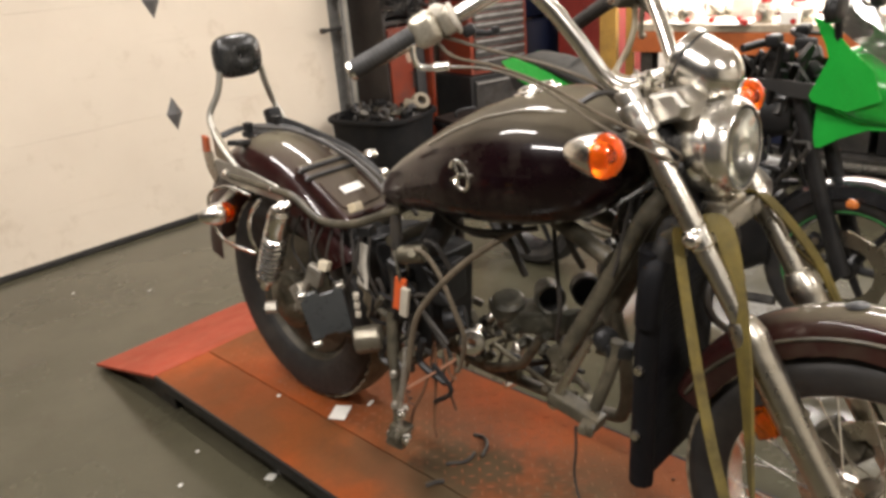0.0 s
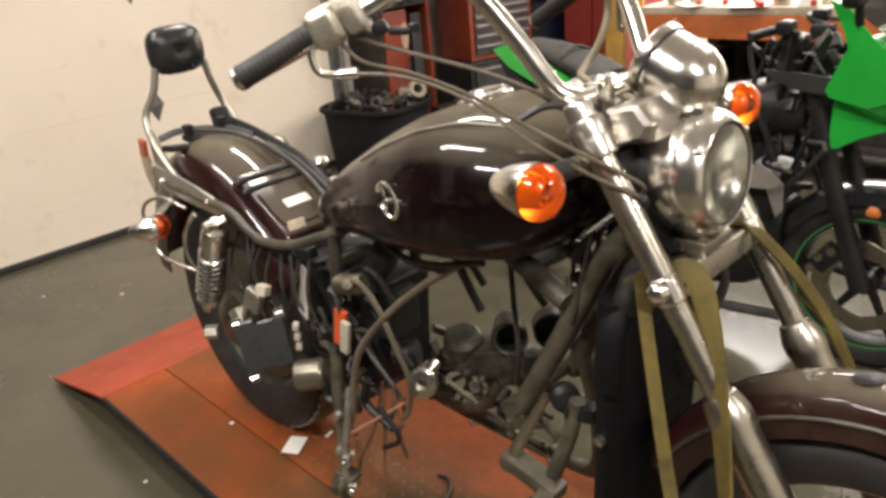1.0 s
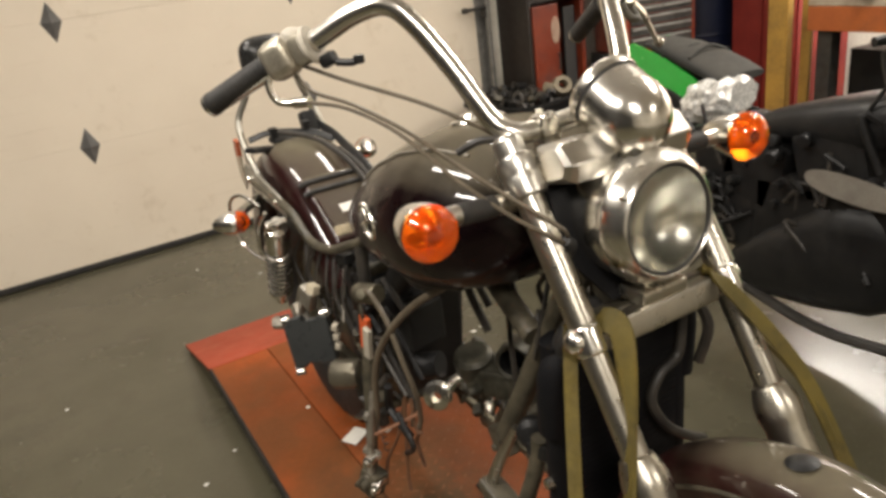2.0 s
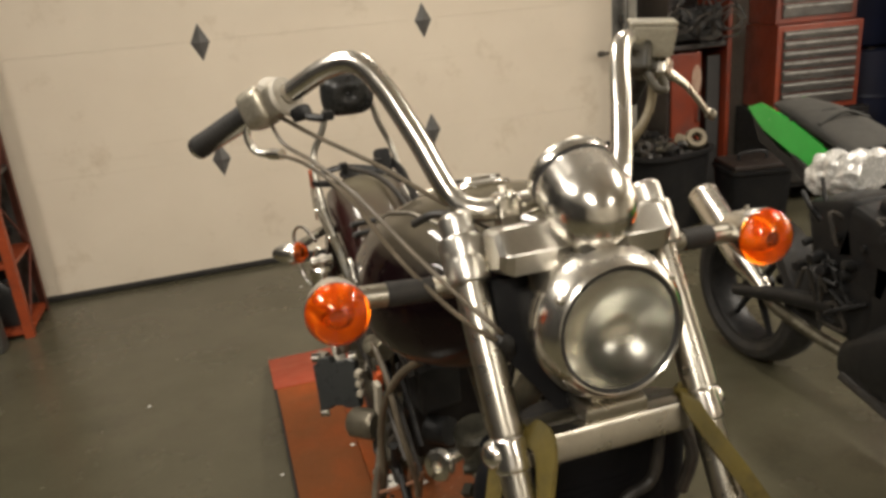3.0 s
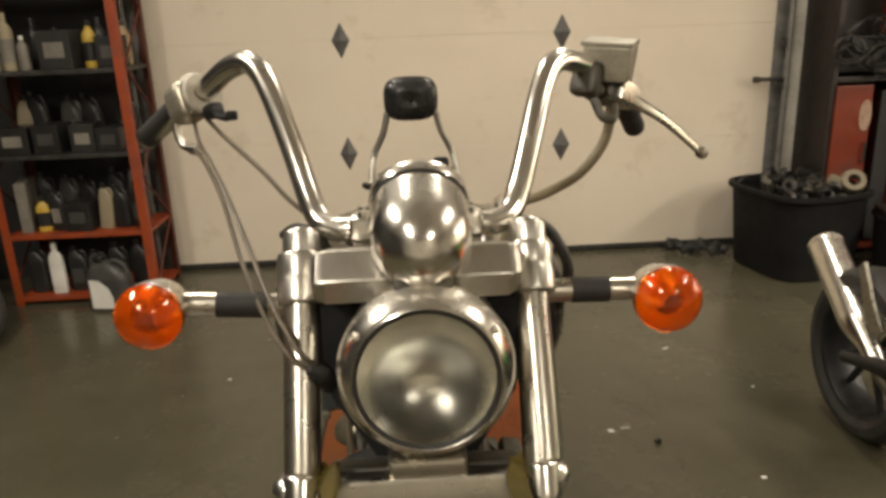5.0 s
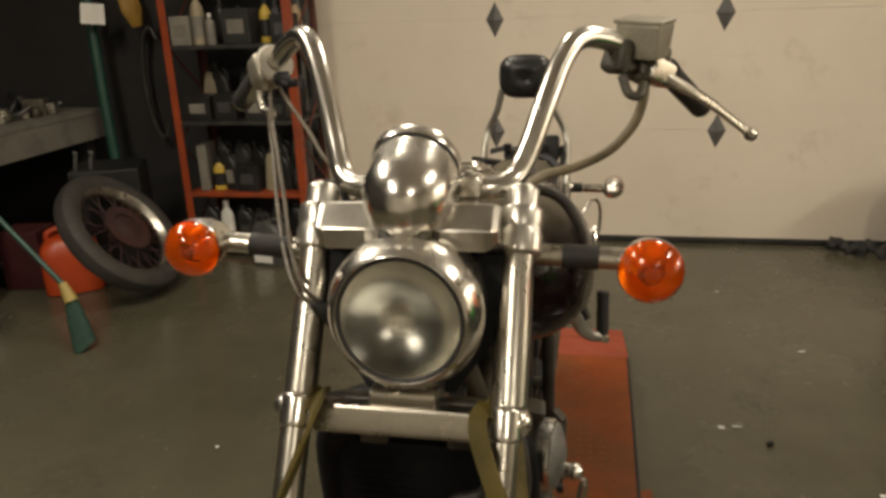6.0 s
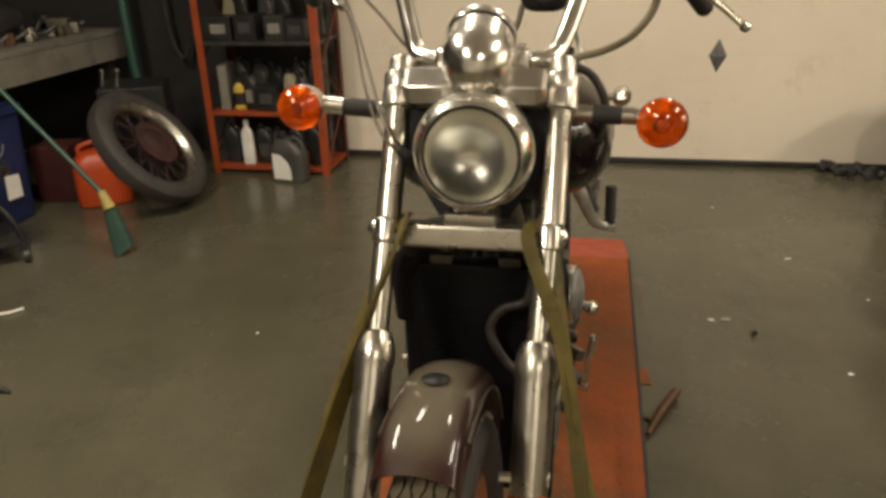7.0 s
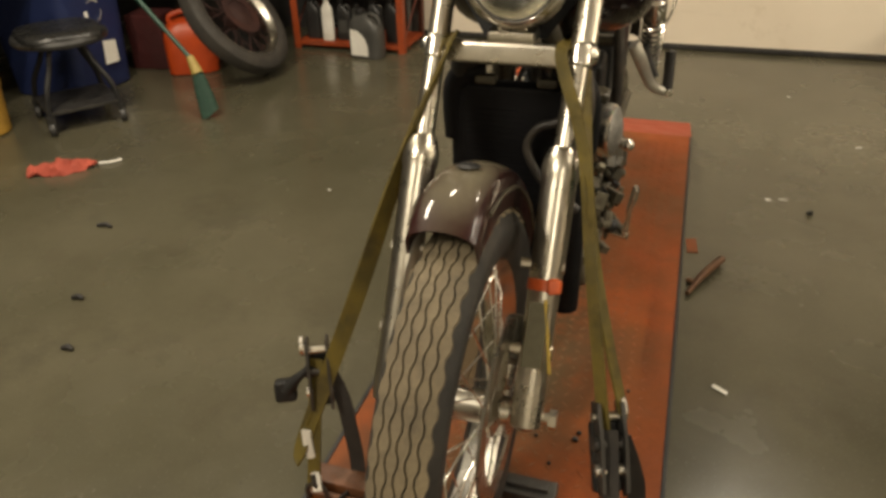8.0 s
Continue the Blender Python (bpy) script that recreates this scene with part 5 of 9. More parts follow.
for z in (0.80, 0.60, 0.44):
    bm = B()
    tube(bm, [(-0.105, 0.765 + (0.8 - z) * 0.1, z), (0.105, 0.765 + (0.8 - z) * 0.1, z)], 0.014, 10, straight=True)
    part("cross_tube", bm, FRAME, bike)
bm = B()
tube(bm, [(-0.06, 0.30, 0.66), (0.06, 0.30, 0.66)], 0.012, 10, straight=True)
box(bm, (-0.072, 0.31, 0.628), (0.028, 0.045, 0.055), turn(-30, 0, 0), bevel=0.005)
for dy, dz in ((-0.008, 0.012), (0.010, -0.016)):
    lathe(bm, [(0, 0.004), (0.006, 0.003), (0.007, 0)], (-0.087, 0.31 + dy, 0.628 + dz), (-1, 0, 0), 8)
part("downtube_bracket", bm, FRAME, bike, "grimy cut-off downtube bracket")

# loose front foot-peg bracket hanging on the left
bm = B()
tube(bm, [(-0.10, 0.222, 0.715), (-0.115, 0.262, 0.63), (-0.120, 0.300, 0.545)], [0.007, 0.010, 0.012], 10)
peg = part("peg_bracket", bm, ALU, bike, "hanging foot-peg bracket")
bm = B()
tube(bm, [(-0.095, 0.168, 0.725), (-0.10, 0.180, 0.66), (-0.112, 0.205, 0.575)], 0.013, 12)
part("bracket_arm", bm, FRAME, peg)
bm = B()
box(bm, (-0.118, 0.245, 0.560), (0.04, 0.12, 0.03), turn(12, 0, 0), bevel=0.007)
box(bm, (-0.135, 0.205, 0.548), (0.05, 0.03, 0.026), turn(12, 0, 20), bevel=0.006)
lathe(bm, [(0, 0.02), (0.009, 0.018), (0.011, 0.01), (0.011, 0)], (-0.15, 0.205, 0.552), (-1, -0.3, 0.1), 10)
part("bracket_foot", bm, FRAME, peg)
bm = B()
lathe(bm, [(0, -0.018), (0.018, -0.016), (0.024, -0.004), (0.024, 0.012), (0.016, 0.02), (0, 0.022)], (-0.085, 0.20, 0.715), (-0.6, -0.7, 0.2), 16)
box(bm, (-0.09, 0.165, 0.705), (0.03, 0.05, 0.028), turn(0, 0, 20), bevel=0.006)
part("horn", bm, BLACK, bike, "small black horn")
bm = B()
tube(bm, [(-0.15, 0.225, 0.545), (-0.155, 0.222, 0.49), (-0.15, 0.23, 0.43), (-0.16, 0.21, 0.38), (-0.15, 0.19, 0.345)], 0.0028, 6)
part("loose_wire", bm, HOSE, bike, "dangling wire")

# rear left hanging stand bracket
bm = B()
tube(bm, [(-0.112, 0.775, 0.62), (-0.130, 0.770, 0.52), (-0.155, 0.745, 0.42), (-0.175, 0.728, 0.345)], [0.016, 0.015, 0.013, 0.013], 12)
stand = part("stand_bracket", bm, FRAME, bike, "grimy hanging stand bracket")
part("stand_rod", tube(B(), [(-0.150, 0.700, 0.560), (-0.168, 0.702, 0.470), (-0.176, 0.715, 0.400), (-0.190, 0.705, 0.320)], [0.006, 0.0085, 0.008, 0.006], 10), DULL_ALU, stand, "dull bent rod")
part("stand_spring", tube(B(), [(-0.135 + 0.006 * math.cos(s * 1.05), 0.742 + 0.006 * math.sin(s * 1.05) - 0.0005 * s, 0.52 - 0.0028 * s) for s in range(48)], 0.0016, 5, straight=True), DARK_STEEL, stand, "small return spring")
for y, z in ((0.735, 0.40), (0.752, 0.47), (0.716, 0.345)):
    part("stand_bolt", lathe(B(), [(0, 0.014), (0.007, 0.013), (0.008, 0.006), (0.011, 0.004), (0.011, -0.02)], (-0.172 + (z - 0.4) * 0.3, y, z), (-1, -0.5, 0.1), 8), DULL_ALU, stand)
for y, z, ax in ((0.700, 0.395, (-0.9, -0.6, 0.2)), (0.690, 0.330, (-0.8, -0.7, 0.0)), (0.745, 0.305, (-0.6, -0.9, 0.3))):
    bm = B()
    lathe(bm, [(0, 0.022), (0.006, 0.021), (0.0075, 0.012), (0.0125, 0.010), (0.0135, 0.002), (0.0100, -0.002), (0.0090, -0.022), (0.0125, -0.024), (0.0125, -0.032), (0, -0.033)], (-0.186, y, z), ax, 14)
    part("linkage_joint", bm, CHROME, stand, "bright linkage joint")
bm = B()
box(bm, (-0.180, 0.722, 0.325), (0.045, 0.05, 0.06), turn(15, 10, 20), bevel=0.007)
lathe(bm, [(0, 0.014), (0.010, 0.012), (0.011, 0.0), (0.011, -0.02)], (-0.205, 0.708, 0.335), (-1, -0.4, 0), 10)
box(bm, (-0.165, 0.752, 0.295), (0.03, 0.06, 0.018), turn(-35, 0, 10), bevel=0.004)
tube(bm, [(-0.20, 0.72, 0.345), (-0.225, 0.705, 0.345)], 0.006, 8, straight=True)
part("stand_lug", bm, FRAME, stand)

# box and starter relay behind the missing engine
bm = B()
box(bm, (0.0, 0.735, 0.645), (0.155, 0.115, 0.245), turn(6, 0, 0), bevel=0.012)
box(bm, (-0.03, 0.66, 0.70), (0.09, 0.05, 0.10), turn(0, 0, 8), bevel=0.01)
tube(bm, [(-0.06, 0.68, 0.79), (-0.05, 0.64, 0.85), (-0.03, 0.62, 0.90)], 0.030, 14)
tube(bm, [(-0.05, 0.66, 0.60), (-0.02, 0.62, 0.61)], 0.028, 14, straight=True)
part("airbox", bm, BLACK, bike, "black battery tray and airbox")
bm = B()
lathe(bm, [(0, -0.032), (0.018, -0.032), (0.021, -0.026), (0.021, 0.026), (0.018, 0.032), (0, 0.034)], (-0.135, 0.660, 0.802), (-0.25, 0.85, -0.15), 20)
lathe(bm, [(0, -0.002), (0.010, 0), (0.010, 0.016), (0, 0.017)], (-0.150, 0.645, 0.812), (-0.6, -0.6, 0.4), 10)
part("starter_relay", bm, CAST, bike, "dull round relay")
bm = B()
box(bm, (-0.135, 0.715, 0.690), (0.012, 0.030, 0.085), turn(12, 0, 8), bevel=0.003)
part("orange_tag", bm, ORANGE_TAG, bike, "orange wire tag")
bm = B()
box(bm, (-0.142, 0.694, 0.677), (0.012, 0.022, 0.075), turn(12, 0, 8), bevel=0.003)
part("white_connector", bm, BEIGE_PLUG, bike, "white connector")
bm = B()
slab(bm, [(-0.03, -0.055), (0.035, -0.05), (0.022, 0.055), (-0.032, 0.05)], 0.003, Matrix.Translation((-0.118, 0.855, 0.722)) @ turn(78, 0, 250))
part("pale_plate", bm, surface("pale_plate", (0.42, 0.39, 0.33), (0.34, 0.31, 0.26), (0.4, 0.6)), bike, "pale loose plate")

# regulator box and coil that hang on the left
RM = Matrix.Translation((-0.182, 0.948, 0.596)) @ turn(0, 0, -38) @ turn(-14, 0, 0) @ turn(0, -9, 0)
bm = B()
slab(bm, [(-0.052, -0.058), (-0.022, -0.058), (-0.022, -0.048), (0.014, -0.048), (0.014, -0.058), (0.052, -0.058), (0.055, 0.048), (0.034, 0.058), (0.030, 0.046), (-0.006, 0.046), (-0.010, 0.062), (-0.036, 0.062), (-0.040, 0.050), (-0.055, 0.046)], 0.026, RM @ turn(90, 0, 0))
bmesh.ops.bevel(bm, geom=bm.edges[:], offset=0.0025, segments=1, affect="EDGES")
reg = part("regulator", bm, surface("slate_regulator", (0.034, 0.036, 0.036), (0.046, 0.048, 0.047), (0.24, 0.34), 0.2, 10, 200, 0.08), bike, "slate grey regulator box")
for x, z in ((-0.046, 0.062), (-0.044, -0.066), (0.05, 0.06)):
    bm = B()
    box(bm, RM @ V(x, -0.018, z), (0.024, 0.004, 0.022), RM, bevel=0.001)
    tube(bm, [RM @ V(x - 0.008, -0.022, z), RM @ V(x + 0.008, -0.022, z)], 0.004, 6, straight=True)
    part("mount_tab", bm, CHROME, reg, "metal mounting tab")
for k in range(3):
    bm = box(B(), V(-0.152, 0.86, 0.652 - 0.024 * k), (0.014, 0.020, 0.015), turn(0, 10, -40), bevel=0.003)
    part("wire_plug", bm, BEIGE_PLUG, reg, "off-white wire plug")
bm = B()
lathe(bm, [(0, -0.004), (0.016, -0.004), (0.030, 0.0), (0.034, 0.006), (0.034, 0.058), (0.028, 0.066), (0, 0.068)], (-0.178, 0.850, 0.543), (0.66, -0.74, 0.10), 24)
part("round_cover", bm, surface("dull_cream_cover", (0.165, 0.146, 0.108), (0.12, 0.106, 0.078), (0.26, 0.4), 0.6, 20, 200, 0.1), bike, "dull round cover")
bm = B()
tube(bm, [(-0.17, 1.10, 0.56), (-0.155, 1.04, 0.66), (-0.145, 1.02, 0.69)], [0.017, 0.022, 0.012], 10, flat=0.5)
box(bm, (-0.155, 1.015, 0.67), (0.024, 0.05, 0.06), turn(25, 0, 10), bevel=0.008)
box(bm, (-0.165, 1.075, 0.60), (0.03, 0.05, 0.07), turn(-30, 0, 0), bevel=0.006)
lathe(bm, [(0, 0.0), (0.018, 0.0), (0.018, 0.03), (0, 0.03)], (-0.185, 1.175, 0.548), (-0.6, 0.6, 0), 6)
part("rear_brake_arm", bm, DULL_ALU, bike, "silver brake arm")
bm = B()
box(bm, (-0.150, 0.975, 0.705), (0.024, 0.028, 0.026), turn(10, 15, 20), bevel=0.004)
part("white_cap", bm, surface("cream_cap", (0.52, 0.46, 0.34), (0.44, 0.38, 0.28), (0.4, 0.6)), bike, "cream plastic cap")

# carburettors left hanging in the bare frame
CARB = surface("oily_black_alloy", (0.050, 0.047, 0.034), (0.026, 0.024, 0.017), (0.32, 0.5), 0.4, 26, 260, 0.25, dirt=(0.13, 0.115, 0.08), dirt_amount=0.4, dirt_scale=30)
carb = part("carburettors", lathe(B(), [(0.026, -0.004), (0.031, -0.006), (0.034, 0.0), (0.034, 0.022), (0.029, 0.030), (0.029, 0.075), (0.02, 0.09), (0, 0.09)], V(0.02, 0.402, 0.700), (0.72, 0.66, -0.15), 28), CARB, bike, "greasy pair of carburettors")
bm = B()
lathe(bm, [(0.026, -0.004), (0.026, 0.05), (0, 0.05)], V(0.02, 0.402, 0.700), (0.72, 0.66, -0.15), 24)
part("throat", bm, BLACK, carb, "dark throat")
bm = B()
lathe(bm, [(0.030, -0.004), (0.034, 0.0), (0.034, 0.04), (0.03, 0.05), (0.02, 0.055), (0, 0.055)], V(0.055, 0.330, 0.722), (0.72, 0.66, -0.15), 28)
lathe(bm, [(0.029, -0.003), (0.029, 0.03), (0, 0.03)], V(0.055, 0.330, 0.722), (0.72, 0.66, -0.15), 24)
part("second_throat", bm, BLACK, carb)
bm = B()
lathe(bm, [(0, 0.03), (0.030, 0.028), (0.038, 0.02), (0.040, 0.0), (0.040, -0.012), (0.034, -0.02), (0.03, -0.05), (0, -0.05)], V(-0.005, 0.50, 0.665), (-0.25, -0.2, 1), 24)
box(bm, V(0.02, 0.47, 0.64), (0.08, 0.10, 0.06), turn(0, 0, 30), bevel=0.012)
box(bm, V(0.04, 0.42, 0.635), (0.07, 0.08, 0.05), turn(0, 0, 30), bevel=0.012)
lathe(bm, [(0, 0.02), (0.02, 0.018), (0.024, 0.0), (0.02, -0.05), (0, -0.05)], V(0.03, 0.405, 0.620), (0, 0, -1), 18)
lathe(bm, [(0, 0.02), (0.02, 0.018), (0.024, 0.0), (0.02, -0.04), (0, -0.04)], V(0.045, 0.36, 0.63), (0, -0.2, -1), 18)
part("carb_body", bm, CARB, carb, "greasy cast body")
for k in range(16):
    bm = B()
    p = V(random.uniform(-0.06, 0.05), random.uniform(0.40, 0.60), random.uniform(0.55, 0.64))
    if k % 2:
        lathe(bm, [(0, 0.012), (0.009, 0.011), (0.011, 0.0), (0.008, -0.014), (0, -0.014)], p, (random.uniform(-1, 1), random.uniform(-1, 1), random.uniform(-0.3, 1)), 10)
    else:
        box(bm, p, (random.uniform(0.015, 0.035), random.uniform(0.012, 0.03), random.uniform(0.01, 0.02)), turn(random.uniform(0, 90), random.uniform(0, 90), random.uniform(0, 90)), bevel=0.003)
    part("linkage_screw", bm, ALU if k % 3 == 0 else CARB, carb)
bm = B()
lathe(bm, [(0.012, -0.004), (0.030, 0.0), (0.032, 0.01), (0.028, 0.018), (0.012, 0.02)], (-0.055, 0.575, 0.575), (-0.7, -0.6, 0.2), 22)
tube(bm, [(-0.04, 0.585, 0.57), (0.02, 0.62, 0.56)], 0.013, 10, straight=True)
part("chrome_flange", bm, CHROME, carb, "bright flange")
bm = B()
tube(bm, [(0.03, 0.40, 0.65), (0.02, 0.46, 0.55), (0.03, 0.50, 0.50), (0.06, 0.60, 0.44), (0.09, 0.66, 0.41)], 0.012, 10)
tube(bm, [(0.0, 0.56, 0.55), (0.05, 0.48, 0.47), (0.07, 0.42, 0.44), (0.05, 0.36, 0.46)], 0.006, 8)
part("fuel_rail", bm, CAST, carb)
bm = B()
tube(bm, [(0.0, 0.52, 0.91), (-0.005, 0.49, 0.83), (0.01, 0.46, 0.745)], 0.0085, 8)
tube(bm, [(-0.01, 0.47, 0.91), (0.0, 0.475, 0.86), (0.012, 0.45, 0.80)], 0.0075, 8)
tube(bm, [(0.0, 0.36, 0.91), (0.0, 0.335, 0.85), (0.03, 0.325, 0.79)], 0.007, 8)
tube(bm, [(0.02, 0.39, 0.90), (0.0, 0.37, 0.80), (-0.005, 0.36, 0.70), (0.0, 0.375, 0.62)], 0.005, 8)
part("fuel_hose", bm, HOSE, bike, "hanging fuel hoses")
# loops of wiring under the tank and behind the head
bm = B()
tube(bm, [(-0.10, 0.62, 0.915), (-0.11, 0.54, 0.885), (-0.115, 0.44, 0.892), (-0.10, 0.34, 0.915)], 0.006, 8)
tube(bm, [(-0.10, 0.60, 0.905), (-0.112, 0.50, 0.877), (-0.11, 0.42, 0.888), (-0.09, 0.38, 0.92)], 0.005, 8)
part("wire_loop", bm, HOSE, bike, "black wire loop")
for k in range(7):
    bm = B()
    a = random.uniform(0.9, 1.02)
    tube(bm, [(-0.05 + 0.012 * k, 0.17, 0.985), (-0.075 + 0.02 * k, 0.19 + 0.02 * random.random(), a - 0.06), (-0.04 + 0.012 * k, 0.22, 0.90)], 0.0042, 6, 4)
    part("wire_loop", bm, HOSE, bike)
# clutch hose, copper wire, dangling leads
part("grey_hose", tube(B(), [(-0.10, 0.385, 0.905), (-0.125, 0.47, 0.845), (-0.138, 0.555, 0.770), (-0.145, 0.640, 0.675), (-0.150, 0.672, 0.60), (-0.150, 0.70, 0.50), (-0.165, 0.735, 0.40)], 0.0072, 10), CABLE, bike, "loose grey hose")
part("grey_hose", tube(B(), [(-0.15, 0.655, 0.815), (-0.148, 0.612, 0.822), (-0.14, 0.575, 0.775), (-0.135, 0.545, 0.70), (-0.125, 0.53, 0.63), (-0.11, 0.56, 0.55), (-0.11, 0.575, 0.52)], 0.0055, 8), CABLE, bike, "loose grey hose")
part("thin_wire", tube(B(), [(-0.165, 0.700, 0.455), (-0.13, 0.64, 0.50), (-0.10, 0.585, 0.545)], 0.0035, 6), COPPER, bike, "pale copper wire")
for pts in ([(-0.09, 0.66, 0.56), (-0.115, 0.685, 0.44), (-0.14, 0.71, 0.37), (-0.15, 0.72, 0.30)], [(-0.10, 0.65, 0.55), (-0.112, 0.652, 0.44), (-0.118, 0.66, 0.35), (-0.12, 0.655, 0.31)],
            [(-0.09, 0.60, 0.55), (-0.10, 0.595, 0.50), (-0.105, 0.61, 0.46), (-0.10, 0.60, 0.40)], [(-0.10, 0.62, 0.56), (-0.105, 0.605, 0.50), (-0.10, 0.59, 0.49)]):
    part("dangling_lead", tube(B(), pts, 0.0042, 6), STICK, bike)
for k in range(9):
    bm = B()
    y = 0.83 + 0.035 * k
    tube(bm, [(-0.11, y, 0.80), (-0.135, y + random.uniform(-0.03, 0.03), 0.72), (-0.12, y + random.uniform(-0.05, 0.05), 0.63)], 0.0036, 6, 4)
    part("loose_wire", bm, HOSE, bike)
bm = B()
box(bm, (0.0, 0.88, 0.70), (0.17, 0.10, 0.15), turn(-10, 0, 0), bevel=0.012)
box(bm, (0.0, 1.00, 0.74), (0.15, 0.12, 0.05), turn(-25, 0, 0), bevel=0.012)
part("inner_mudguard", bm, BLACK, bike, "black inner mudguard")

random.seed(21)
for k in range(30):
    bm = B()
    p = V(-random.uniform(0.07, 0.135), random.uniform(0.62, 0.86), random.uniform(0.52, 0.84))
    if k % 7 == 0:
        box(bm, p, (0.03, random.uniform(0.03, 0.06), random.uniform(0.02, 0.05)), turn(random.uniform(-40, 40), 0, random.uniform(-20, 20)), bevel=0.005)
    else:
        tube(bm, [p, p + V(random.uniform(-0.02, 0.01), random.uniform(-0.06, 0.06), random.uniform(-0.08, 0.02)), p + V(0.01, random.uniform(-0.08, 0.08), random.uniform(-0.16, -0.05))], random.choice((0.0045, 0.006, 0.009)), 7, 4)
    part("loom_piece", bm, (BLACK, HOSE, FRAME, HOSE, BLACK)[k % 5], bike)
# radiator
bm = B()
box(bm, (0.0, 0.104, 0.676), (0.205, 0.042, 0.435), turn(1.5, 0, 0), bevel=0.010)
rad = part("radiator", bm, RADIATOR, bike, "black radiator")
for k in range(37):
    bm = B()
    z = 0.478 + k * 0.0103
    y = 0.104 - 0.0215 + (0.655 - z) * 0.026
    box(bm, (0.0, y + 0.002, z), (0.185, 0.004, 0.0022))
    part("cooling_fin", bm, RADIATOR, rad)
for sx in (-1, 1):
    bm = B()
    tube(bm, [(sx * 0.100, 0.098, 0.915), (sx * 0.102, 0.099, 0.89), (sx * 0.102, 0.109, 0.475), (sx * 0.100, 0.110, 0.452)], 0.023, 10, 4)
    part("side_tank", bm, RADIATOR, rad)
bm = B()
tube(bm, [(-0.10, 0.085, 0.905), (-0.09, 0.080, 0.935), (-0.04, 0.095, 0.945), (0.05, 0.10, 0.94)], 0.020, 12)
part("top_hose", bm, RUBBER, rad)
bm = B()
tube(bm, [(0.088, 0.062, 0.915), (0.078, 0.060, 0.850), (0.040, 0.058, 0.832), (0.022, 0.056, 0.797), (0.042, 0.052, 0.752), (0.075, 0.048, 0.720), (0.118, 0.050, 0.690)], 0.0074, 10)
tube(bm, [(0.115, 0.07, 0.93), (0.125, 0.05, 0.88), (0.118, 0.06, 0.82)], 0.008, 8)
part("overflow_hose", bm, HOSE, rad, "dark overflow hose")
for x, z in ((-0.055, 0.905), (0.05, 0.905)):
    bm = B()
    box(bm, (x, 0.075, z), (0.035, 0.02, 0.016), bevel=0.004)
    part("radiator_tab", bm, FRAME, rad)
for y, z in ((0.105, 0.70), (0.11, 0.56)):
    part("radiator_bolt", lathe(B(), [(0, 0.012), (0.008, 0.011), (0.009, 0)], (-0.122, y, z), (-1, 0, 0), 8), ALU, rad)

for sx in (-1, 1):
    bm = B()
    tube(bm, [(sx * 0.060, 0.092, 0.915), (sx * 0.092, 0.085, 0.912), (sx * 0.114, 0.090, 0.886), (sx * 0.118, 0.095, 0.84), (sx * 0.116, 0.098, 0.79)], 0.0215, 12)
    part("shoulder_hose", bm, RADIATOR, rad, "black shoulder hose")
bm = B()
tube(bm, [(-0.085, 0.112, 0.458), (-0.088, 0.112, 0.436)], 0.012, 8, straight=True)
lathe(bm, [(0, 0.012), (0.009, 0.011), (0.010, 0)], (-0.088, 0.112, 0.436), (0, 0, -1), 8)
part("drain_spigot", bm, FRAME, rad)

# right rear side: footpeg plate, folded peg, round cover
bm = B()
tube(bm, [(0.125, 0.985, 0.735), (0.145, 1.00, 0.692), (0.162, 1.03, 0.645), (0.177, 1.05, 0.610), (0.200, 1.07, 0.585), (0.228, 1.09, 0.574)], [0.020, 0.021, 0.019, 0.017, 0.014, 0.013], 12, flat=0.6)
pp = part("passenger_peg", bm, MATTE_SILVER, bike, "satin peg bracket")
part("peg_rubber", lathe(B(), [(0, 0), (0.013, 0), (0.0155, 0.004), (0.0155, 0.098), (0.0165, 0.100), (0.0165, 0.106), (0.012, 0.110), (0, 0.110)], (0.226, 1.092, 0.582), (-0.02, 0.18, 1), 18), RUBBER, pp, "black rubber peg, folded up")
part("peg_pivot", lathe(B(), [(0, 0.004), (0.010, 0.003), (0.011, 0.0), (0.011, -0.024), (0, -0.025)], (0.233, 1.078, 0.573), (0.2, -1, 0), 14), CHROME, pp, "bright pivot bolt")
part("peg_strut", tube(B(), [(0.148, 1.14, 0.690), (0.160, 1.15, 0.650), (0.186, 1.15, 0.597)], [0.012, 0.014, 0.012], 10), RUBBER, pp, "black rubber-covered strut")
cover = part("right_cover", lathe(B(), [(0, 0.020), (0.016, 0.0195), (0.028, 0.017), (0.036, 0.012), (0.040, 0.012), (0.047, 0.009), (0.051, 0.002), (0.052, -0.010), (0.050, -0.020), (0.036, -0.030), (0.018, -0.034), (0, -0.034)], (0.142, 0.304, 0.742), (1, -0.14, 0.04), 40), GALV, bike, "dull round side cover")
part("cover_rim", lathe(B(), [(0.0480, 0.006), (0.0525, 0.004), (0.0540, -0.003), (0.0540, -0.014), (0.0515, -0.018), (0.0490, -0.012)], (0.142, 0.304, 0.742), (1, -0.14, 0.04), 40, closed=True), CHROME, cover, "bright rim")
bm = B()
lathe(bm, [(0.0135 * math.sin(math.pi * k / 12), -0.0135 * math.cos(math.pi * k / 12)) for k in range(13)], (0.176, 0.304, 0.716), (1, -0.3, 0), 18)
lathe(bm, [(0.009, 0.0), (0.009, -0.03), (0.014, -0.034), (0.014, -0.05), (0, -0.05)], (0.170, 0.306, 0.718), (1, -0.2, -0.1), 14)
part("domed_nut", bm, CHROME, cover, "chrome domed nut")
bm = B()
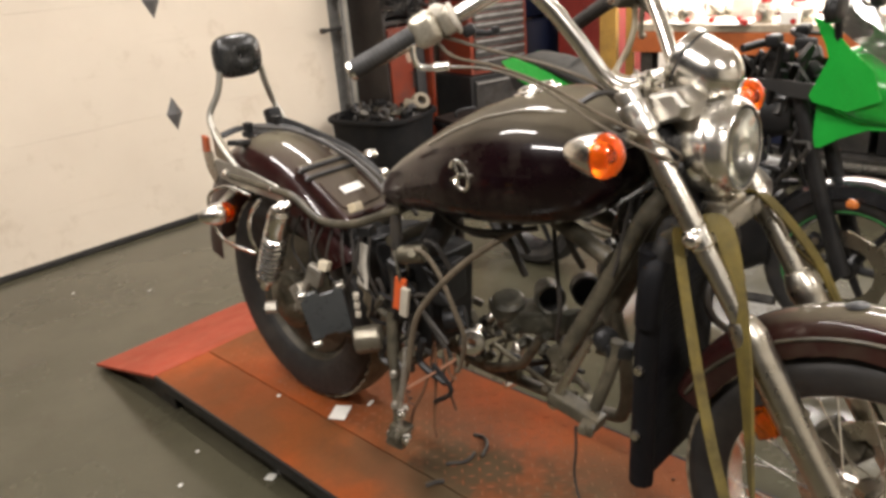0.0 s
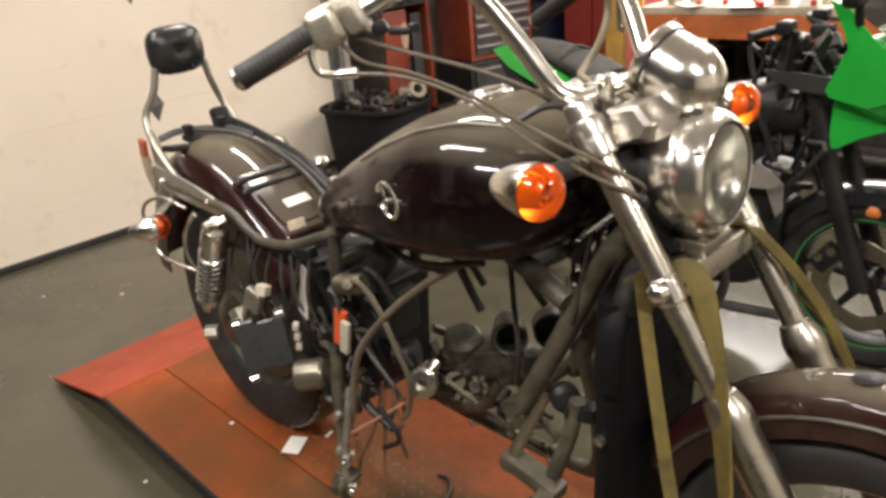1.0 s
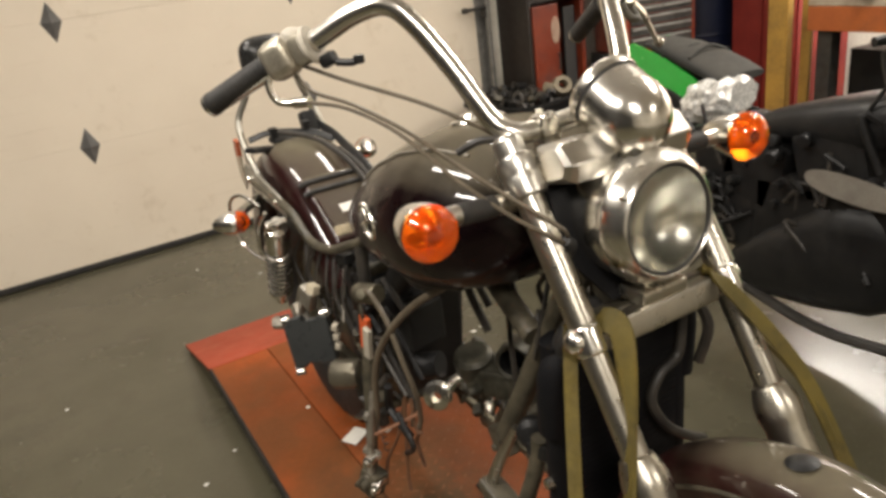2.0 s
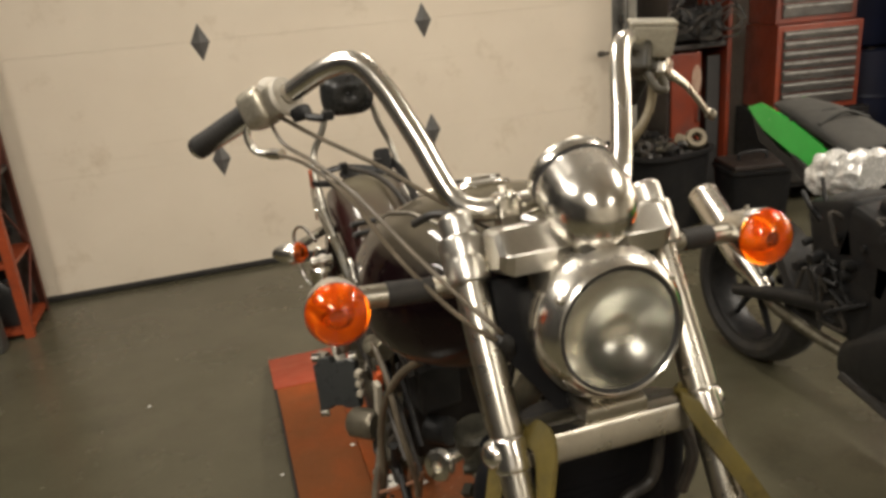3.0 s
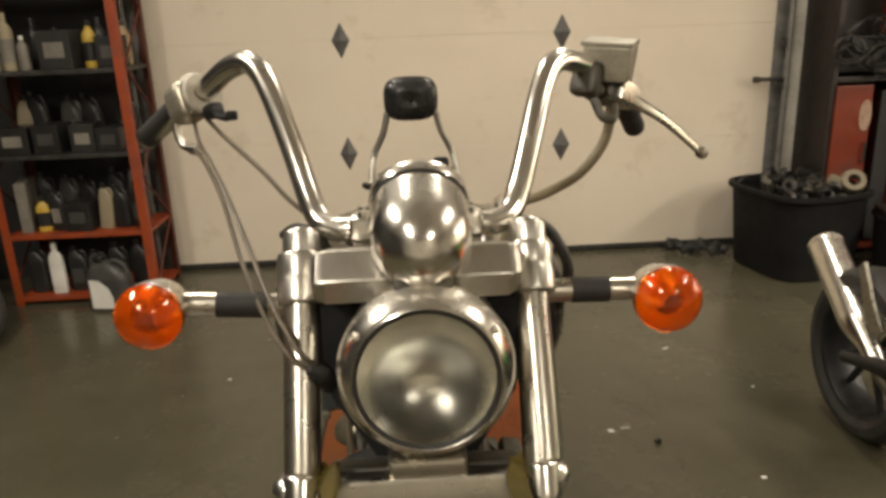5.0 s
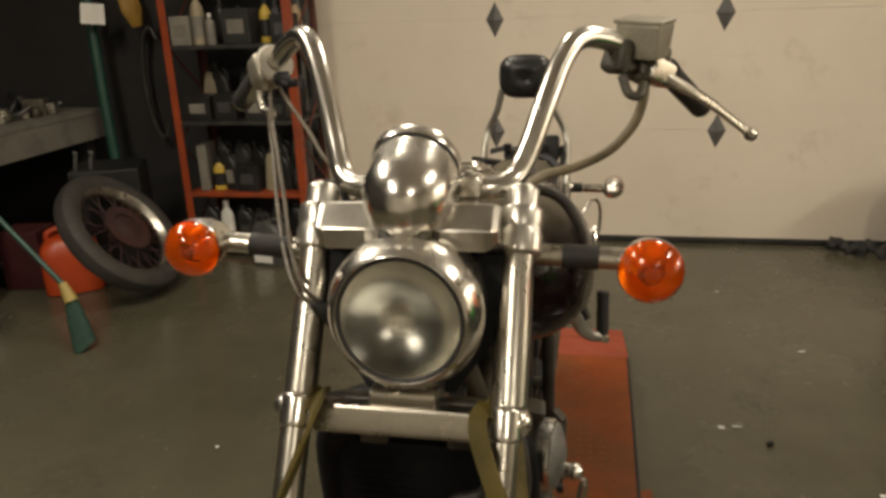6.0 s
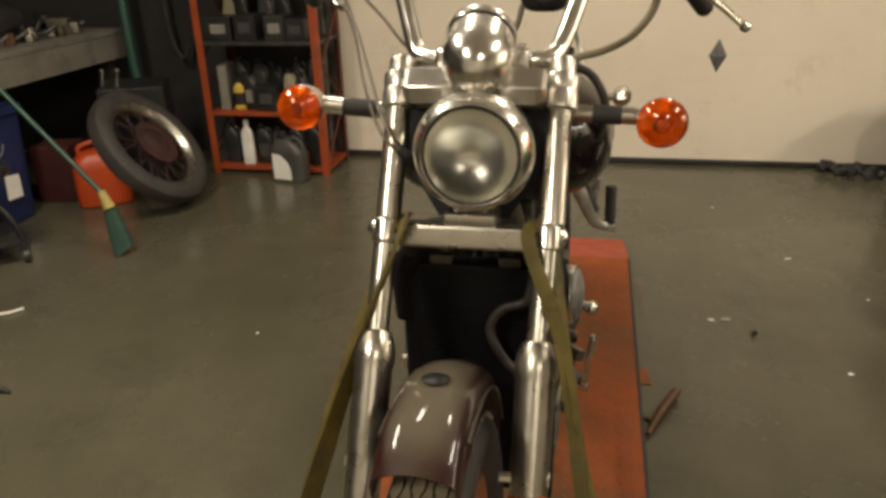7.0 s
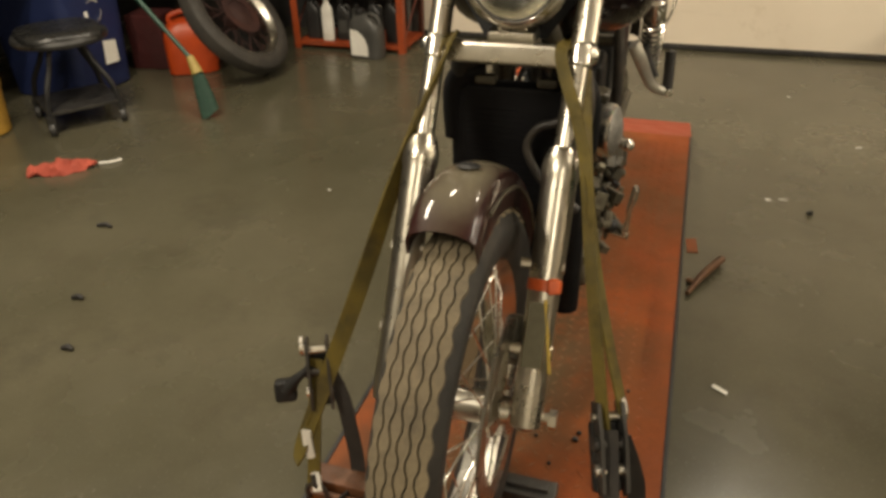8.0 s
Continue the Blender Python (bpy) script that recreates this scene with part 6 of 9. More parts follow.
tube(bm, [(0.060, 0.30, 0.70), (0.092, 0.310, 0.715), (0.112, 0.308, 0.735)], [0.014, 0.012, 0.010], 10, flat=0.5)
part("cover_bracket", bm, FRAME, cover, "grimy bracket")
part("cover_lug", box(B(), (0.116, 0.312, 0.812), (0.030, 0.030, 0.022), turn(20, 15, 10), bevel=0.005), FRAME, cover)
bm = B()
tube(bm, [(0.189, 0.618, 0.482), (0.190, 0.620, 0.470), (0.186, 0.620, 0.445), (0.179, 0.620, 0.415), (0.178, 0.622, 0.385), (0.175, 0.622, 0.360), (0.172, 0.620, 0.333)], [0.005, 0.0095, 0.0105, 0.0070, 0.0065, 0.0085, 0.0070], 12)
lathe(bm, [(0, 0.010), (0.009, 0.009), (0.010, 0.0), (0.010, -0.05), (0, -0.05)], (0.174, 0.622, 0.336), (1, -0.4, 0), 12)
part("brake_pedal", bm, CHROME, bike, "bright brake pedal")
bm = B()
tube(bm, [(0.110, 0.66, 0.392), (0.150, 0.64, 0.360), (0.172, 0.622, 0.340)], [0.012, 0.010, 0.008], 10)
part("pedal_shaft", bm, FRAME, bike, "grimy pedal shaft")
for k in range(52):
    bm = B()
    p = V(random.uniform(0.085, 0.150), random.uniform(0.35, 0.86), random.uniform(0.38, 0.56))
    s = random.uniform(0.014, 0.034)
    if k % 3 == 1:
        tube(bm, [p, p + V(random.uniform(-0.02, 0.012), random.uniform(-0.05, 0.05), random.uniform(-0.04, 0.04)), p + V(-0.01, random.uniform(-0.09, 0.09), random.uniform(-0.06, 0.06))], s * 0.28, 7, 4)
    elif k % 6 == 0:
        lathe(bm, [(0, s * 0.3), (s * 0.6, s * 0.28), (s * 0.7, 0.1 * s), (s * 0.7, -s * 0.2), (s * 0.4, -s * 0.6), (0, -s * 0.6)], p, (random.uniform(-1, 1), random.uniform(-1, 1), random.uniform(-1, 1)), 10)
    else:
        box(bm, p, (s, s * 1.4, s * 0.8), turn(random.uniform(0, 90), random.uniform(0, 90), random.uniform(0, 90)), bevel=s * 0.12)
    part("linkage_piece", bm, (CAST, FRAME, BLACK, FRAME)[k % 4], bike)

# ---- tie-down straps ----
def strap_mesh(pts, w, t=0.0022, steps=8, face=(0, -1, 0.3), twist=0.0, start=0.0):
    bm = B()
    line = rounded(pts, steps)
    rings = []
    for i, p in enumerate(line):
        d = (line[min(i + 1, len(line) - 1)] - line[max(i - 1, 0)]).normalized()
        s = d.cross(Vector(face)).normalized()
        s = Matrix.Rotation(start + twist * i / len(line), 3, d) @ s
        u = s.cross(d)
        rings.append([p + s * a * w / 2 + u * b * t for a, b in ((-1, -1), (0, -1.3), (1, -1), (1, 1), (0, 1.3), (-1, 1))])
    loft(bm, rings)
    return bm


for sx, mid, anchor in ((-1, V(-0.312, -0.232, 0.318), V(-0.298, -0.262, 0.205)), (1, V(0.211, -0.252, 0.523), V(0.285, -0.44, 0.205))):
    strap = thing("tie_down_strap", "olive ratchet tie-down strap from the fork clamp to the lift", "strap", "tie-down straps", anchor)
    c = fork_at(sx * FX, 0.968)
    a0 = c + V(-sx * 0.024, -0.030, 0.004)
    part("webbing", strap_mesh([c + V(-sx * 0.022, 0.012, 0.020), a0, a0.lerp(mid, 0.25) + V(-0.004 if sx < 0 else 0.020, -0.012, 0), a0.lerp(mid, 0.6) + V(0.0 if sx < 0 else 0.008, 0, 0), mid, a0.lerp(mid, 1.10)], 0.030 if sx < 0 else 0.019, face=(0.37, -0.87, 0.73) if sx < 0 else (0, -1, 0.3), twist=3.4 if sx < 0 else 0.5, start=0.85 if sx < 0 else 0.0), STRAP, strap)
    b0 = c + V(sx * 0.004, 0.034, -0.020)
    if sx < 0:
        back = [b0, b0.lerp(mid, 0.4) + V(-0.010, 0.006, 0.0), b0.lerp(mid, 0.75), mid + V(-0.004, 0.004, 0.01)]
    else:
        back = [b0, a0.lerp(mid, 0.3) + V(0.021, -0.004, 0), a0.lerp(mid, 0.55) + V(0.014, 0.007, 0), a0.lerp(mid, 0.8) + V(0.020, 0.006, 0), mid + V(0.032, 0.006, -0.01)]
    part("webbing", strap_mesh([c + V(-sx * 0.022, 0.016, 0.018), c + V(-sx * 0.012, 0.036, -0.004)] + back, 0.017, face=(sx * 0.6, -1, 0.3), twist=-0.4 * sx), STRAP, strap)
    # ratchet
    out = V(0.012, 0.046, 0.112) if sx < 0 else V(0.016, -0.018, -0.046)
    q = mid + out
    d = (V(*anchor) - mid).normalized()
    fr = d.to_track_quat("Z", "Y").to_matrix().to_4x4()
    rat = None
    for s2 in (-1, 1):
        bm = B()
        slab(bm, [(-0.022, -0.055), (0.018, -0.058), (0.026, 0.0), (0.018, 0.075), (-0.008, 0.088), (-0.026, 0.03)], 0.005, Matrix.Translation(q) @ fr @ turn(90, 0, 90) @ Matrix.Translation((0, 0, s2 * 0.018)))
        if rat is None:
            rat = part("ratchet", bm, DARK_STEEL, strap, "dark steel ratchet")
        else:
            part("cheek_plate", bm, DARK_STEEL, rat)
    for k, r_, mt in ((0.045, 0.010, CHROME), (-0.035, 0.007, ALU), (0.005, 0.012, DARK_STEEL)):
        bm = B()
        tube(bm, [q + fr.to_3x3() @ V(-0.024, 0, k), q + fr.to_3x3() @ V(0.024, 0, k)], r_, 12, straight=True)
        part("spindle", bm, mt, rat)
    bm = B()
    lathe(bm, [(0.006, -0.003), (0.019, -0.003), (0.019, 0.003), (0.006, 0.003)], q + fr.to_3x3() @ V(0.024 * sx, 0, -0.045), fr.to_3x3() @ V(1, 0, 0), 14, closed=True)
    part("gear_wheel", bm, CHROME, rat, "bright gear wheel")
    bm = B()
    box(bm, q + fr.to_3x3() @ V(0, -0.028, 0.03), (0.046, 0.020, 0.11), fr, bevel=0.007)
    if sx < 0:
        tube(bm, [q + V(-0.010, -0.020, 0.010), q + V(-0.032, -0.030, -0.012), q + V(-0.048, -0.034, -0.032)], [0.006, 0.010, 0.017], 10, 4)
        box(bm, q + V(-0.052, -0.034, -0.036), (0.040, 0.030, 0.042), fr, bevel=0.008)
    part("handle", bm, BLACK, rat, "black ratchet handle")
    part("tail_webbing", strap_mesh([q + V(0, 0, 0.02), q.lerp(anchor, 0.4) + V(0, -0.006, 0), anchor], 0.025, face=(0, -1, 0.3)), STRAP if sx < 0 else STRAP_DARK, strap)
    part("loose_tail", strap_mesh([q + V(0.018, 0.0, 0.010), q + V(0.040, 0.0, -0.05), q + V(0.052, -0.004, -0.110), V(q.x + 0.062, q.y - 0.01, LZ + 0.012), V(q.x + 0.055, q.y - 0.08, LZ + 0.006)], 0.028, face=(0.2, -1, 0.2)), STRAP_DARK, strap, "dark loose strap end")
    bm = B()
    tube(bm, [anchor + V(0, 0, 0.03), anchor + V(0.006, -0.006, 0.012), anchor + V(0.010, 0, 0.0), anchor + V(0, 0.008, -0.006), anchor + V(-0.010, 0, 0.004)], 0.0045, 8)
    part("hook", bm, DARK_STEEL, strap, "coated hook")
    if sx < 0:
        part("end_loop", strap_mesh([mid + V(0.0, -0.006, 0.004), mid + V(0.004, -0.012, -0.03), mid + V(0.012, -0.016, -0.07), anchor + V(0.012, -0.008, 0.0)], 0.018), WHITE, strap, "dirty white webbing loop")

# ---- small things on the lift and floor ----
def flake(name, x, y, z, w, l, rz, mat, label, category, bend=0.0, group=""):
    bm = B()
    k = (random.uniform(0.75, 1), random.uniform(0.8, 1.0), random.uniform(0.7, 1.0), random.uniform(0.8, 1))
    m = Matrix.Translation((x, y, z)) @ turn(0, 0, rz)
    lo = [(-w / 2 * k[0], -l / 2), (w / 2, -l / 2 * k[1]), (w / 2 * k[2], l / 2), (-w / 2, l / 2 * k[3])]
    slab(bm, lo, 0.0012, m)
    for v in bm.verts:
        v.co.z += bend * (abs((m.inverted() @ v.co).x) / max(w, 0.001))
    return solid(name, bm, mat, label, category, group=group)


flake("paper_scrap", -0.080, 1.108, LZ + 0.002, 0.072, 0.055, 28, PAPER, "small white paper scrap lying on the lift deck", "paper", 0.006)
flake("paper_scrap", 0.010, 1.075, LZ + 0.002, 0.030, 0.010, 20, PAPER, "thin white paper sliver lying on the lift deck", "paper")
flake("paper_scrap", -0.135, 1.345, LZ - 0.001, 0.012, 0.012, 10, PAPER, "tiny white crumb lying on the lift deck", "paper")
for pts, r in (([(-0.06, 0.695, LZ + 0.005), (-0.02, 0.66, LZ + 0.006), (0.02, 0.665, LZ + 0.005)], 0.005), ([(0.02, 0.64, LZ + 0.005), (0.06, 0.655, LZ + 0.012), (0.085, 0.69, LZ + 0.006), (0.08, 0.72, LZ + 0.005)], 0.005), ([(-0.15, 0.68, LZ + 0.001), (-0.125, 0.665, LZ + 0.004), (-0.11, 0.655, LZ + 0.001)], 0.006)):
    solid("hose_offcut", tube(B(), pts, r, 8), HOSE, "short black hose offcut lying on the lift deck", "hose", group="hose offcuts")
FLOOR_BITS = [(1.035, 2.269, 0.03, 0.008, 20), (0.637, 1.647, 0.022, 0.018, 0), (0.690, 1.660, 0.034, 0.006, 5), (1.031, 1.334, 0.016, 0.012, 0), (0.461, 0.480, 0.045, 0.014, -35), (-0.276, 1.229, 0.034, 0.030, 20), (-0.352, 1.527, 0.012, 0.010, 0),
              (-0.47, 1.417, 0.016, 0.012, 40), (-0.086, 3.203, 0.014, 0.012, 0), (0.159, 2.896, 0.02, 0.012, 0), (-1.02, 1.301, 0.012, 0.010, 0), (0.80, 2.9, 0.014, 0.01, 10), (1.25, 1.9, 0.012, 0.01, 50), (-0.8, 2.2, 0.014, 0.01, 30)]
for x, y, w, l, rz in FLOOR_BITS:
    flake("floor_crumb", x, y, 0.0015, w, l, rz, PAPER, "tiny pale crumb of rubbish lying on the concrete floor", "litter", 0.003, "floor crumbs")
for x, y, s in ((-1.697, 0.795, 0.03), (-1.454, 0.372, 0.020), (-1.30, 0.15, 0.018), (0.773, 1.555, 0.010)):
    bm = B()
    tube(bm, [(x - s, y, 0.008), (x, y + s * 0.4, 0.011), (x + s, y + s * 0.2, 0.008)], [0.006, 0.010, 0.005], 7, 3)
    solid("rubber_bit", bm, RUBBER, "small dark rubber bit lying on the floor", "litter", group="rubber bits")
bm = B()
tube(bm, [(0.366, 0.90, 0.012), (0.41, 1.01, 0.019), (0.462, 1.12, 0.018)], [0.009, 0.017, 0.019], 8, 4, flat=0.7)
tube(bm, [(0.362, 0.985, 0.008), (0.385, 0.975, 0.010)], 0.008, 6, straight=True)
solid("wood_stick", bm, STICK, "short brown stick lying beside the lift", "stick")
flake("red_scrap", 0.372, 1.222, 0.002, 0.035, 0.10, 5, TREAD_WORN, "faded red paint scrap lying beside the lift", "litter")
bm = B()
pts = [(-2.33, 1.10, 0.016), (-2.25, 1.15, 0.020), (-2.18, 1.20, 0.018), (-2.12, 1.27, 0.016)]
tube(bm, pts, [0.026, 0.046, 0.040, 0.016], 14, 9, flat=0.42)
bmesh.ops.subdivide_edges(bm, edges=bm.edges[:], cuts=1, use_grid_fill=True)
for v in bm.verts:
    k = noise.noise(v.co * 26) + 0.5 * noise.noise(v.co * 60)
    v.co += V(noise.noise(v.co * 30), noise.noise(v.co * 30 + V(5, 0, 0)), 0) * 0.018 + V(0, 0, 0.022 * k)
    v.co.z = max(v.co.z, 0.001)
solid("shop_rag", bm, RAG, "crumpled faded red rag lying on the floor", "rag")
bm = B()
tube(bm, [(-2.12, 1.285, 0.006), (-2.08, 1.30, 0.008), (-2.05, 1.345, 0.006)], 0.006, 7)
solid("paper_twist", bm, PAPER, "thin twist of white paper lying beside the rag", "paper")

# ---- the green sport motorcycle ----
GX = 1.47
gb = thing("sport_motorcycle", "black and bright green sport motorcycle, partly stripped, on the floor", "motorcycle", base=(GX, 0.85, 0))
GF, GRW = V(GX, 0.20, 0.292), V(GX, 1.55, 0.292)
GREEN_LINE = surface("green_rim_line", (0.05, 0.20, 0.06), (0.06, 0.24, 0.07), (0.3, 0.5))


def cast_wheel(c, half, label):
    w = part("wheel", lathe(B(), [(0, -0.05), (0.03, -0.05), (0.036, -0.03), (0.036, 0.03), (0.03, 0.05), (0, 0.05)], c, (1, 0, 0), 20), BLACK, gb, label)
    r = 0.290
    part("tyre", lathe(B(), [(0.212, -half * 0.8), (0.235, -half), (0.262, -half * 0.95), (0.282, -half * 0.6), (r, 0), (0.282, half * 0.6), (0.262, half * 0.95), (0.235, half), (0.212, half * 0.8)], c, (1, 0, 0), 56, closed=True), RUBBER, w)
    part("rim", lathe(B(), [(0.215, -half * 0.82), (0.202, -half * 0.75), (0.192, -half * 0.3), (0.192, half * 0.3), (0.202, half * 0.75), (0.215, half * 0.82), (0.21, 0)], c, (1, 0, 0), 48, closed=True), BLACK, w)
    if c is GF:
        part("rim_line", lathe(B(), [(0.208, -half * 0.84), (0.214, -half * 0.84), (0.214, -half * 0.81), (0.208, -half * 0.81)], c, (1, 0, 0), 48, closed=True), GREEN_LINE, w, "thin green rim line")
    for k in range(6):
        a = 2 * math.pi * k / 6 + 0.3
        bm = B()
        tube(bm, [c + V(0, 0.03 * math.sin(a), 0.03 * math.cos(a)), c + V(0, 0.198 * math.sin(a + 0.12), 0.198 * math.cos(a + 0.12))], [0.016, 0.010], 8, straight=True)
        part("spoke", bm, BLACK, w)
    return w


fwg = cast_wheel(GF, 0.055, "black cast front wheel")
cast_wheel(GRW, 0.075, "black cast rear wheel")
bm = B()
rows = []
for k in range(48):
    a = 2 * math.pi * k / 48
    ro = 0.145 + 0.006 * math.cos(8 * a)
    rows.append([GF + V(-0.066 + dx, r_ * math.sin(a), r_ * math.cos(a)) for dx, r_ in ((0, 0.095), (0, ro), (0.005, ro), (0.005, 0.095))])
rows.append(rows[0])
loft(bm, rows, caps=False)
bmesh.ops.remove_doubles(bm, verts=bm.verts, dist=1e-5)
part("wave_disc", bm, ALU, fwg, "wavy steel brake disc")
for sx in (-1, 1):
    bm = B()
    tube(bm, [GF + V(sx * 0.085, 0, 0), (GX + sx * 0.088, 0.30, 0.58), (GX + sx * 0.09, 0.40, 0.92)], [0.030, 0.027, 0.024], 14, straight=True)
    part("fork_leg", bm, BLACK, gb, "black fork leg")
bm = B()
box(bm, GF + V(-0.085, 0.105, 0.085), (0.05, 0.06, 0.09), turn(35, 0, 0), bevel=0.012)
cal = part("brake_caliper", bm, BLACK, gb, "black front caliper")
for dy, dz in ((0.085, 0.115), (0.12, 0.09), (0.14, 0.05)):
    part("caliper_piston", lathe(B(), [(0, 0.008), (0.012, 0.006), (0.014, 0)], GF + V(-0.112, dy, dz), (-1, 0, 0), 14), ALU, cal, "bright piston cap")
bm = B()
rings = []
for deg in np.linspace(-58, 62, 22):
    a = radians(deg)
    rings.append([GF + V(x, (0.318 - d_) * math.sin(a), (0.318 - d_) * math.cos(a)) for x, d_ in ((-0.072, 0.055), (-0.062, 0.015), (-0.03, 0.0), (0.03, 0.0), (0.062, 0.015), (0.072, 0.055))])
loft(bm, rings, caps=False, closed=False)
bmesh.ops.recalc_face_normals(bm, faces=bm.faces)
bmesh.ops.solidify(bm, geom=bm.faces[:], thickness=0.003)
part("front_mudguard", bm, surface("gloss_black", (0.012, 0.012, 0.013), (0.016, 0.016, 0.017), (0.12, 0.22), coat=0.6, bump=0.0), gb, "gloss black mudguard")
# nose cowl, green, with a lower lip
bm = B()
rings = []
for y, hw, lo, hi in ((0.300, 0.155, 0.86, 1.02), (0.265, 0.165, 0.83, 1.03), (0.20, 0.160, 0.80, 1.02), (0.10, 0.132, 0.79, 0.97), (-0.02, 0.085, 0.80, 0.92), (-0.09, 0.03, 0.82, 0.88)):
    mid = (lo + hi) / 2
    rings.append([V(GX + x, y, mid + z) for x, z in oval(hw, (hi - lo) / 2, 24, 2.8)])
loft(bm, rings)
cowl = part("nose_cowl", bm, GREEN, gb, "bright green nose cowl", sharp=45)
for sx in (-1, 1):
    side = Matrix(((0, 0, 1, GX + sx * 0.166 - 0.003), (1, 0, 0, 0), (0, 1, 0, 0), (0, 0, 0, 1)))
    bm = B()
    slab(bm, [(0.348, 1.144), (0.300, 1.060), (0.287, 1.019), (0.337, 0.905), (0.325, 0.885), (0.22, 0.86), (0.13, 0.90), (0.16, 0.99), (0.235, 1.050), (0.30, 1.125)], 0.007, side)
    bmesh.ops.bevel(bm, geom=bm.edges[:], offset=0.002, segments=1, affect="EDGES")
    part("upper_side_cowl", bm, GREEN, cowl, "green upper side panel")
    bm = B()
    slab(bm, [(0.335, 0.895), (0.333, 0.726), (0.305, 0.728), (0.25, 0.765), (0.174, 0.800), (0.10, 0.80), (0.12, 0.86), (0.22, 0.855)], 0.010, side @ turn(-5 * sx, 0, 0))
    bmesh.ops.bevel(bm, geom=bm.edges[:], offset=0.002, segments=1, affect="EDGES")
    part("lower_cowl", bm, GREEN, cowl, "green lower cowl flap")
bm = B()
rings = []
for y, hw, z in ((0.02, 0.07, 0.955), (0.12, 0.11, 1.03), (0.24, 0.13, 1.12), (0.34, 0.13, 1.20)):
    rings.append([V(GX - hw, y, z - 0.05), V(GX - hw * 0.6, y - 0.02, z), V(GX + hw * 0.6, y - 0.02, z), V(GX + hw, y, z - 0.05)])
loft(bm, rings, caps=False, closed=False)
bmesh.ops.solidify(bm, geom=bm.faces[:], thickness=0.003)
part("windscreen", bm, glassy("smoked_screen", (0.25, 0.24, 0.22), 0.05, 0.8), cowl, "smoked windscreen")
for sx in (-1, 1):
    bm = B()
    rings = [[V(GX + sx * 0.215 + x, 0.245 + k * 0.02, 1.17 + z) for x, z in oval(0.062 * s, 0.042 * s, 16, 2.6)] for k, s in ((0, 0.5), (0.4, 0.85), (1.2, 1.0), (2.0, 0.95))]
    loft(bm, rings)
    tube(bm, [(GX + sx * 0.19, 0.27, 1.15), (GX + sx * 0.16, 0.27, 1.08), (GX + sx * 0.15, 0.26, 1.04)], 0.012, 8)
    part("mirror", bm, BLACK, gb, "black mirror")
    bm = B()
    lathe(bm, [(0, 0.02), (0.010, 0.017), (0.016, 0.006), (0.016, -0.012), (0.008, -0.02), (0, -0.02)], (GX + sx * 0.115, 0.185, 0.555), (sx * 0.5, -1, 0), 14)
    part("small_turn_signal", bm, surface("amber_plain", (0.55, 0.16, 0.03), (0.48, 0.14, 0.025), (0.2, 0.3)), gb, "small amber marker")
    # clip-on bar and grip
    bm = B()
    tube(bm, [(GX + sx * 0.09, 0.42, 1.02), (GX + sx * 0.115, 0.49, 1.055), (GX + sx * 0.215, 0.535, 1.05)], 0.013, 10, 4)
    box(bm, (GX + sx * 0.10, 0.45, 1.02), (0.05, 0.07, 0.05), bevel=0.012)
    box(bm, (GX + sx * 0.13, 0.47, 1.065), (0.06, 0.045, 0.04), bevel=0.010)
    part("clip_on_bar", bm, BLACK, gb, "black clip-on bar")
    bm = B()
    tube(bm, [(GX + sx * 0.12, 0.50, 1.060), (GX + sx * 0.145, 0.425, 1.052), (GX + sx * 0.20, 0.40, 1.045)], 0.007, 8)
    part("control_lever", bm, DARK_STEEL, gb)
    # grey wing panel by the tank
    bm = B()
    slab(bm, [(0.31, 0.885), (0.33, 0.935), (0.42, 0.945), (0.52, 0.948), (0.50, 0.925), (0.42, 0.895)], 0.008, Matrix(((0, 0, 1, GX + sx * 0.145 - 0.004), (1, 0, 0, 0), (0, 1, 0, 0), (0, 0, 0, 1))))
    part("wing_panel", bm, GREY_PANEL, gb, "grey wing panel")
# tank, frame, engine mass, belly
bm = B()
rings = []
for y, hw, lo, hi in ((0.42, 0.07, 0.74, 0.88), (0.50, 0.11, 0.72, 0.90), (0.62, 0.12, 0.70, 0.88), (0.78, 0.11, 0.70, 0.84), (0.92, 0.09, 0.70, 0.80), (1.0, 0.06, 0.71, 0.77)):
    rings.append([V(GX + x, y, (lo + hi) / 2 + z) for x, z in oval(hw, (hi - lo) / 2, 20, 2.6)])
loft(bm, rings)
part("tank_base", bm, BLACK, gb, "black tank base", sharp=50)
for y, z, s in ((0.60, 0.50, 0.27), (0.82, 0.46, 0.30), (0.98, 0.60, 0.24), (1.12, 0.64, 0.20), (1.05, 0.42, 0.22), (0.70, 0.66, 0.24)):
    bm = B()
    box(bm, (GX, y, z), (0.22, s, s), turn(random.uniform(-20, 20), 0, 0), bevel=0.03)
    part("engine_casing", bm, BLACK, gb, "black engine casing")
for k in range(44):
    p = V(GX - random.uniform(0.11, 0.15), random.uniform(0.52, 1.25), random.uniform(0.36, 0.76))
    s = random.uniform(0.012, 0.034)
    bm = B()
    if k % 2:
        lathe(bm, [(0, s * 0.5), (s * 0.6, s * 0.4), (s * 0.7, 0), (s * 0.7, -s)], p, (-1, random.uniform(-0.3, 0.3), random.uniform(-0.3, 0.3)), 10)
    else:
        tube(bm, [p, p + V(random.uniform(-0.02, 0.02), random.uniform(-0.08, 0.08), random.uniform(-0.10, 0.10)), p + V(0.03, random.uniform(-0.1, 0.1), random.uniform(-0.14, 0.1))], 0.007, 7, 4)
    part("engine_fitting", bm, (BLACK, BLACK, HOSE, BLACK)[k % 4], gb)
bm = B()
rings = []
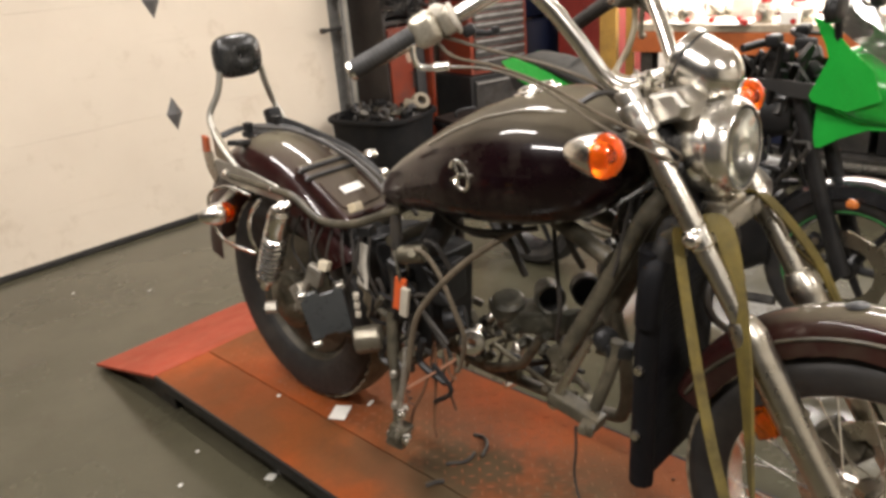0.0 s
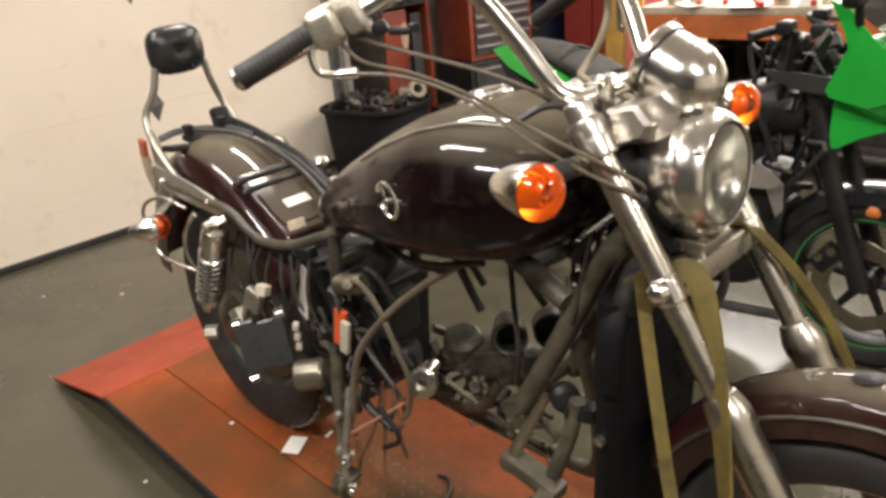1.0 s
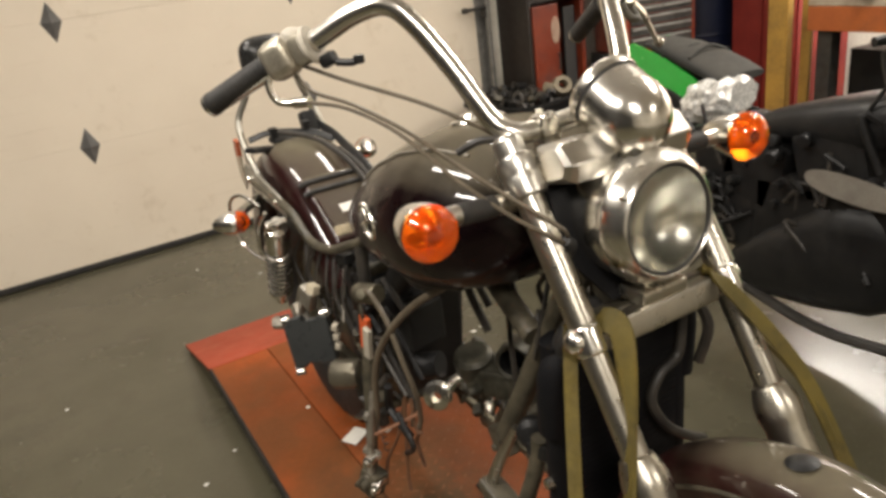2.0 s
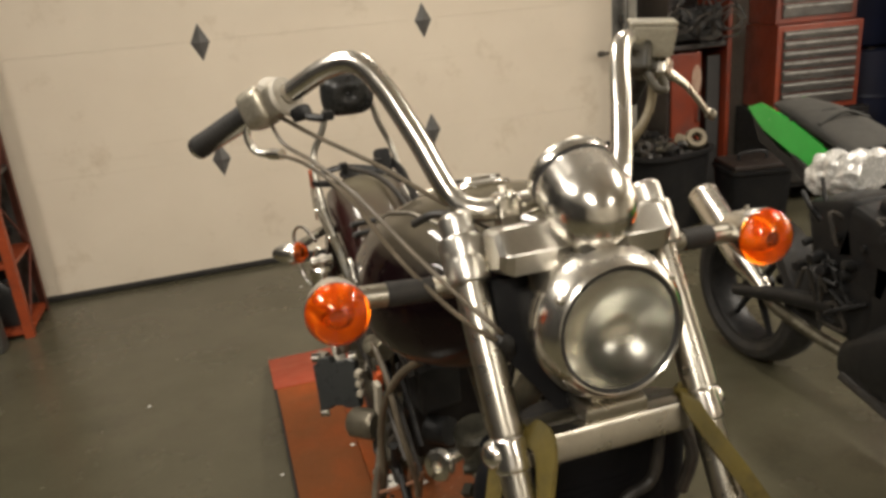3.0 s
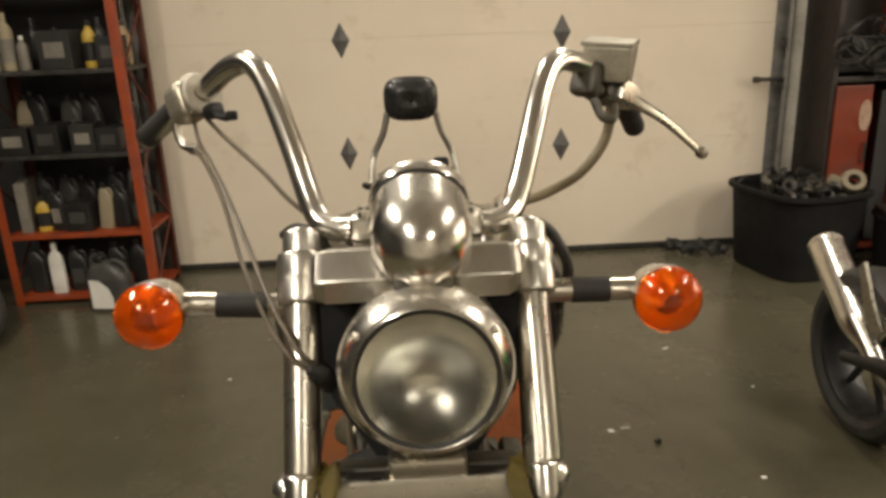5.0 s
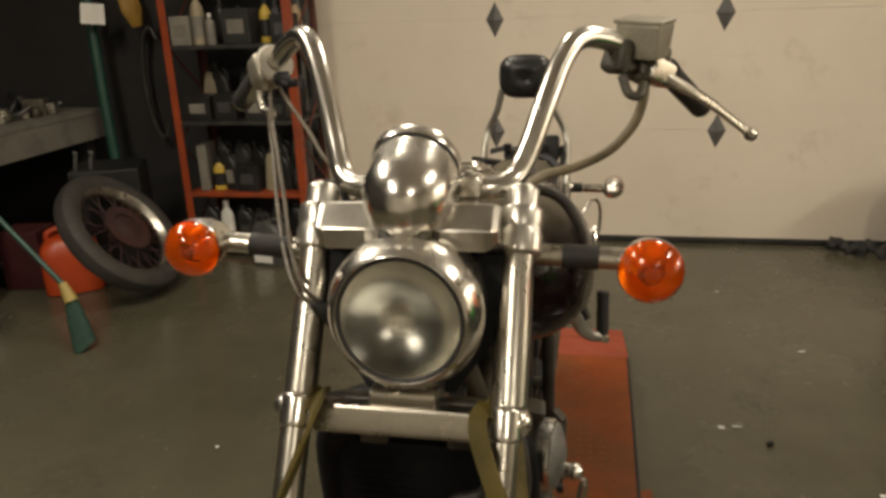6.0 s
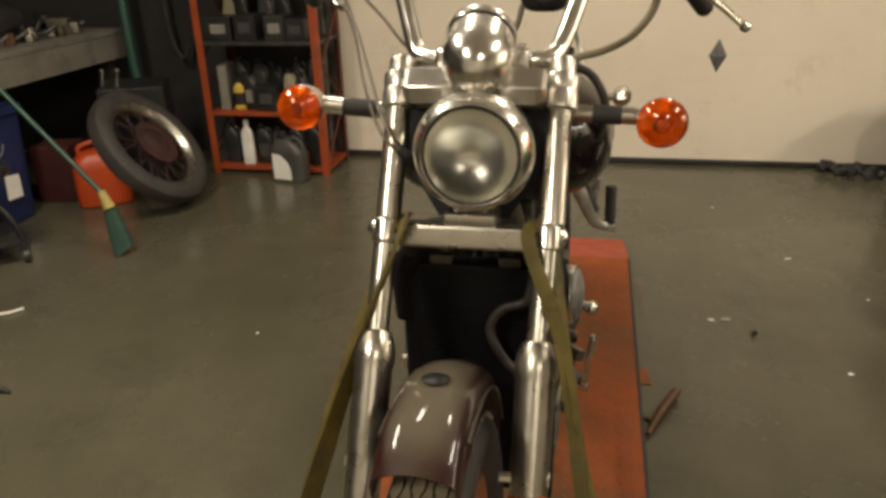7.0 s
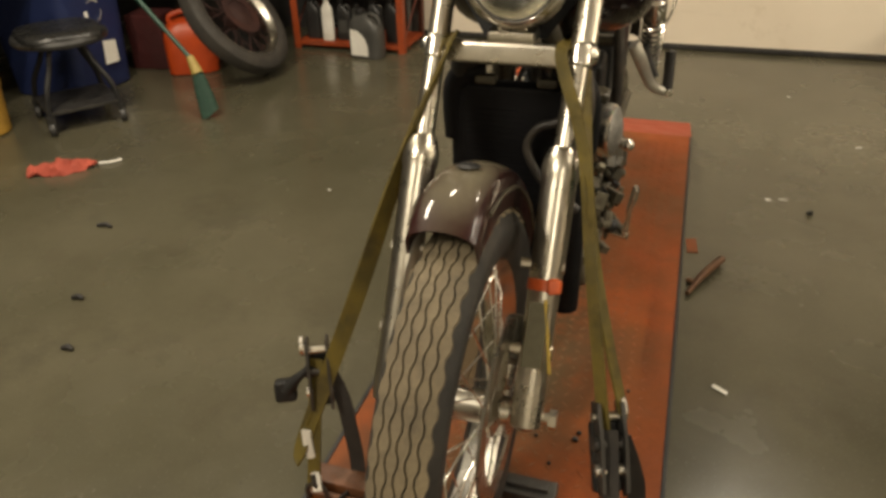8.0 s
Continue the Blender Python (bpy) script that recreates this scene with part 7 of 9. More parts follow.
for y, hw, lo, hi in ((0.45, 0.09, 0.26, 0.52), (0.56, 0.145, 0.20, 0.60), (0.72, 0.155, 0.17, 0.56), (0.90, 0.15, 0.16, 0.44), (1.04, 0.12, 0.17, 0.32)):
    rings.append([V(GX + x, y, (lo + hi) / 2 + z) for x, z in oval(hw, (hi - lo) / 2, 20, 3.0)])
loft(bm, rings)
part("belly_cover", bm, BLACK, gb, "black engine belly cover", sharp=50)
bm = B()
rings = [[V(GX - 0.158 - 0.012 * s, 0.585 + y * s, 0.635 + z * s + 0.10 * y * s) for y, z in oval(0.15, 0.040, 20, 2.4)] for s in (1.0, 0.8, 0.4)]
loft(bm, rings)
part("alloy_spar", bm, surface("pale_alloy", (0.42, 0.40, 0.35), (0.34, 0.32, 0.28), (0.35, 0.5), 0.6, 14, 200, 0.1), gb, "pale alloy frame spar")
bm = B()
slab(bm, [(0.44, 0.60), (0.49, 0.64), (0.50, 0.60), (0.455, 0.49), (0.435, 0.52)], 0.006, Matrix(((0, 0, 1, GX - 0.125), (1, 0, 0, 0), (0, 1, 0, 0), (0, 0, 0, 1))))
part("radiator_side", bm, surface("pale_alloy_plate", (0.40, 0.38, 0.34), (0.33, 0.31, 0.28), (0.35, 0.5), 0.5), gb, "pale radiator side plate")
bm = B()
tube(bm, [(GX - 0.115, 1.02, 0.20), (GX - 0.118, 0.70, 0.135), (GX - 0.11, 0.40, 0.150)], 0.018, 8, 4)
part("belly_rail", bm, DARK_STEEL, gb)
random.seed(5)
for k in range(46):
    p = V(GX + random.uniform(-0.12, 0.10), random.uniform(0.36, 0.58), random.uniform(0.58, 1.00))
    bm = B()
    if k % 4 == 0:
        box(bm, p, (random.uniform(0.03, 0.06), random.uniform(0.03, 0.07), random.uniform(0.03, 0.08)), turn(random.uniform(-40, 40), random.uniform(-30, 30), random.uniform(-30, 30)), bevel=0.008)
    else:
        tube(bm, [p, p + V(random.uniform(-0.05, 0.03), random.uniform(-0.07, 0.07), random.uniform(-0.08, 0.05)), p + V(random.uniform(-0.04, 0.04), random.uniform(-0.10, 0.10), random.uniform(-0.20, -0.05))], random.choice((0.006, 0.008, 0.012)), 7, 4)
    part("head_fitting", bm, (BLACK, HOSE, BLACK, DARK_STEEL, BLACK)[k % 5], gb)
# swingarm, tail, seat, silencer
TX = GX + 0.045


def tail(bm):
    """The tail unit stands further back and to the side than the frame's own line."""
    a, b = V(1.43, 1.64, 0.965), V(1.611, 1.803, 0.918)
    for v in bm.verts:
        v.co = b + (v.co - a) * 1.16
    return bm


for sx in (-1, 1):
    bm = B()
    tube(bm, [(GX + sx * 0.09, 1.08, 0.40), (GX + sx * 0.098, 1.30, 0.36), (GX + sx * 0.098, 1.55, 0.292)], [0.032, 0.028, 0.022], 10, straight=True)
    part("swingarm", bm, BLACK, gb)
bm = B()
tube(bm, [(GX - 0.05, 1.18, 0.44), (GX - 0.05, 1.02, 0.68)], 0.026, 12, straight=True)
part("rear_shock", bm, BLACK, gb)
for sx in (-1, 1):
    bm = B()
    tube(bm, [(TX + sx * 0.10, 1.0, 0.68), (TX + sx * 0.09, 1.3, 0.76), (TX + sx * 0.06, 1.60, 0.90)], 0.015, 8, straight=True)
    part("subframe_tube", tail(bm), BLACK, gb)
    bm = B()
    slab(bm, [(1.66, 0.955), (1.60, 0.975), (1.46, 0.935), (1.33, 0.880), (1.24, 0.82), (1.27, 0.770), (1.36, 0.785), (1.50, 0.840), (1.58, 0.885)], 0.006, Matrix(((0, 0, 1, TX + sx * 0.085 - 0.003), (1, 0, 0, 0), (0, 1, 0, 0), (0, 0, 0, 1))))
    part("tail_panel", tail(bm), GREEN, gb, "bright green tail panel")
    bm = B()
    slab(bm, [(1.64, 0.935), (1.58, 0.89), (1.38, 0.805), (1.24, 0.76), (1.26, 0.72), (1.40, 0.76), (1.60, 0.85)], 0.02, Matrix(((0, 0, 1, TX + sx * 0.078 - 0.01), (1, 0, 0, 0), (0, 1, 0, 0), (0, 0, 0, 1))))
    part("tail_underside", tail(bm), BLACK, gb)
bm = B()
rings = []
for y, hw, z, h in ((1.60, 0.035, 0.962, 0.010), (1.54, 0.070, 0.965, 0.022), (1.44, 0.090, 0.945, 0.030), (1.34, 0.100, 0.918, 0.032), (1.26, 0.105, 0.892, 0.028), (1.20, 0.10, 0.874, 0.014)):
    rings.append([V(TX + x, y, z + zz) for x, zz in oval(hw, h, 20, 2.6)])
loft(bm, rings)
part("pillion_seat", tail(bm), SEAT_GREY, gb, "dark ribbed pillion seat", sharp=50)
for y in (1.34, 1.40, 1.46):
    bm = B()
    tube(bm, [(TX - 0.09, y, 0.938), (TX, y + 0.004, 0.966), (TX + 0.09, y, 0.938)], 0.006, 6, 4)
    part("seat_rib", tail(bm), SEAT_GREY, gb)
bm = B()
rings = []
for k in range(9):
    u = k / 8
    s = 0.25 + 0.75 * math.sin(math.pi * (0.1 + 0.8 * u)) ** 0.5
    rings.append([V(TX - 0.075 + x * s, 1.335 - 0.20 * u, 0.800 + 0.035 * u + z * s) for x, z in oval(0.082, 0.066, 22, 3.2)])
loft(bm, rings)
bmesh.ops.subdivide_edges(bm, edges=bm.edges[:], cuts=1, use_grid_fill=True)
for v in bm.verts:
    v.co += V(noise.noise(v.co * 38), noise.noise(v.co * 38 + V(9, 0, 0)), noise.noise(v.co * 38 + V(0, 9, 0))) * 0.016
part("wrapped_parcel", tail(bm), FOIL, gb, "parcel in crinkled clear wrap", sharp=12)
sd = V(-0.07, -0.465, -0.236).normalized()
s0 = V(1.458, 1.885, 0.567)
sil = part("silencer", lathe(B(), [(0.038, 0.0), (0.058, 0.0), (0.061, 0.006), (0.061, 0.016), (0.058, 0.020), (0.058, 0.36), (0.050, 0.40), (0.033, 0.46), (0.027, 0.54)], s0, sd, 28), CHROME, gb, "bright round silencer")
part("outlet", lathe(B(), [(0.038, 0.0), (0.038, 0.05), (0, 0.05)], s0, sd, 20), BLACK, sil)
bm = B()
tube(bm, [s0 + sd * 0.51, s0 + sd * 0.60, (1.39, 1.19, 0.262), (1.43, 1.09, 0.222), (GX - 0.08, 0.98, 0.20)], 0.021, 10)
part("exhaust_pipe", bm, CAST, sil, "dull exhaust pipe")
bm = B()
slab(bm, [(1.43, 0.40), (1.50, 0.46), (1.55, 0.60), (1.53, 0.62), (1.47, 0.52), (1.40, 0.44)], 0.012, Matrix(((0, 0, 1, GX - 0.09), (1, 0, 0, 0), (0, 1, 0, 0), (0, 0, 0, 1))))
part("silencer_bracket", bm, ALU, sil)
# ---- tub of scrap by the door ----
tub = thing("scrap_tub", "deep black plastic tub filled with scrap metal parts", "tub", base=(2.06, 3.25, 0))
TM = Matrix.Translation((2.06, 3.235, 0)) @ turn(0, 0, 13)
bm = B()
rings = []
for z, w, l in ((0.0, 0.235, 0.26), (0.012, 0.245, 0.27), (0.434, 0.275, 0.30), (0.434, 0.267, 0.292), (0.02, 0.235, 0.26)):
    rings.append([TM @ V(x, y, z) for x, y in oval(w, l, 40, 3.6)])
loft(bm, rings)
part("tub_shell", bm, TUB_BLACK, tub)
bm = B()
rings = [[TM @ V(x, y, z) for x, y in oval(w, l, 40, 3.6)] for z, w, l in ((0.434, 0.268, 0.293), (0.434, 0.292, 0.317), (0.440, 0.296, 0.321), (0.458, 0.295, 0.320), (0.462, 0.288, 0.313), (0.462, 0.270, 0.295), (0.434, 0.268, 0.293))]
loft(bm, rings, caps=False)
part("tub_rim", bm, TUB_BLACK, tub, "rolled black rim")
SCRAP = [BLACK, HOSE, FRAME, DARK_STEEL, surface("tan_plastic", (0.20, 0.165, 0.11), (0.15, 0.125, 0.085), (0.5, 0.7))]
for k in range(64):
    p = TM @ V(random.uniform(-0.23, 0.23), random.uniform(-0.25, 0.25), random.uniform(0.42, 0.50))
    s = random.uniform(0.02, 0.055)
    bm = B()
    ax = (random.uniform(-1, 1), random.uniform(-1, 1), random.uniform(-0.2, 1))
    if k % 4 == 0:
        lathe(bm, [(s * 0.3, -s * 0.3), (s * 0.7, -s * 0.3), (s * 0.75, s * 0.2), (s * 0.5, s * 0.35), (s * 0.3, s * 0.3)], p, ax, 14, closed=True)
    elif k % 4 == 1:
        tube(bm, [p - Vector(ax) * s, p + V(0, 0, s * 0.3), p + Vector(ax) * s], [s * 0.16, s * 0.24, s * 0.14], 8, 4)
    elif k % 4 == 2:
        box(bm, p, (s, s * 1.5, s * 0.6), turn(random.uniform(-40, 40), random.uniform(-40, 40), random.uniform(0, 180)), bevel=s * 0.12)
    else:
        tube(bm, [p + V(math.cos(a) * s, math.sin(a) * s * 0.8, 0.02 * math.sin(3 * a)) for a in np.linspace(0, 5.2, 8)], s * 0.12, 7, 3)
    solid("scrap_part", bm, SCRAP[(k // 4 + (k % 4 == 1) * 2) % 4 if k % 4 else (k // 4) % 2], "greasy scrap metal part heaped in the black tub", "scrap", group="scrap parts")
bm = B()
lathe(bm, [(0.03, -0.03), (0.055, -0.03), (0.065, 0.0), (0.055, 0.035), (0.03, 0.035)], TM @ V(0.16, -0.20, 0.50), (-0.3, -0.8, 0.5), 22, closed=True)
box(bm, TM @ V(0.12, -0.15, 0.49), (0.13, 0.07, 0.06), turn(10, 20, 30), bevel=0.015)
solid("intake_elbow", bm, SCRAP[4], "tan plastic intake elbow lying on the scrap", "scrap")
for k, (x, y) in enumerate(((1.68, 3.55), (1.60, 3.50), (1.74, 3.46), (1.53, 3.58))):
    bm = B()
    tube(bm, [(x - 0.05, y, 0.03), (x, y + 0.02, 0.045), (x + 0.05, y - 0.01, 0.03)], [0.02, 0.04, 0.02], 9, 5, flat=0.8)
    for v in bm.verts:
        v.co += V(noise.noise(v.co * 25), noise.noise(v.co * 25 + V(3, 0, 0)), noise.noise(v.co * 25 + V(0, 3, 0))) * 0.02
        v.co.z = max(v.co.z, 0.001)
    solid("black_rag", bm, RUBBER, "crumpled black rag lying by the door", "rag", group="black rags")

# ---- storage along the back right ----
def handle_bar(bm, a, b, out, r=0.006):
    a, b, out = Vector(a), Vector(b), Vector(out)
    tube(bm, [a, a + out, b + out, b], r, 7, straight=True)


def tool_chest(x, y, z, w, d, h, rows, rz, label, legs=0.0, mat=CAB_RED):
    """A drawer chest whose front looks along its own -y."""
    ch = thing("tool_chest", label, "tool chest", base=(x, y, 0 if legs else z))
    M = Matrix.Translation((x, y, z)) @ turn(0, 0, rz)
    bm = B()
    box(bm, M @ V(0, 0, h / 2), (w, d, h), M, bevel=0.006)
    part("carcass", bm, mat, ch)
    n = len(rows)
    tot = sum(rows)
    zz = 0.03
    for k, r_ in enumerate(rows):
        hh = r_ / tot * (h - 0.06)
        bm = B()
        box(bm, M @ V(0, -d / 2 - 0.006, zz + hh / 2), (w - 0.07, 0.014, hh - 0.008), M, bevel=0.003)
        dr = part("drawer", bm, DARK_STEEL, ch, "dark drawer front")
        bm = B()
        box(bm, M @ V(0, -d / 2 - 0.018, zz + hh - 0.020), (w - 0.085, 0.012, 0.014), M, bevel=0.003)
        part("handle_strip", bm, GALV, dr, "dull grey handle strip")
        zz += hh
    if legs:
        for sx in (-1, 1):
            for sy in (-1, 1):
                bm = B()
                p = M @ V(sx * (w / 2 - 0.06), sy * (d / 2 - 0.06), 0)
                lathe(bm, [(0, -0.018), (0.045, -0.018), (0.05, -0.01), (0.05, 0.01), (0.045, 0.018), (0, 0.018)], (p.x, p.y, 0.05), (1, 0.2, 0), 14)
                box(bm, (p.x, p.y, 0.09), (0.04, 0.05, 0.05), bevel=0.004)
                part("caster", bm, RUBBER, ch)
    return ch


tool_chest(3.12, 3.23, 0.11, 0.62, 0.44, 0.46, [3, 3], -12, "dark rolling tool cabinet with deep drawers standing on casters", 0.11, BLACK)
tool_chest(3.115, 3.25, 0.575, 0.52, 0.40, 0.50, [1.4, 1.2, 1.2, 1, 1, 1, 1], -12, "red tool chest with thin dark drawers and grey handle strips")
tool_chest(3.115, 3.27, 1.08, 0.49, 0.34, 0.42, [1.2, 1, 1, 1, 1], -12, "smaller red tool chest stacked on the other one")
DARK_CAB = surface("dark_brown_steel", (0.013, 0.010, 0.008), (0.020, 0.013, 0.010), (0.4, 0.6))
cab = thing("red_cabinet", "scuffed red steel cabinet with an open front and hung cables", "cabinet", base=(2.47, 3.55, 0))
# left side, back, top and shelf are near-black brown, the other panels red
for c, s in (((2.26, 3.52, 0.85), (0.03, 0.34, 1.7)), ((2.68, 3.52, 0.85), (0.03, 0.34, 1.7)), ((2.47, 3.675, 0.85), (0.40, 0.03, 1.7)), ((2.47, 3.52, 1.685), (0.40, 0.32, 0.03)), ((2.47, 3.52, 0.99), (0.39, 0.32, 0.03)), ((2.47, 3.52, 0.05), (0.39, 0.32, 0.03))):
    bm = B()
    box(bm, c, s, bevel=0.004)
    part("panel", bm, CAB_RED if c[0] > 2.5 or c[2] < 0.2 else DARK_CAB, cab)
bm = B()
box(bm, (2.37, 3.345, 0.53), (0.20, 0.02, 0.86), bevel=0.004)
dr = part("door", bm, CAB_RED, cab, "scuffed red door")
bm = B()
rings = [[V(2.44 + x * s, 3.333 - 0.002 * k, 0.80 + z * s) for x, z in oval(0.034, 0.085, 18, 2.2)] for k, s in ((0, 1), (1, 0.9))]
loft(bm, rings)
part("faded_decal", bm, surface("faded_decal", (0.36, 0.26, 0.19), (0.28, 0.16, 0.11), (0.6, 0.8), 0.0, 40, 90), dr, "faded pale decal")
bm = B()
handle_bar(bm, (2.45, 3.336, 0.55), (2.45, 3.336, 0.65), (0, -0.02, 0))
part("door_handle", bm, DARK_STEEL, dr)
bm = B()
box(bm, (2.60, 3.40, 0.50), (0.09, 0.02, 0.84), bevel=0.003)
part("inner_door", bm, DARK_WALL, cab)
for k in range(14):
    c = V(2.42 + random.uniform(-0.14, 0.24), 3.33 - random.uniform(0, 0.05), 1.16 + random.uniform(-0.1, 0.12))
    s = random.uniform(0.05, 0.13)
    bm = B()
    tube(bm, [c + V(s * math.cos(a), 0.02 * math.sin(2 * a), s * 0.8 * math.sin(a)) for a in np.linspace(0, 5.8, 9)], 0.007, 6, 3)
    solid("hanging_cable", bm, (HOSE, BLACK, HOSE)[k % 3], "loop of dark cable hung on the red cabinet", "cable", group="hanging cables")
bm = B()
box(bm, (2.46, 3.50, 1.12), (0.36, 0.26, 0.20), bevel=0.02)
solid("black_case", bm, BLACK, "black plastic case on the red cabinet shelf", "case")

drum = thing("blue_drum", "dark blue steel drum standing by the wall", "drum", base=(3.62, 3.25, 0))
prof = [(0, 0), (0.27, 0), (0.28, 0.01), (0.28, 0.28), (0.29, 0.30), (0.28, 0.32), (0.28, 0.58), (0.29, 0.60), (0.28, 0.62), (0.28, 0.87), (0.287, 0.88), (0.27, 0.885), (0.26, 0.87), (0, 0.87)]
part("drum_shell", lathe(B(), prof, (3.62, 3.25, 0), (0, 0, 1), 36), BLUE, drum)
part("bung", lathe(B(), [(0, 0.012), (0.03, 0.012), (0.03, 0)], (3.55, 3.15, 0.87), (0, 0, 1), 12), DARK_STEEL, drum)
bm = B()
box(bm, (3.66, 3.32, 1.13), (0.42, 0.32, 0.50), turn(0, 0, -15), bevel=0.03)
solid("blue_case", bm, BLUE, "tall blue case stacked on the drum", "case")
lock = thing("red_locker", "dark red steel locker standing by the wall", "locker", base=(3.72, 2.60, 0))
bm = B()
box(bm, (3.74, 2.60, 0.95), (0.5, 0.48, 1.86), bevel=0.006)
part("locker_body", bm, surface("dark_red_paint", (0.16, 0.016, 0.014), (0.20, 0.022, 0.016), (0.35, 0.5)), lock)
for k, yy in enumerate((2.485, 2.715)):
    bm = B()
    box(bm, (3.482, yy, 0.98), (0.014, 0.218, 1.74), bevel=0.003)
    d_ = part("locker_door", bm, surface("dark_red_door", (0.17, 0.018, 0.014), (0.21, 0.024, 0.017), (0.35, 0.5)), lock)
    for z in (1.62, 1.66, 1.70, 0.30, 0.34):
        bm = B()
        box(bm, (3.473, yy, z), (0.006, 0.13, 0.012), bevel=0.002)
        part("louvre", bm, DARK_STEEL, d_)

# workbench along the east wall
bench = thing("workbench", "long workbench with a worn orange front, cluttered top", "workbench", base=(3.35, 0.6, 0))
BX, BY0, BY1, BZ = 2.92, -1.1, 1.90, 0.92
bm = B()
box(bm, (BX + 0.42, (BY0 + BY1) / 2, BZ - 0.02), (0.84, BY1 - BY0, 0.04), bevel=0.004)
part("bench_top", bm, surface("pale_bench_top", (0.42, 0.36, 0.27), (0.34, 0.28, 0.2), (0.5, 0.7), 0.0, 5, 90, 0.1, dirt=(0.16, 0.12, 0.08)), bench, "pale worn bench top")
bm = B()
box(bm, (BX + 0.010, (BY0 + BY1) / 2, BZ - 0.100), (0.03, BY1 - BY0 - 0.01, 0.118), bevel=0.004)
part("front_rail", bm, WOOD_TOP, bench, "worn orange front rail")
for y in (BY0 + 0.08, 0.4, BY1 - 0.08):
    for x in (BX + 0.07, BX + 0.76):
        bm = B()
        box(bm, (x, y, (BZ - 0.04) / 2), (0.08, 0.08, BZ - 0.045), bevel=0.005)
        part("leg", bm, DARK_STEEL, bench)
bm = B()
box(bm, (BX + 0.45, (BY0 + BY1) / 2, 0.22), (0.70, BY1 - BY0 - 0.2, 0.03), bevel=0.003)
part("lower_shelf", bm, DARK_STEEL, bench)
bm = B()
box(bm, (BX + 0.80, (BY0 + BY1) / 2, 0.45), (0.02, BY1 - BY0 - 0.02, 0.84), bevel=0.002)
part("back_panel", bm, BLACK, bench, "dark back panel")
for k in range(9):
    bm = B()
    y = BY0 + 0.25 + k * 0.32
    h = random.uniform(0.18, 0.42)
    box(bm, (BX + 0.42 + random.uniform(-0.1, 0.1), y, 0.236 + h / 2), (random.uniform(0.3, 0.5), random.uniform(0.18, 0.27), h), turn(0, 0, random.uniform(-8, 8)), bevel=0.006)
    solid("storage_box", bm, (BLACK, DARK_STEEL, BLUE, BLACK)[k % 4], "dark storage box on the shelf under the workbench", "box", group="storage boxes")


def bottle(x, y, z, r, h, mat, cap_mat, label, group, kind_="round", label_mat=None, rz=0.0):
    """A bottle with shoulder, neck and cap, and a wrap label where given."""
    b_ = thing("bottle", label, "bottle", group, (x, y, z))
    pw = 2.0 if kind_ == "round" else 3.4
    rings = []
    for zz, s in ((0, 0.92), (0.006, 1.0), (h * 0.62, 1.0), (h * 0.72, 0.92), (h * 0.80, 0.62), (h * 0.84, 0.40), (h * 0.90, 0.38)):
        rings.append([Matrix.Translation((x, y, z)) @ turn(0, 0, rz) @ V(a, b * (1.0 if kind_ == "round" else 0.55), zz) for a, b in oval(r * s, r * s, 20, pw)])
    bm = B()
    loft(bm, rings)
    part("body", bm, mat, b_, sharp=45)
    part("cap", lathe(B(), [(0, h * 0.12), (r * 0.36, h * 0.12), (r * 0.42, h * 0.10), (r * 0.42, 0), (0, 0)], (x, y, z + h * 0.885), (0, 0, 1), 14), cap_mat, b_)
    if label_mat:
        bm = B()
        rings = [[Matrix.Translation((x, y, z)) @ turn(0, 0, rz) @ V(a, b * (1.0 if kind_ == "round" else 0.55), zz) for a, b in oval(r * 1.015, r * 1.015, 20, pw)] for zz in (h * 0.15, h * 0.55)]
        loft(bm, rings)
        part("paper_label", bm, label_mat, b_)
    return b_


def carton(x, y, z, w, d, h, mat, label, group, rz=0.0, tape=None):
    c_ = thing("box", label, "box", group, (x, y, z))
    M = Matrix.Translation((x, y, z)) @ turn(0, 0, rz)
    bm = B()
    box(bm, M @ V(0, 0, h / 2), (w, d, h), M, bevel=0.004)
    part("carton", bm, mat, c_)
    bm = B()
    box(bm, M @ V(0, -d / 2 - 0.001, h * 0.5), (w * 0.6, 0.003, h * 0.4), M)
    part("box_label", bm, tape or PAPER, c_)
    return c_


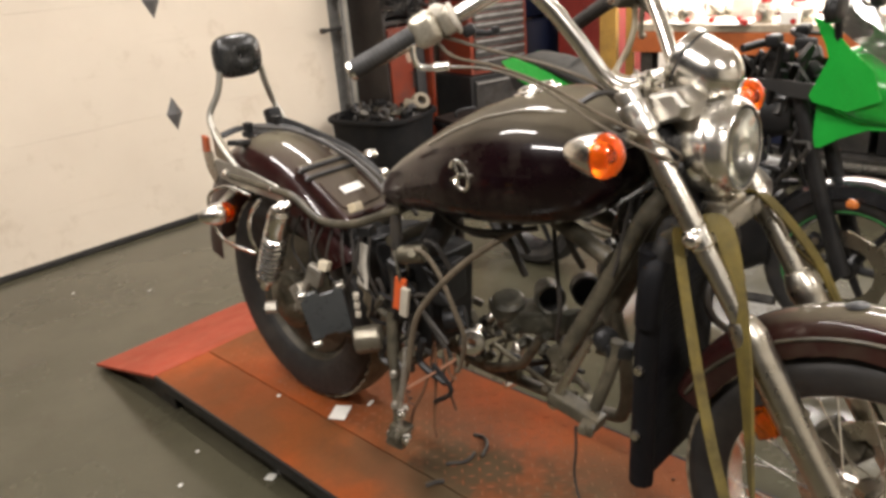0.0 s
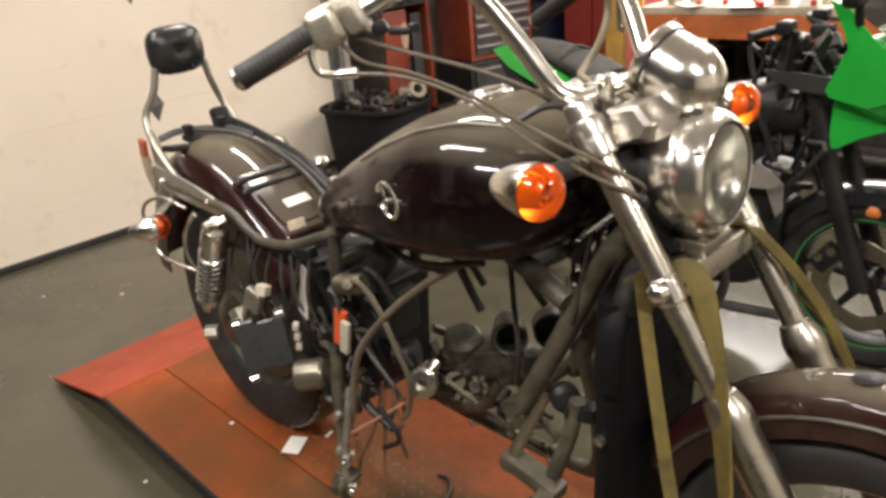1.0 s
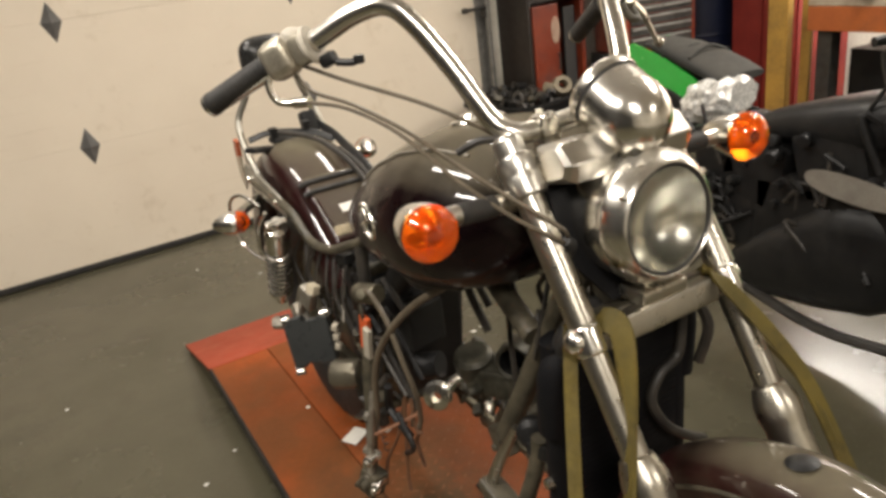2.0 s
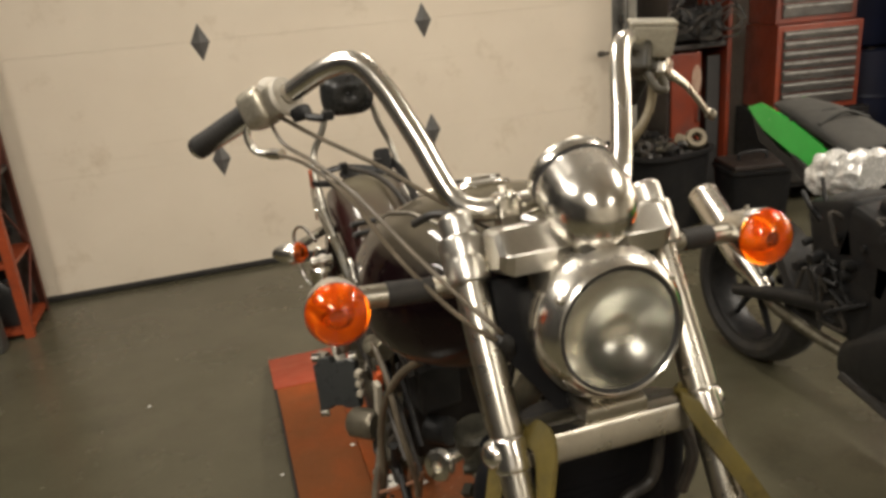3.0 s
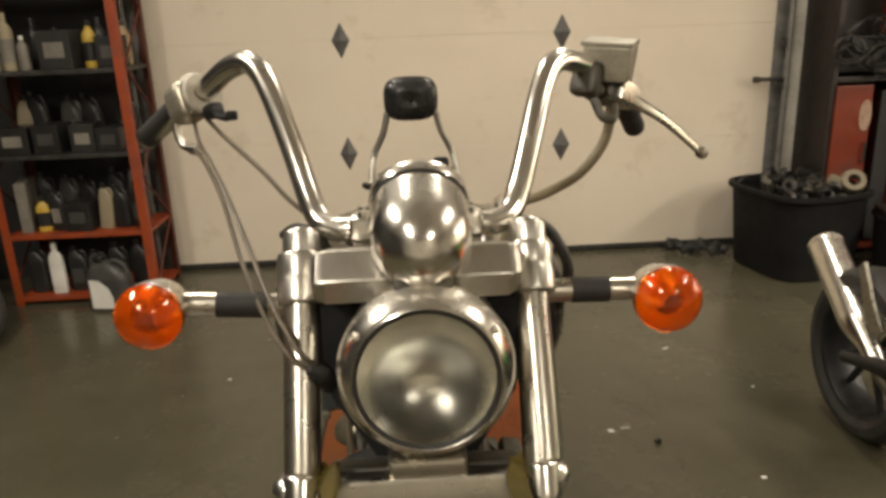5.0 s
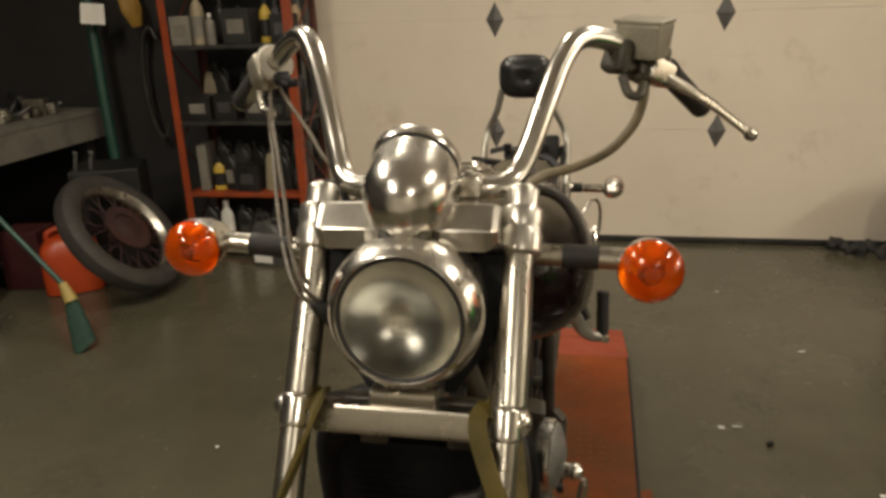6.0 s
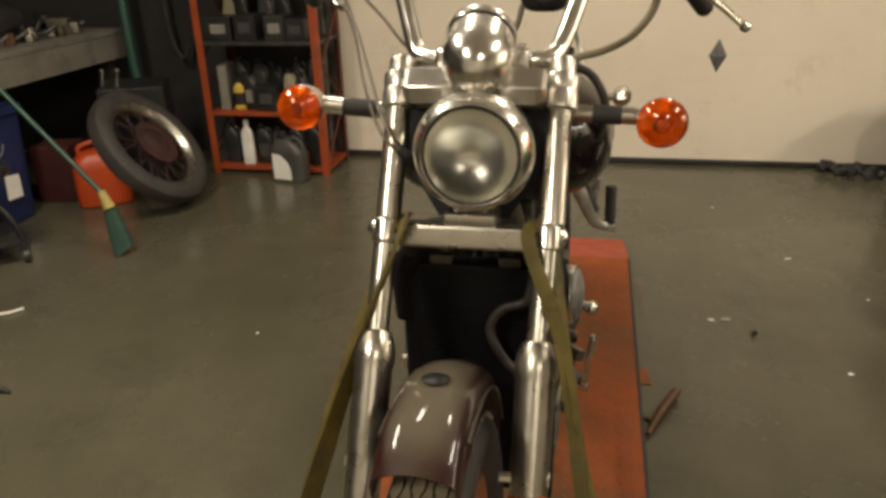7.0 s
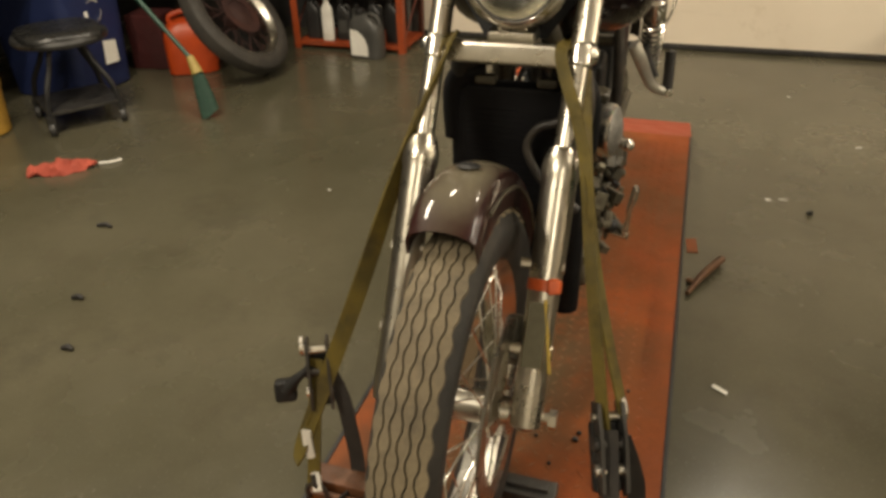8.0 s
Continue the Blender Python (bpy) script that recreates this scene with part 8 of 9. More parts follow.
CARD = surface("cardboard", (0.36, 0.26, 0.15), (0.30, 0.21, 0.12), (0.7, 0.85), 0.0, 8, 150, 0.1)
RED_PL = surface("red_plastic", (0.42, 0.03, 0.02), (0.36, 0.026, 0.018), (0.3, 0.45))
GREY_PL = surface("pale_grey_tin", (0.22, 0.20, 0.165), (0.15, 0.138, 0.115), (0.4, 0.6))
YEL_PL = surface("yellow_plastic", (0.50, 0.34, 0.05), (0.42, 0.28, 0.04), (0.35, 0.5))
for k in range(72):
    y = (BY0 + 0.15 + random.random() * (BY1 - BY0 - 0.3)) if k % 3 == 0 else random.uniform(0.45, 1.78)
    x = BX + 0.08 + random.random() ** 1.4 * 0.60
    pick = k % 6
    if pick == 0:
        carton(x, y, BZ, random.uniform(0.08, 0.18), random.uniform(0.08, 0.16), random.uniform(0.05, 0.14), (PAPER, CARD, RED_PL)[k % 3], "small box among the clutter on the workbench", "bench boxes", random.uniform(0, 90))
    elif pick == 1:
        bottle(x, y, BZ, 0.03, random.uniform(0.12, 0.2), (WHITE, RED_PL, GREY_PL)[k % 3], (RED_PL, BLACK, WHITE)[k % 3], "small spray bottle standing on the workbench", "bench bottles", label_mat=PAPER)
    elif pick == 2:
        bm = B()
        lathe(bm, [(0, 0), (0.04, 0), (0.045, 0.01), (0.045, 0.06), (0.04, 0.07), (0.03, 0.07), (0.03, 0.01), (0, 0.01)], (x, y, BZ), (0, 0, 1), 16)
        solid("metal_cup", bm, ALU, "bright metal cup of small parts on the workbench", "cup", group="metal cups")
    elif pick == 3:
        flake("paper_sheet", x, y, BZ + 0.002, 0.21, 0.29, random.uniform(0, 180), PAPER, "white paper sheet lying on the workbench", "paper", 0.01, "bench papers")
    elif pick == 4:
        bm = B()
        tube(bm, [(x - 0.08, y, BZ + 0.010), (x + 0.06, y + 0.05, BZ + 0.012)], [0.008, 0.006], 8, straight=True)
        tube(bm, [(x - 0.14, y - 0.02, BZ + 0.016), (x - 0.07, y + 0.004, BZ + 0.016)], 0.015, 8, straight=True)
        solid("hand_tool", bm, (RED_PL, BLACK)[k % 2], "hand tool with a plastic grip on the workbench", "tool", group="hand tools")
    else:
        bm = B()
        tube(bm, [(x, y, BZ + 0.03), (x + 0.05, y + 0.03, BZ + 0.05), (x + 0.1, y, BZ + 0.03)], [0.02, 0.045, 0.02], 9, 5, flat=0.7)
        for v in bm.verts:
            v.co += V(noise.noise(v.co * 25), noise.noise(v.co * 25 + V(3, 0, 0)), noise.noise(v.co * 25 + V(0, 3, 0))) * 0.025
            v.co.z = max(v.co.z, BZ + 0.002)
        solid("white_rag", bm, PAPER, "crumpled white shop towel on the workbench", "rag", group="white rags")

# yellow engine stand in front of the lockers
ys_ = thing("engine_hoist", "mustard yellow steel engine hoist post with a cross beam", "engine hoist", base=(2.86, 2.10, 0))
for c, s, rz in (((2.93, 2.06, 0.80), (0.10, 0.10, 1.5), 20), ((3.04, 1.98, 0.80), (0.05, 0.05, 1.5), 20)):
    bm = B()
    box(bm, c, s, turn(0, 0, rz), bevel=0.006)
    part("post", bm, YELLOW, ys_)
for a, b in (((2.66, 2.22, 0.06), (3.10, 1.96, 0.06)), ((2.86, 2.10, 0.06), (3.02, 2.44, 0.06))):
    bm = B()
    tube(bm, [a, b], 0.035, 4, straight=True)
    part("base_leg", bm, YELLOW, ys_)
bm = B()
tube(bm, [(2.84, 2.10, 1.50), (2.95, 2.30, 1.56)], 0.04, 4, straight=True)
part("boom", bm, YELLOW, ys_)
bm = B()
lathe(bm, [(0, 0), (0.11, 0), (0.14, 0.30), (0.15, 0.31), (0.15, 0.33), (0.13, 0.33), (0.10, 0.02), (0, 0.02)], (2.66, 1.80, 0.0), (0, 0, 1), 24)
solid("red_bucket", bm, GAS_RED, "faded red plastic bucket standing on the floor", "bucket")
bm = B()
tube(bm, [(2.60, 1.78, 0.33), (2.66, 1.80, 0.37), (2.72, 1.84, 0.34)], [0.03, 0.06, 0.03], 9, 5)
for v in bm.verts:
    v.co += V(noise.noise(v.co * 25), noise.noise(v.co * 25 + V(3, 0, 0)), noise.noise(v.co * 25 + V(0, 3, 0))) * 0.03
solid("white_rag", bm, PAPER, "crumpled white shop towel in the red bucket", "rag", group="white rags")

# ---- rack of bottles beside the door ----
RX0, RX1, RY0, RY1 = -2.15, -1.395, 3.20, 3.60
rack = thing("shelf_rack", "orange-red steel shelf rack crowded with bottles and boxes", "shelf rack", base=((RX0 + RX1) / 2, (RY0 + RY1) / 2, 0))
for x in (RX0, RX1):
    for y in (RY0, RY1):
        bm = B()
        sx, sy = (1 if x == RX0 else -1), (1 if y == RY0 else -1)
        slab(bm, [(0, 0), (sx * 0.042, 0), (sx * 0.042, sy * 0.004), (sx * 0.004, sy * 0.004), (sx * 0.004, sy * 0.042), (0, sy * 0.042)], 1.95, Matrix.Translation((x, y, 0)))
        part("post", bm, RACK_RED if y == RY0 else surface("dark_post_red", (0.10, 0.026, 0.012), (0.075, 0.022, 0.011), (0.5, 0.7)), rack)
for z in (0.045, 0.385, 0.80, 1.215, 1.62):
    bm = B()
    box(bm, ((RX0 + RX1) / 2, (RY0 + RY1) / 2, z - 0.012), (RX1 - RX0 - 0.012, RY1 - RY0 - 0.012, 0.022), bevel=0.003)
    part("shelf", bm, RACK_RED if z < 0.5 else DARK_STEEL, rack, "red steel shelf" if z < 0.5 else "dark steel shelf")
for x in (RX0 + 0.002, RX1 - 0.002):
    zz = 0.1
    s = 1
    while zz < 1.8:
        bm = B()
        tube(bm, [(x, RY0 + 0.03 if s > 0 else RY1 - 0.03, zz), (x, RY1 - 0.03 if s > 0 else RY0 + 0.03, zz + 0.28)], 0.006, 6, straight=True)
        part("side_brace", bm, surface("dark_rust_red", (0.14, 0.03, 0.015), (0.10, 0.025, 0.014), (0.5, 0.7)) if zz == 0.1 and x < -2 else bpy.data.materials["dark_rust_red"], rack)
        zz += 0.28
        s = -s
DKB = surface("dark_bottle_plastic", (0.013, 0.0125, 0.012), (0.022, 0.021, 0.020), (0.3, 0.45))
SLATE = surface("slate_jug_plastic", (0.045, 0.044, 0.040), (0.06, 0.058, 0.052), (0.35, 0.5))
BEIGE = surface("beige_plastic", (0.30, 0.25, 0.16), (0.24, 0.20, 0.13), (0.5, 0.7))


def jerrycan(x, y, z, w, h, mat, label, group, lean=0.0, lab=None):
    """A flat oil jug: shouldered body, side handle, cap, sometimes a label."""
    j = thing("oil_bottle", label, "bottle", group, (x, y, z))
    M = Matrix.Translation((x, y, z)) @ turn(0, lean, random.uniform(-14, 14))
    bm = B()
    loft(bm, [[M @ V(a + dx, b * 0.6, zz * h) for a, b in oval(w / 2 * k, w / 2 * k, 20, 3.6)] for zz, k, dx in ((0, 0.92, 0), (0.03, 1, 0), (0.62, 1, 0), (0.74, 0.92, -0.04 * w), (0.85, 0.62, -0.14 * w), (0.91, 0.34, -0.22 * w), (0.95, 0.3, -0.22 * w))])
    part("body", bm, mat, j, sharp=45)
    part("cap", lathe(B(), [(0, h * 0.09), (w * 0.16, h * 0.09), (w * 0.18, h * 0.07), (w * 0.18, 0), (0, 0)], M @ V(-0.22 * w, 0, h * 0.93), M.to_3x3() @ V(0, 0, 1), 14), BLACK, j)
    part("handle", tube(B(), [M @ V(-0.02 * w, 0, h * 0.88), M @ V(0.24 * w, 0, h * 0.90), M @ V(0.42 * w, 0, h * 0.78), M @ V(0.44 * w, 0, h * 0.60)], w * 0.09, 8, 4), mat, j)
    if lab:
        part("paper_label", box(B(), M @ V(-0.02 * w, -w * 0.302, h * 0.36), (w * 0.55, 0.003, h * 0.34), M), lab, j)
    return j


# top shelf: tins, tall cans, a grey box, a spray can
carton(RX0 + 0.085, RY0 + 0.10, 1.215, 0.115, 0.12, 0.155, GREY_PL, "pale grey tin standing on the rack shelf", "rack tins", 4, BENCH_GREY)
bottle(RX0 + 0.180, RY0 + 0.09, 1.215, 0.036, 0.275, BEIGE, BEIGE, "tall cream canister standing on the rack shelf", "rack cans", label_mat=GREY_PL)
bottle(RX0 + 0.255, RY0 + 0.08, 1.215, 0.028, 0.165, GREY_PL, WHITE, "slim pale spray can standing on the rack shelf", "rack cans")
carton(RX0 + 0.425, RY0 + 0.11, 1.215, 0.165, 0.14, 0.185, GREY_PANEL, "dull grey box with a small pale sticker on the rack", "rack tins", -3, GREY_PL)
bottle(RX0 + 0.580, RY0 + 0.09, 1.215, 0.034, 0.225, YEL_PL, BLACK, "yellow spray can with a dark band on the rack", "rack cans", label_mat=DKB)
carton(RX0 + 0.675, RY0 + 0.11, 1.215, 0.12, 0.14, 0.15, BLACK, "black box with a pale mark on the rack", "rack tins", 6, SLATE)
for k, (x, w, h) in enumerate(((0.06, 0.06, 0.22), (0.19, 0.07, 0.25), (0.30, 0.06, 0.2), (0.52, 0.07, 0.24), (0.64, 0.07, 0.22))):
    bottle(RX0 + x + 0.04, RY0 + 0.27, 1.215, w / 2, h, (CARD, DKB, BEIGE, DKB, CARD)[k], DKB, "dusty can at the back of the rack shelf", "rack cans")
# middle shelf: battery boxes with jugs heaped behind and between
for x, w, h, tape, rz in ((0.125, 0.155, 0.135, GREY_PL, 2), (0.300, 0.135, 0.145, SLATE, -4), (0.470, 0.120, 0.140, GREY_PL, 5), (0.615, 0.130, 0.120, SLATE, -7)):
    carton(RX0 + x, RY0 + 0.13, 0.80, w, 0.17, h, DKB, "black battery box with a dull label on the rack", "rack battery boxes", rz, tape)
for k, (x, w, h, ln) in enumerate(((0.08, 0.10, 0.27, 9), (0.19, 0.10, 0.30, -7), (0.33, 0.11, 0.26, 4), (0.47, 0.10, 0.28, -10), (0.62, 0.11, 0.25, 6))):
    jerrycan(RX0 + x, RY0 + 0.30, 0.80, w, h, (BEIGE, DKB, SLATE, DKB, DKB)[k], "dark oil bottle behind the battery boxes on the rack", "rack jugs", ln, (None, None, BENCH_GREY, None, SLATE)[k])
# lower red shelf: leaning pale sheet, bottles and a small box
carton(RX0 + 0.085, RY0 + 0.16, 0.385, 0.055, 0.20, 0.265, BENCH_GREY, "dull pale board leaning on the rack shelf", "rack boards", 12, GREY_PL)
bottle(RX0 + 0.185, RY0 + 0.10, 0.385, 0.034, 0.185, YEL_PL, BLACK, "yellow oil bottle with a dark band on the red shelf", "rack bottles", "square", DKB, 10)
jerrycan(RX0 + 0.265, RY0 + 0.11, 0.385, 0.085, 0.225, DKB, "dark oil bottle with a dull white label on the red shelf", "rack jugs", -3, GREY_PL)
carton(RX0 + 0.385, RY0 + 0.12, 0.385, 0.135, 0.15, 0.15, DKB, "black box with a small label on the red shelf", "rack battery boxes", -4, SLATE)
jerrycan(RX0 + 0.505, RY0 + 0.11, 0.385, 0.075, 0.235, BEIGE, "dusty beige oil bottle on the red shelf", "rack jugs", 5)
jerrycan(RX0 + 0.595, RY0 + 0.12, 0.385, 0.095, 0.225, DKB, "black oil bottle on the red shelf", "rack jugs", -4)
jerrycan(RX0 + 0.685, RY0 + 0.11, 0.385, 0.085, 0.24, DKB, "black oil bottle on the red shelf", "rack jugs", 3, SLATE)
for k in range(5):
    jerrycan(RX0 + 0.11 + k * 0.13, RY0 + 0.29, 0.385, 0.105, random.uniform(0.24, 0.31), (DKB, SLATE, DKB)[k % 3], "dark oil bottle at the back of the red shelf", "rack jugs", random.uniform(-6, 6))
bottle(-1.935, 3.27, 0.045, 0.038, 0.28, WHITE, WHITE, "white bottle standing on the lowest rack shelf", "low rack bottles", "square", PAPER)
for k, x in enumerate((-2.05, -1.835, -1.73, -1.62, -1.50)):
    jerrycan(x, 3.31, 0.045, 0.10, (0.25, 0.24, 0.22, 0.25, 0.26)[k], (DKB, DKB, SLATE, DKB, DKB)[k], "dark oil bottle standing on the lowest rack shelf", "low rack bottles", 0, (None, SLATE, None, GREY_PL, None)[k])
# oil jug in front of the rack
jug = thing("oil_jug", "dark grey plastic oil jug with a white label, on the floor", "jug", base=(-1.60, 3.11, 0))
JM = Matrix.Translation((-1.60, 3.11, 0)) @ turn(0, 0, -8)
bm = B()
rings = []
for z, w, dx in ((0, 0.100, 0), (0.008, 0.108, 0), (0.16, 0.108, 0), (0.20, 0.098, -0.004), (0.235, 0.070, -0.02), (0.255, 0.042, -0.035), (0.262, 0.030, -0.04)):
    rings.append([JM @ V(a + dx, b * 0.55, z) for a, b in oval(w, w, 28, 4.0)])
loft(bm, rings)
part("jug_body", bm, SLATE, jug, sharp=50)
part("jug_cap", lathe(B(), [(0, 0.03), (0.026, 0.03), (0.030, 0.025), (0.030, 0), (0, 0)], JM @ V(-0.04, 0, 0.258), (0, 0, 1), 16), BLACK, jug)
bm = B()
tube(bm, [JM @ V(-0.01, 0, 0.245), JM @ V(0.04, 0, 0.262), JM @ V(0.085, 0, 0.235), JM @ V(0.098, 0, 0.19)], 0.012, 8)
part("jug_handle", bm, SLATE, jug)
bm = B()
slab(bm, [(-0.082, 0.02), (0.035, 0.02), (0.035, 0.08), (0.015, 0.13), (-0.03, 0.17), (-0.082, 0.175)], 0.002, JM @ Matrix.Translation((0, -0.060, 0)) @ turn(90, 0, 0))
part("jug_label", bm, PAPER, jug, "white paper label")

# dark crate with a red side between the tub and the sport motorcycle
crate = thing("parts_crate", "low black plastic crate with a dull red lid on the floor", "crate", base=(2.56, 2.95, 0))
KM = Matrix.Translation((2.56, 2.95, 0)) @ turn(0, 0, -14)
bm = B()
loft(bm, [[KM @ V(a, b, z) for a, b in oval(w, l, 28, 7.0)] for z, w, l in ((0, 0.15, 0.13), (0.01, 0.16, 0.14), (0.30, 0.18, 0.16), (0.31, 0.19, 0.17), (0.33, 0.19, 0.17))])
part("crate_body", bm, TUB_BLACK, crate)
bm = B()
box(bm, KM @ V(0, 0, 0.345), (0.34, 0.30, 0.03), KM, bevel=0.008)
part("crate_lid", bm, DARK_CAB, crate, "dull dark red lid")
bm = B()
tube(bm, [KM @ V(-0.08, 0, 0.36), KM @ V(-0.07, 0, 0.40), KM @ V(0.07, 0, 0.40), KM @ V(0.08, 0, 0.36)], 0.010, 8, 3)
part("lid_handle", bm, BLACK, crate)

# ---- west side: bench, wheel, can, broom, bin, roller seat ----
wb = thing("side_bench", "grey-topped side bench with a pale apron, cluttered and dark", "workbench", base=(-3.3, 2.4, 0))
bm = B()
box(bm, (-3.40, 2.10, 0.825), (1.10, 2.94, 0.03), bevel=0.004)
part("bench_top", bm, BENCH_GREY, wb)
bm = B()
box(bm, (-2.862, 2.10, 0.735), (0.024, 2.92, 0.146), bevel=0.003)
part("apron", bm, BENCH_GREY, wb, "pale grey apron board")
for y in (0.75, 2.1, 3.45):
    bm = B()
    box(bm, (-2.93, y, 0.33), (0.07, 0.07, 0.66), bevel=0.004)
    part("leg", bm, DARK_STEEL, wb)
bm = B()
box(bm, (-3.72, 2.10, 1.55), (0.40, 2.8, 0.025), bevel=0.003)
part("upper_shelf", bm, DARK_STEEL, wb)
for k in range(20):
    y = 2.15 + k * 0.066
    s = random.uniform(0.03, 0.06)
    bm = B()
    p = V(-2.97 - random.uniform(0, 0.2), y, 0.842 + s * 0.6)
    if k % 3 == 0:
        lathe(bm, [(0, -s * 0.6), (s * 0.6, -s * 0.6), (s * 0.7, 0), (s * 0.5, s * 0.6), (0, s * 0.7)], p, (random.uniform(-0.2, 0.2), random.uniform(-0.2, 0.2), 1), 12)
    elif k % 3 == 1:
        tube(bm, [p - V(0.02, s, 0.0), p, p + V(0.03, s, s * 0.6)], s * 0.3, 8, 4)
    else:
        box(bm, p, (s, s * 1.2, s * 1.1), turn(0, 0, random.uniform(0, 90)), bevel=s * 0.1)
    solid("bench_part", bm, (CAST, DARK_STEEL, ALU)[k % 3], "greasy machine part on the side bench", "machine part", group="side bench parts")
for k in range(15):
    x, y = -3.02 - random.uniform(0, 0.22), 2.05 + 0.098 * k
    w, h = random.uniform(0.05, 0.10), random.uniform(0.06, 0.17)
    bm = B()
    if k % 3 == 1:
        lathe(bm, [(0, 0), (w * 0.55, 0), (w * 0.6, 0.006), (w * 0.6, h * 0.8), (w * 0.35, h * 0.9), (w * 0.3, h), (0, h)], (x, y, 0.838), (0, 0, 1), 16)
    elif k % 3 == 2:
        tube(bm, [(x, y - 0.05, 0.838 + w * 0.3), (x + 0.02, y, 0.838 + h * 0.7), (x - 0.03, y + 0.04, 0.838 + h), (x - 0.01, y + 0.09, 0.838 + w * 0.3)], w * 0.26, 9, 4)
    else:
        box(bm, (x, y, 0.838 + h / 2), (w * 1.3, w * 1.1, h), turn(0, 0, random.uniform(-35, 35)), bevel=0.006)
    solid("bench_clutter", bm, (DARK_STEEL, BLACK, CAST, HOSE, DARK_STEEL)[k % 5], "dark greasy part heaped on the side bench", "machine part", group="side bench clutter")
bm = B()
rings = []
for y, h in ((1.9, 0.10), (2.0, 0.17), (2.5, 0.19), (2.75, 0.16), (2.86, 0.10)):
    rings.append([V(-3.15 + a, y, 0.98 + b) for a, b in oval(0.16, h * 0.6, 16, 3.0)])
loft(bm, rings)
solid("engine_cover", bm, DARK_STEEL, "large dark engine cover lying on the side bench", "engine cover")
bm = B()
for y in (2.0, 2.75):
    box(bm, (-3.15, y, 0.872), (0.3, 0.05, 0.065), bevel=0.006)
solid("wood_block", bm, STICK, "pair of brown wood blocks under the engine cover", "wood block")
gp = thing("green_post", "dark green painted steel post standing by the side bench", "post", base=(-2.72, 3.42, 0))
part("post_tube", tube(B(), [(-2.70, 3.40, 0.0), (-2.735, 3.43, 0.9), (-2.78, 3.50, 1.95)], 0.032, 10, straight=True), BROOM_POLE, gp)
part("post_foot", lathe(B(), [(0, 0), (0.07, 0), (0.07, 0.012), (0.03, 0.02), (0, 0.02)], (-2.70, 3.40, 0), (0, 0, 1), 16), DARK_STEEL, gp)
bm = B()
slab(bm, [(-0.065, -0.06), (0.065, -0.055), (0.058, 0.06), (-0.065, 0.055)], 0.002, Matrix.Translation((-2.66, 3.36, 1.40)) @ turn(80, 8, 35))
solid("paper_tag", bm, PAPER, "white paper tag hung on the green post", "paper")
bm = B()
tube(bm, [(-2.55, 3.52, 1.75), (-2.53, 3.50, 1.55), (-2.50, 3.50, 1.42), (-2.49, 3.52, 1.32)], [0.02, 0.05, 0.06, 0.03], 10, 5, flat=0.4)
tube(bm, [(-2.55, 3.52, 1.75), (-2.55, 3.72, 1.77)], 0.006, 6, straight=True)
solid("yellow_cloth", bm, YELLOW, "mustard yellow cloth hung on the wall", "cloth")
bm = B()
for a0 in (0.0, 0.3):
    tube(bm, [V(-2.47 + 0.075 * math.cos(a) + 0.05 * a0, 3.60 - 0.1 * a0, 0.98 + 0.33 * math.sin(a)) for a in np.linspace(0.9, 5.6, 12)], 0.012, 8, 3)
tube(bm, [(-2.43, 3.60, 1.23), (-2.45, 3.68, 1.30), (-2.45, 3.715, 1.31)], 0.012, 6, 3)
solid("air_hose", bm, HOSE, "coiled black air hose hung on the wall", "hose")

# spare wire wheel, leaning back
SW = thing("spare_wheel", "spare motorcycle wheel with a worn tyre and rusty hub, leaning", "wheel", base=(-2.16, 2.66, 0))
SC, SA = V(-2.175, 2.60, 0.325), V(0.77, 0.02, 0.60).normalized()
part("tyre", lathe(B(), [(0.262, -0.045), (0.285, -0.058), (0.32, -0.056), (0.345, -0.035), (0.352, 0.0), (0.345, 0.035), (0.32, 0.056), (0.285, 0.058), (0.262, 0.045)], SC, SA, 56, closed=True), surface("grey_worn_tyre", (0.024, 0.021, 0.018), (0.036, 0.031, 0.025), (0.6, 0.8), 0.0, 10, 150, 0.2), SW)
part("rim", lathe(B(), [(0.272, -0.046), (0.258, -0.044), (0.236, -0.02), (0.232, 0.0), (0.236, 0.02), (0.258, 0.044), (0.272, 0.046), (0.262, 0)], SC, SA, 48, closed=True), ALU, SW, "dull alloy rim")
hubm = surface("rusty_red_hub", (0.050, 0.018, 0.014), (0.036, 0.016, 0.014), (0.5, 0.7), 0.2)
part("hub", lathe(B(), [(0, -0.06), (0.03, -0.06), (0.05, -0.045), (0.05, 0.03), (0.085, 0.035), (0.085, 0.045), (0.03, 0.06), (0, 0.06)], SC, SA, 24), hubm, SW, "rusty red hub")
sa, sb, sd2 = frame_of(SA)
bm = B()
for k in range(28):
    a = 2 * math.pi * k / 28
    s = 1 if k % 2 else -1
    ln = 0.6 if (k // 2) % 2 else -0.6
    tube(bm, [SC + sd2 * s * 0.04 + 0.06 * (math.cos(a + ln) * sa + math.sin(a + ln) * sb), SC + 0.235 * (math.cos(a) * sa + math.sin(a) * sb)], 0.003, 5, straight=True, caps=False)
part("spokes", bm, hubm, SW, "rusty spokes")
part("brake_disc", lathe(B(), [(0.08, 0.050), (0.13, 0.050), (0.13, 0.055), (0.08, 0.055)], SC, SA, 36, closed=True), hubm, SW)
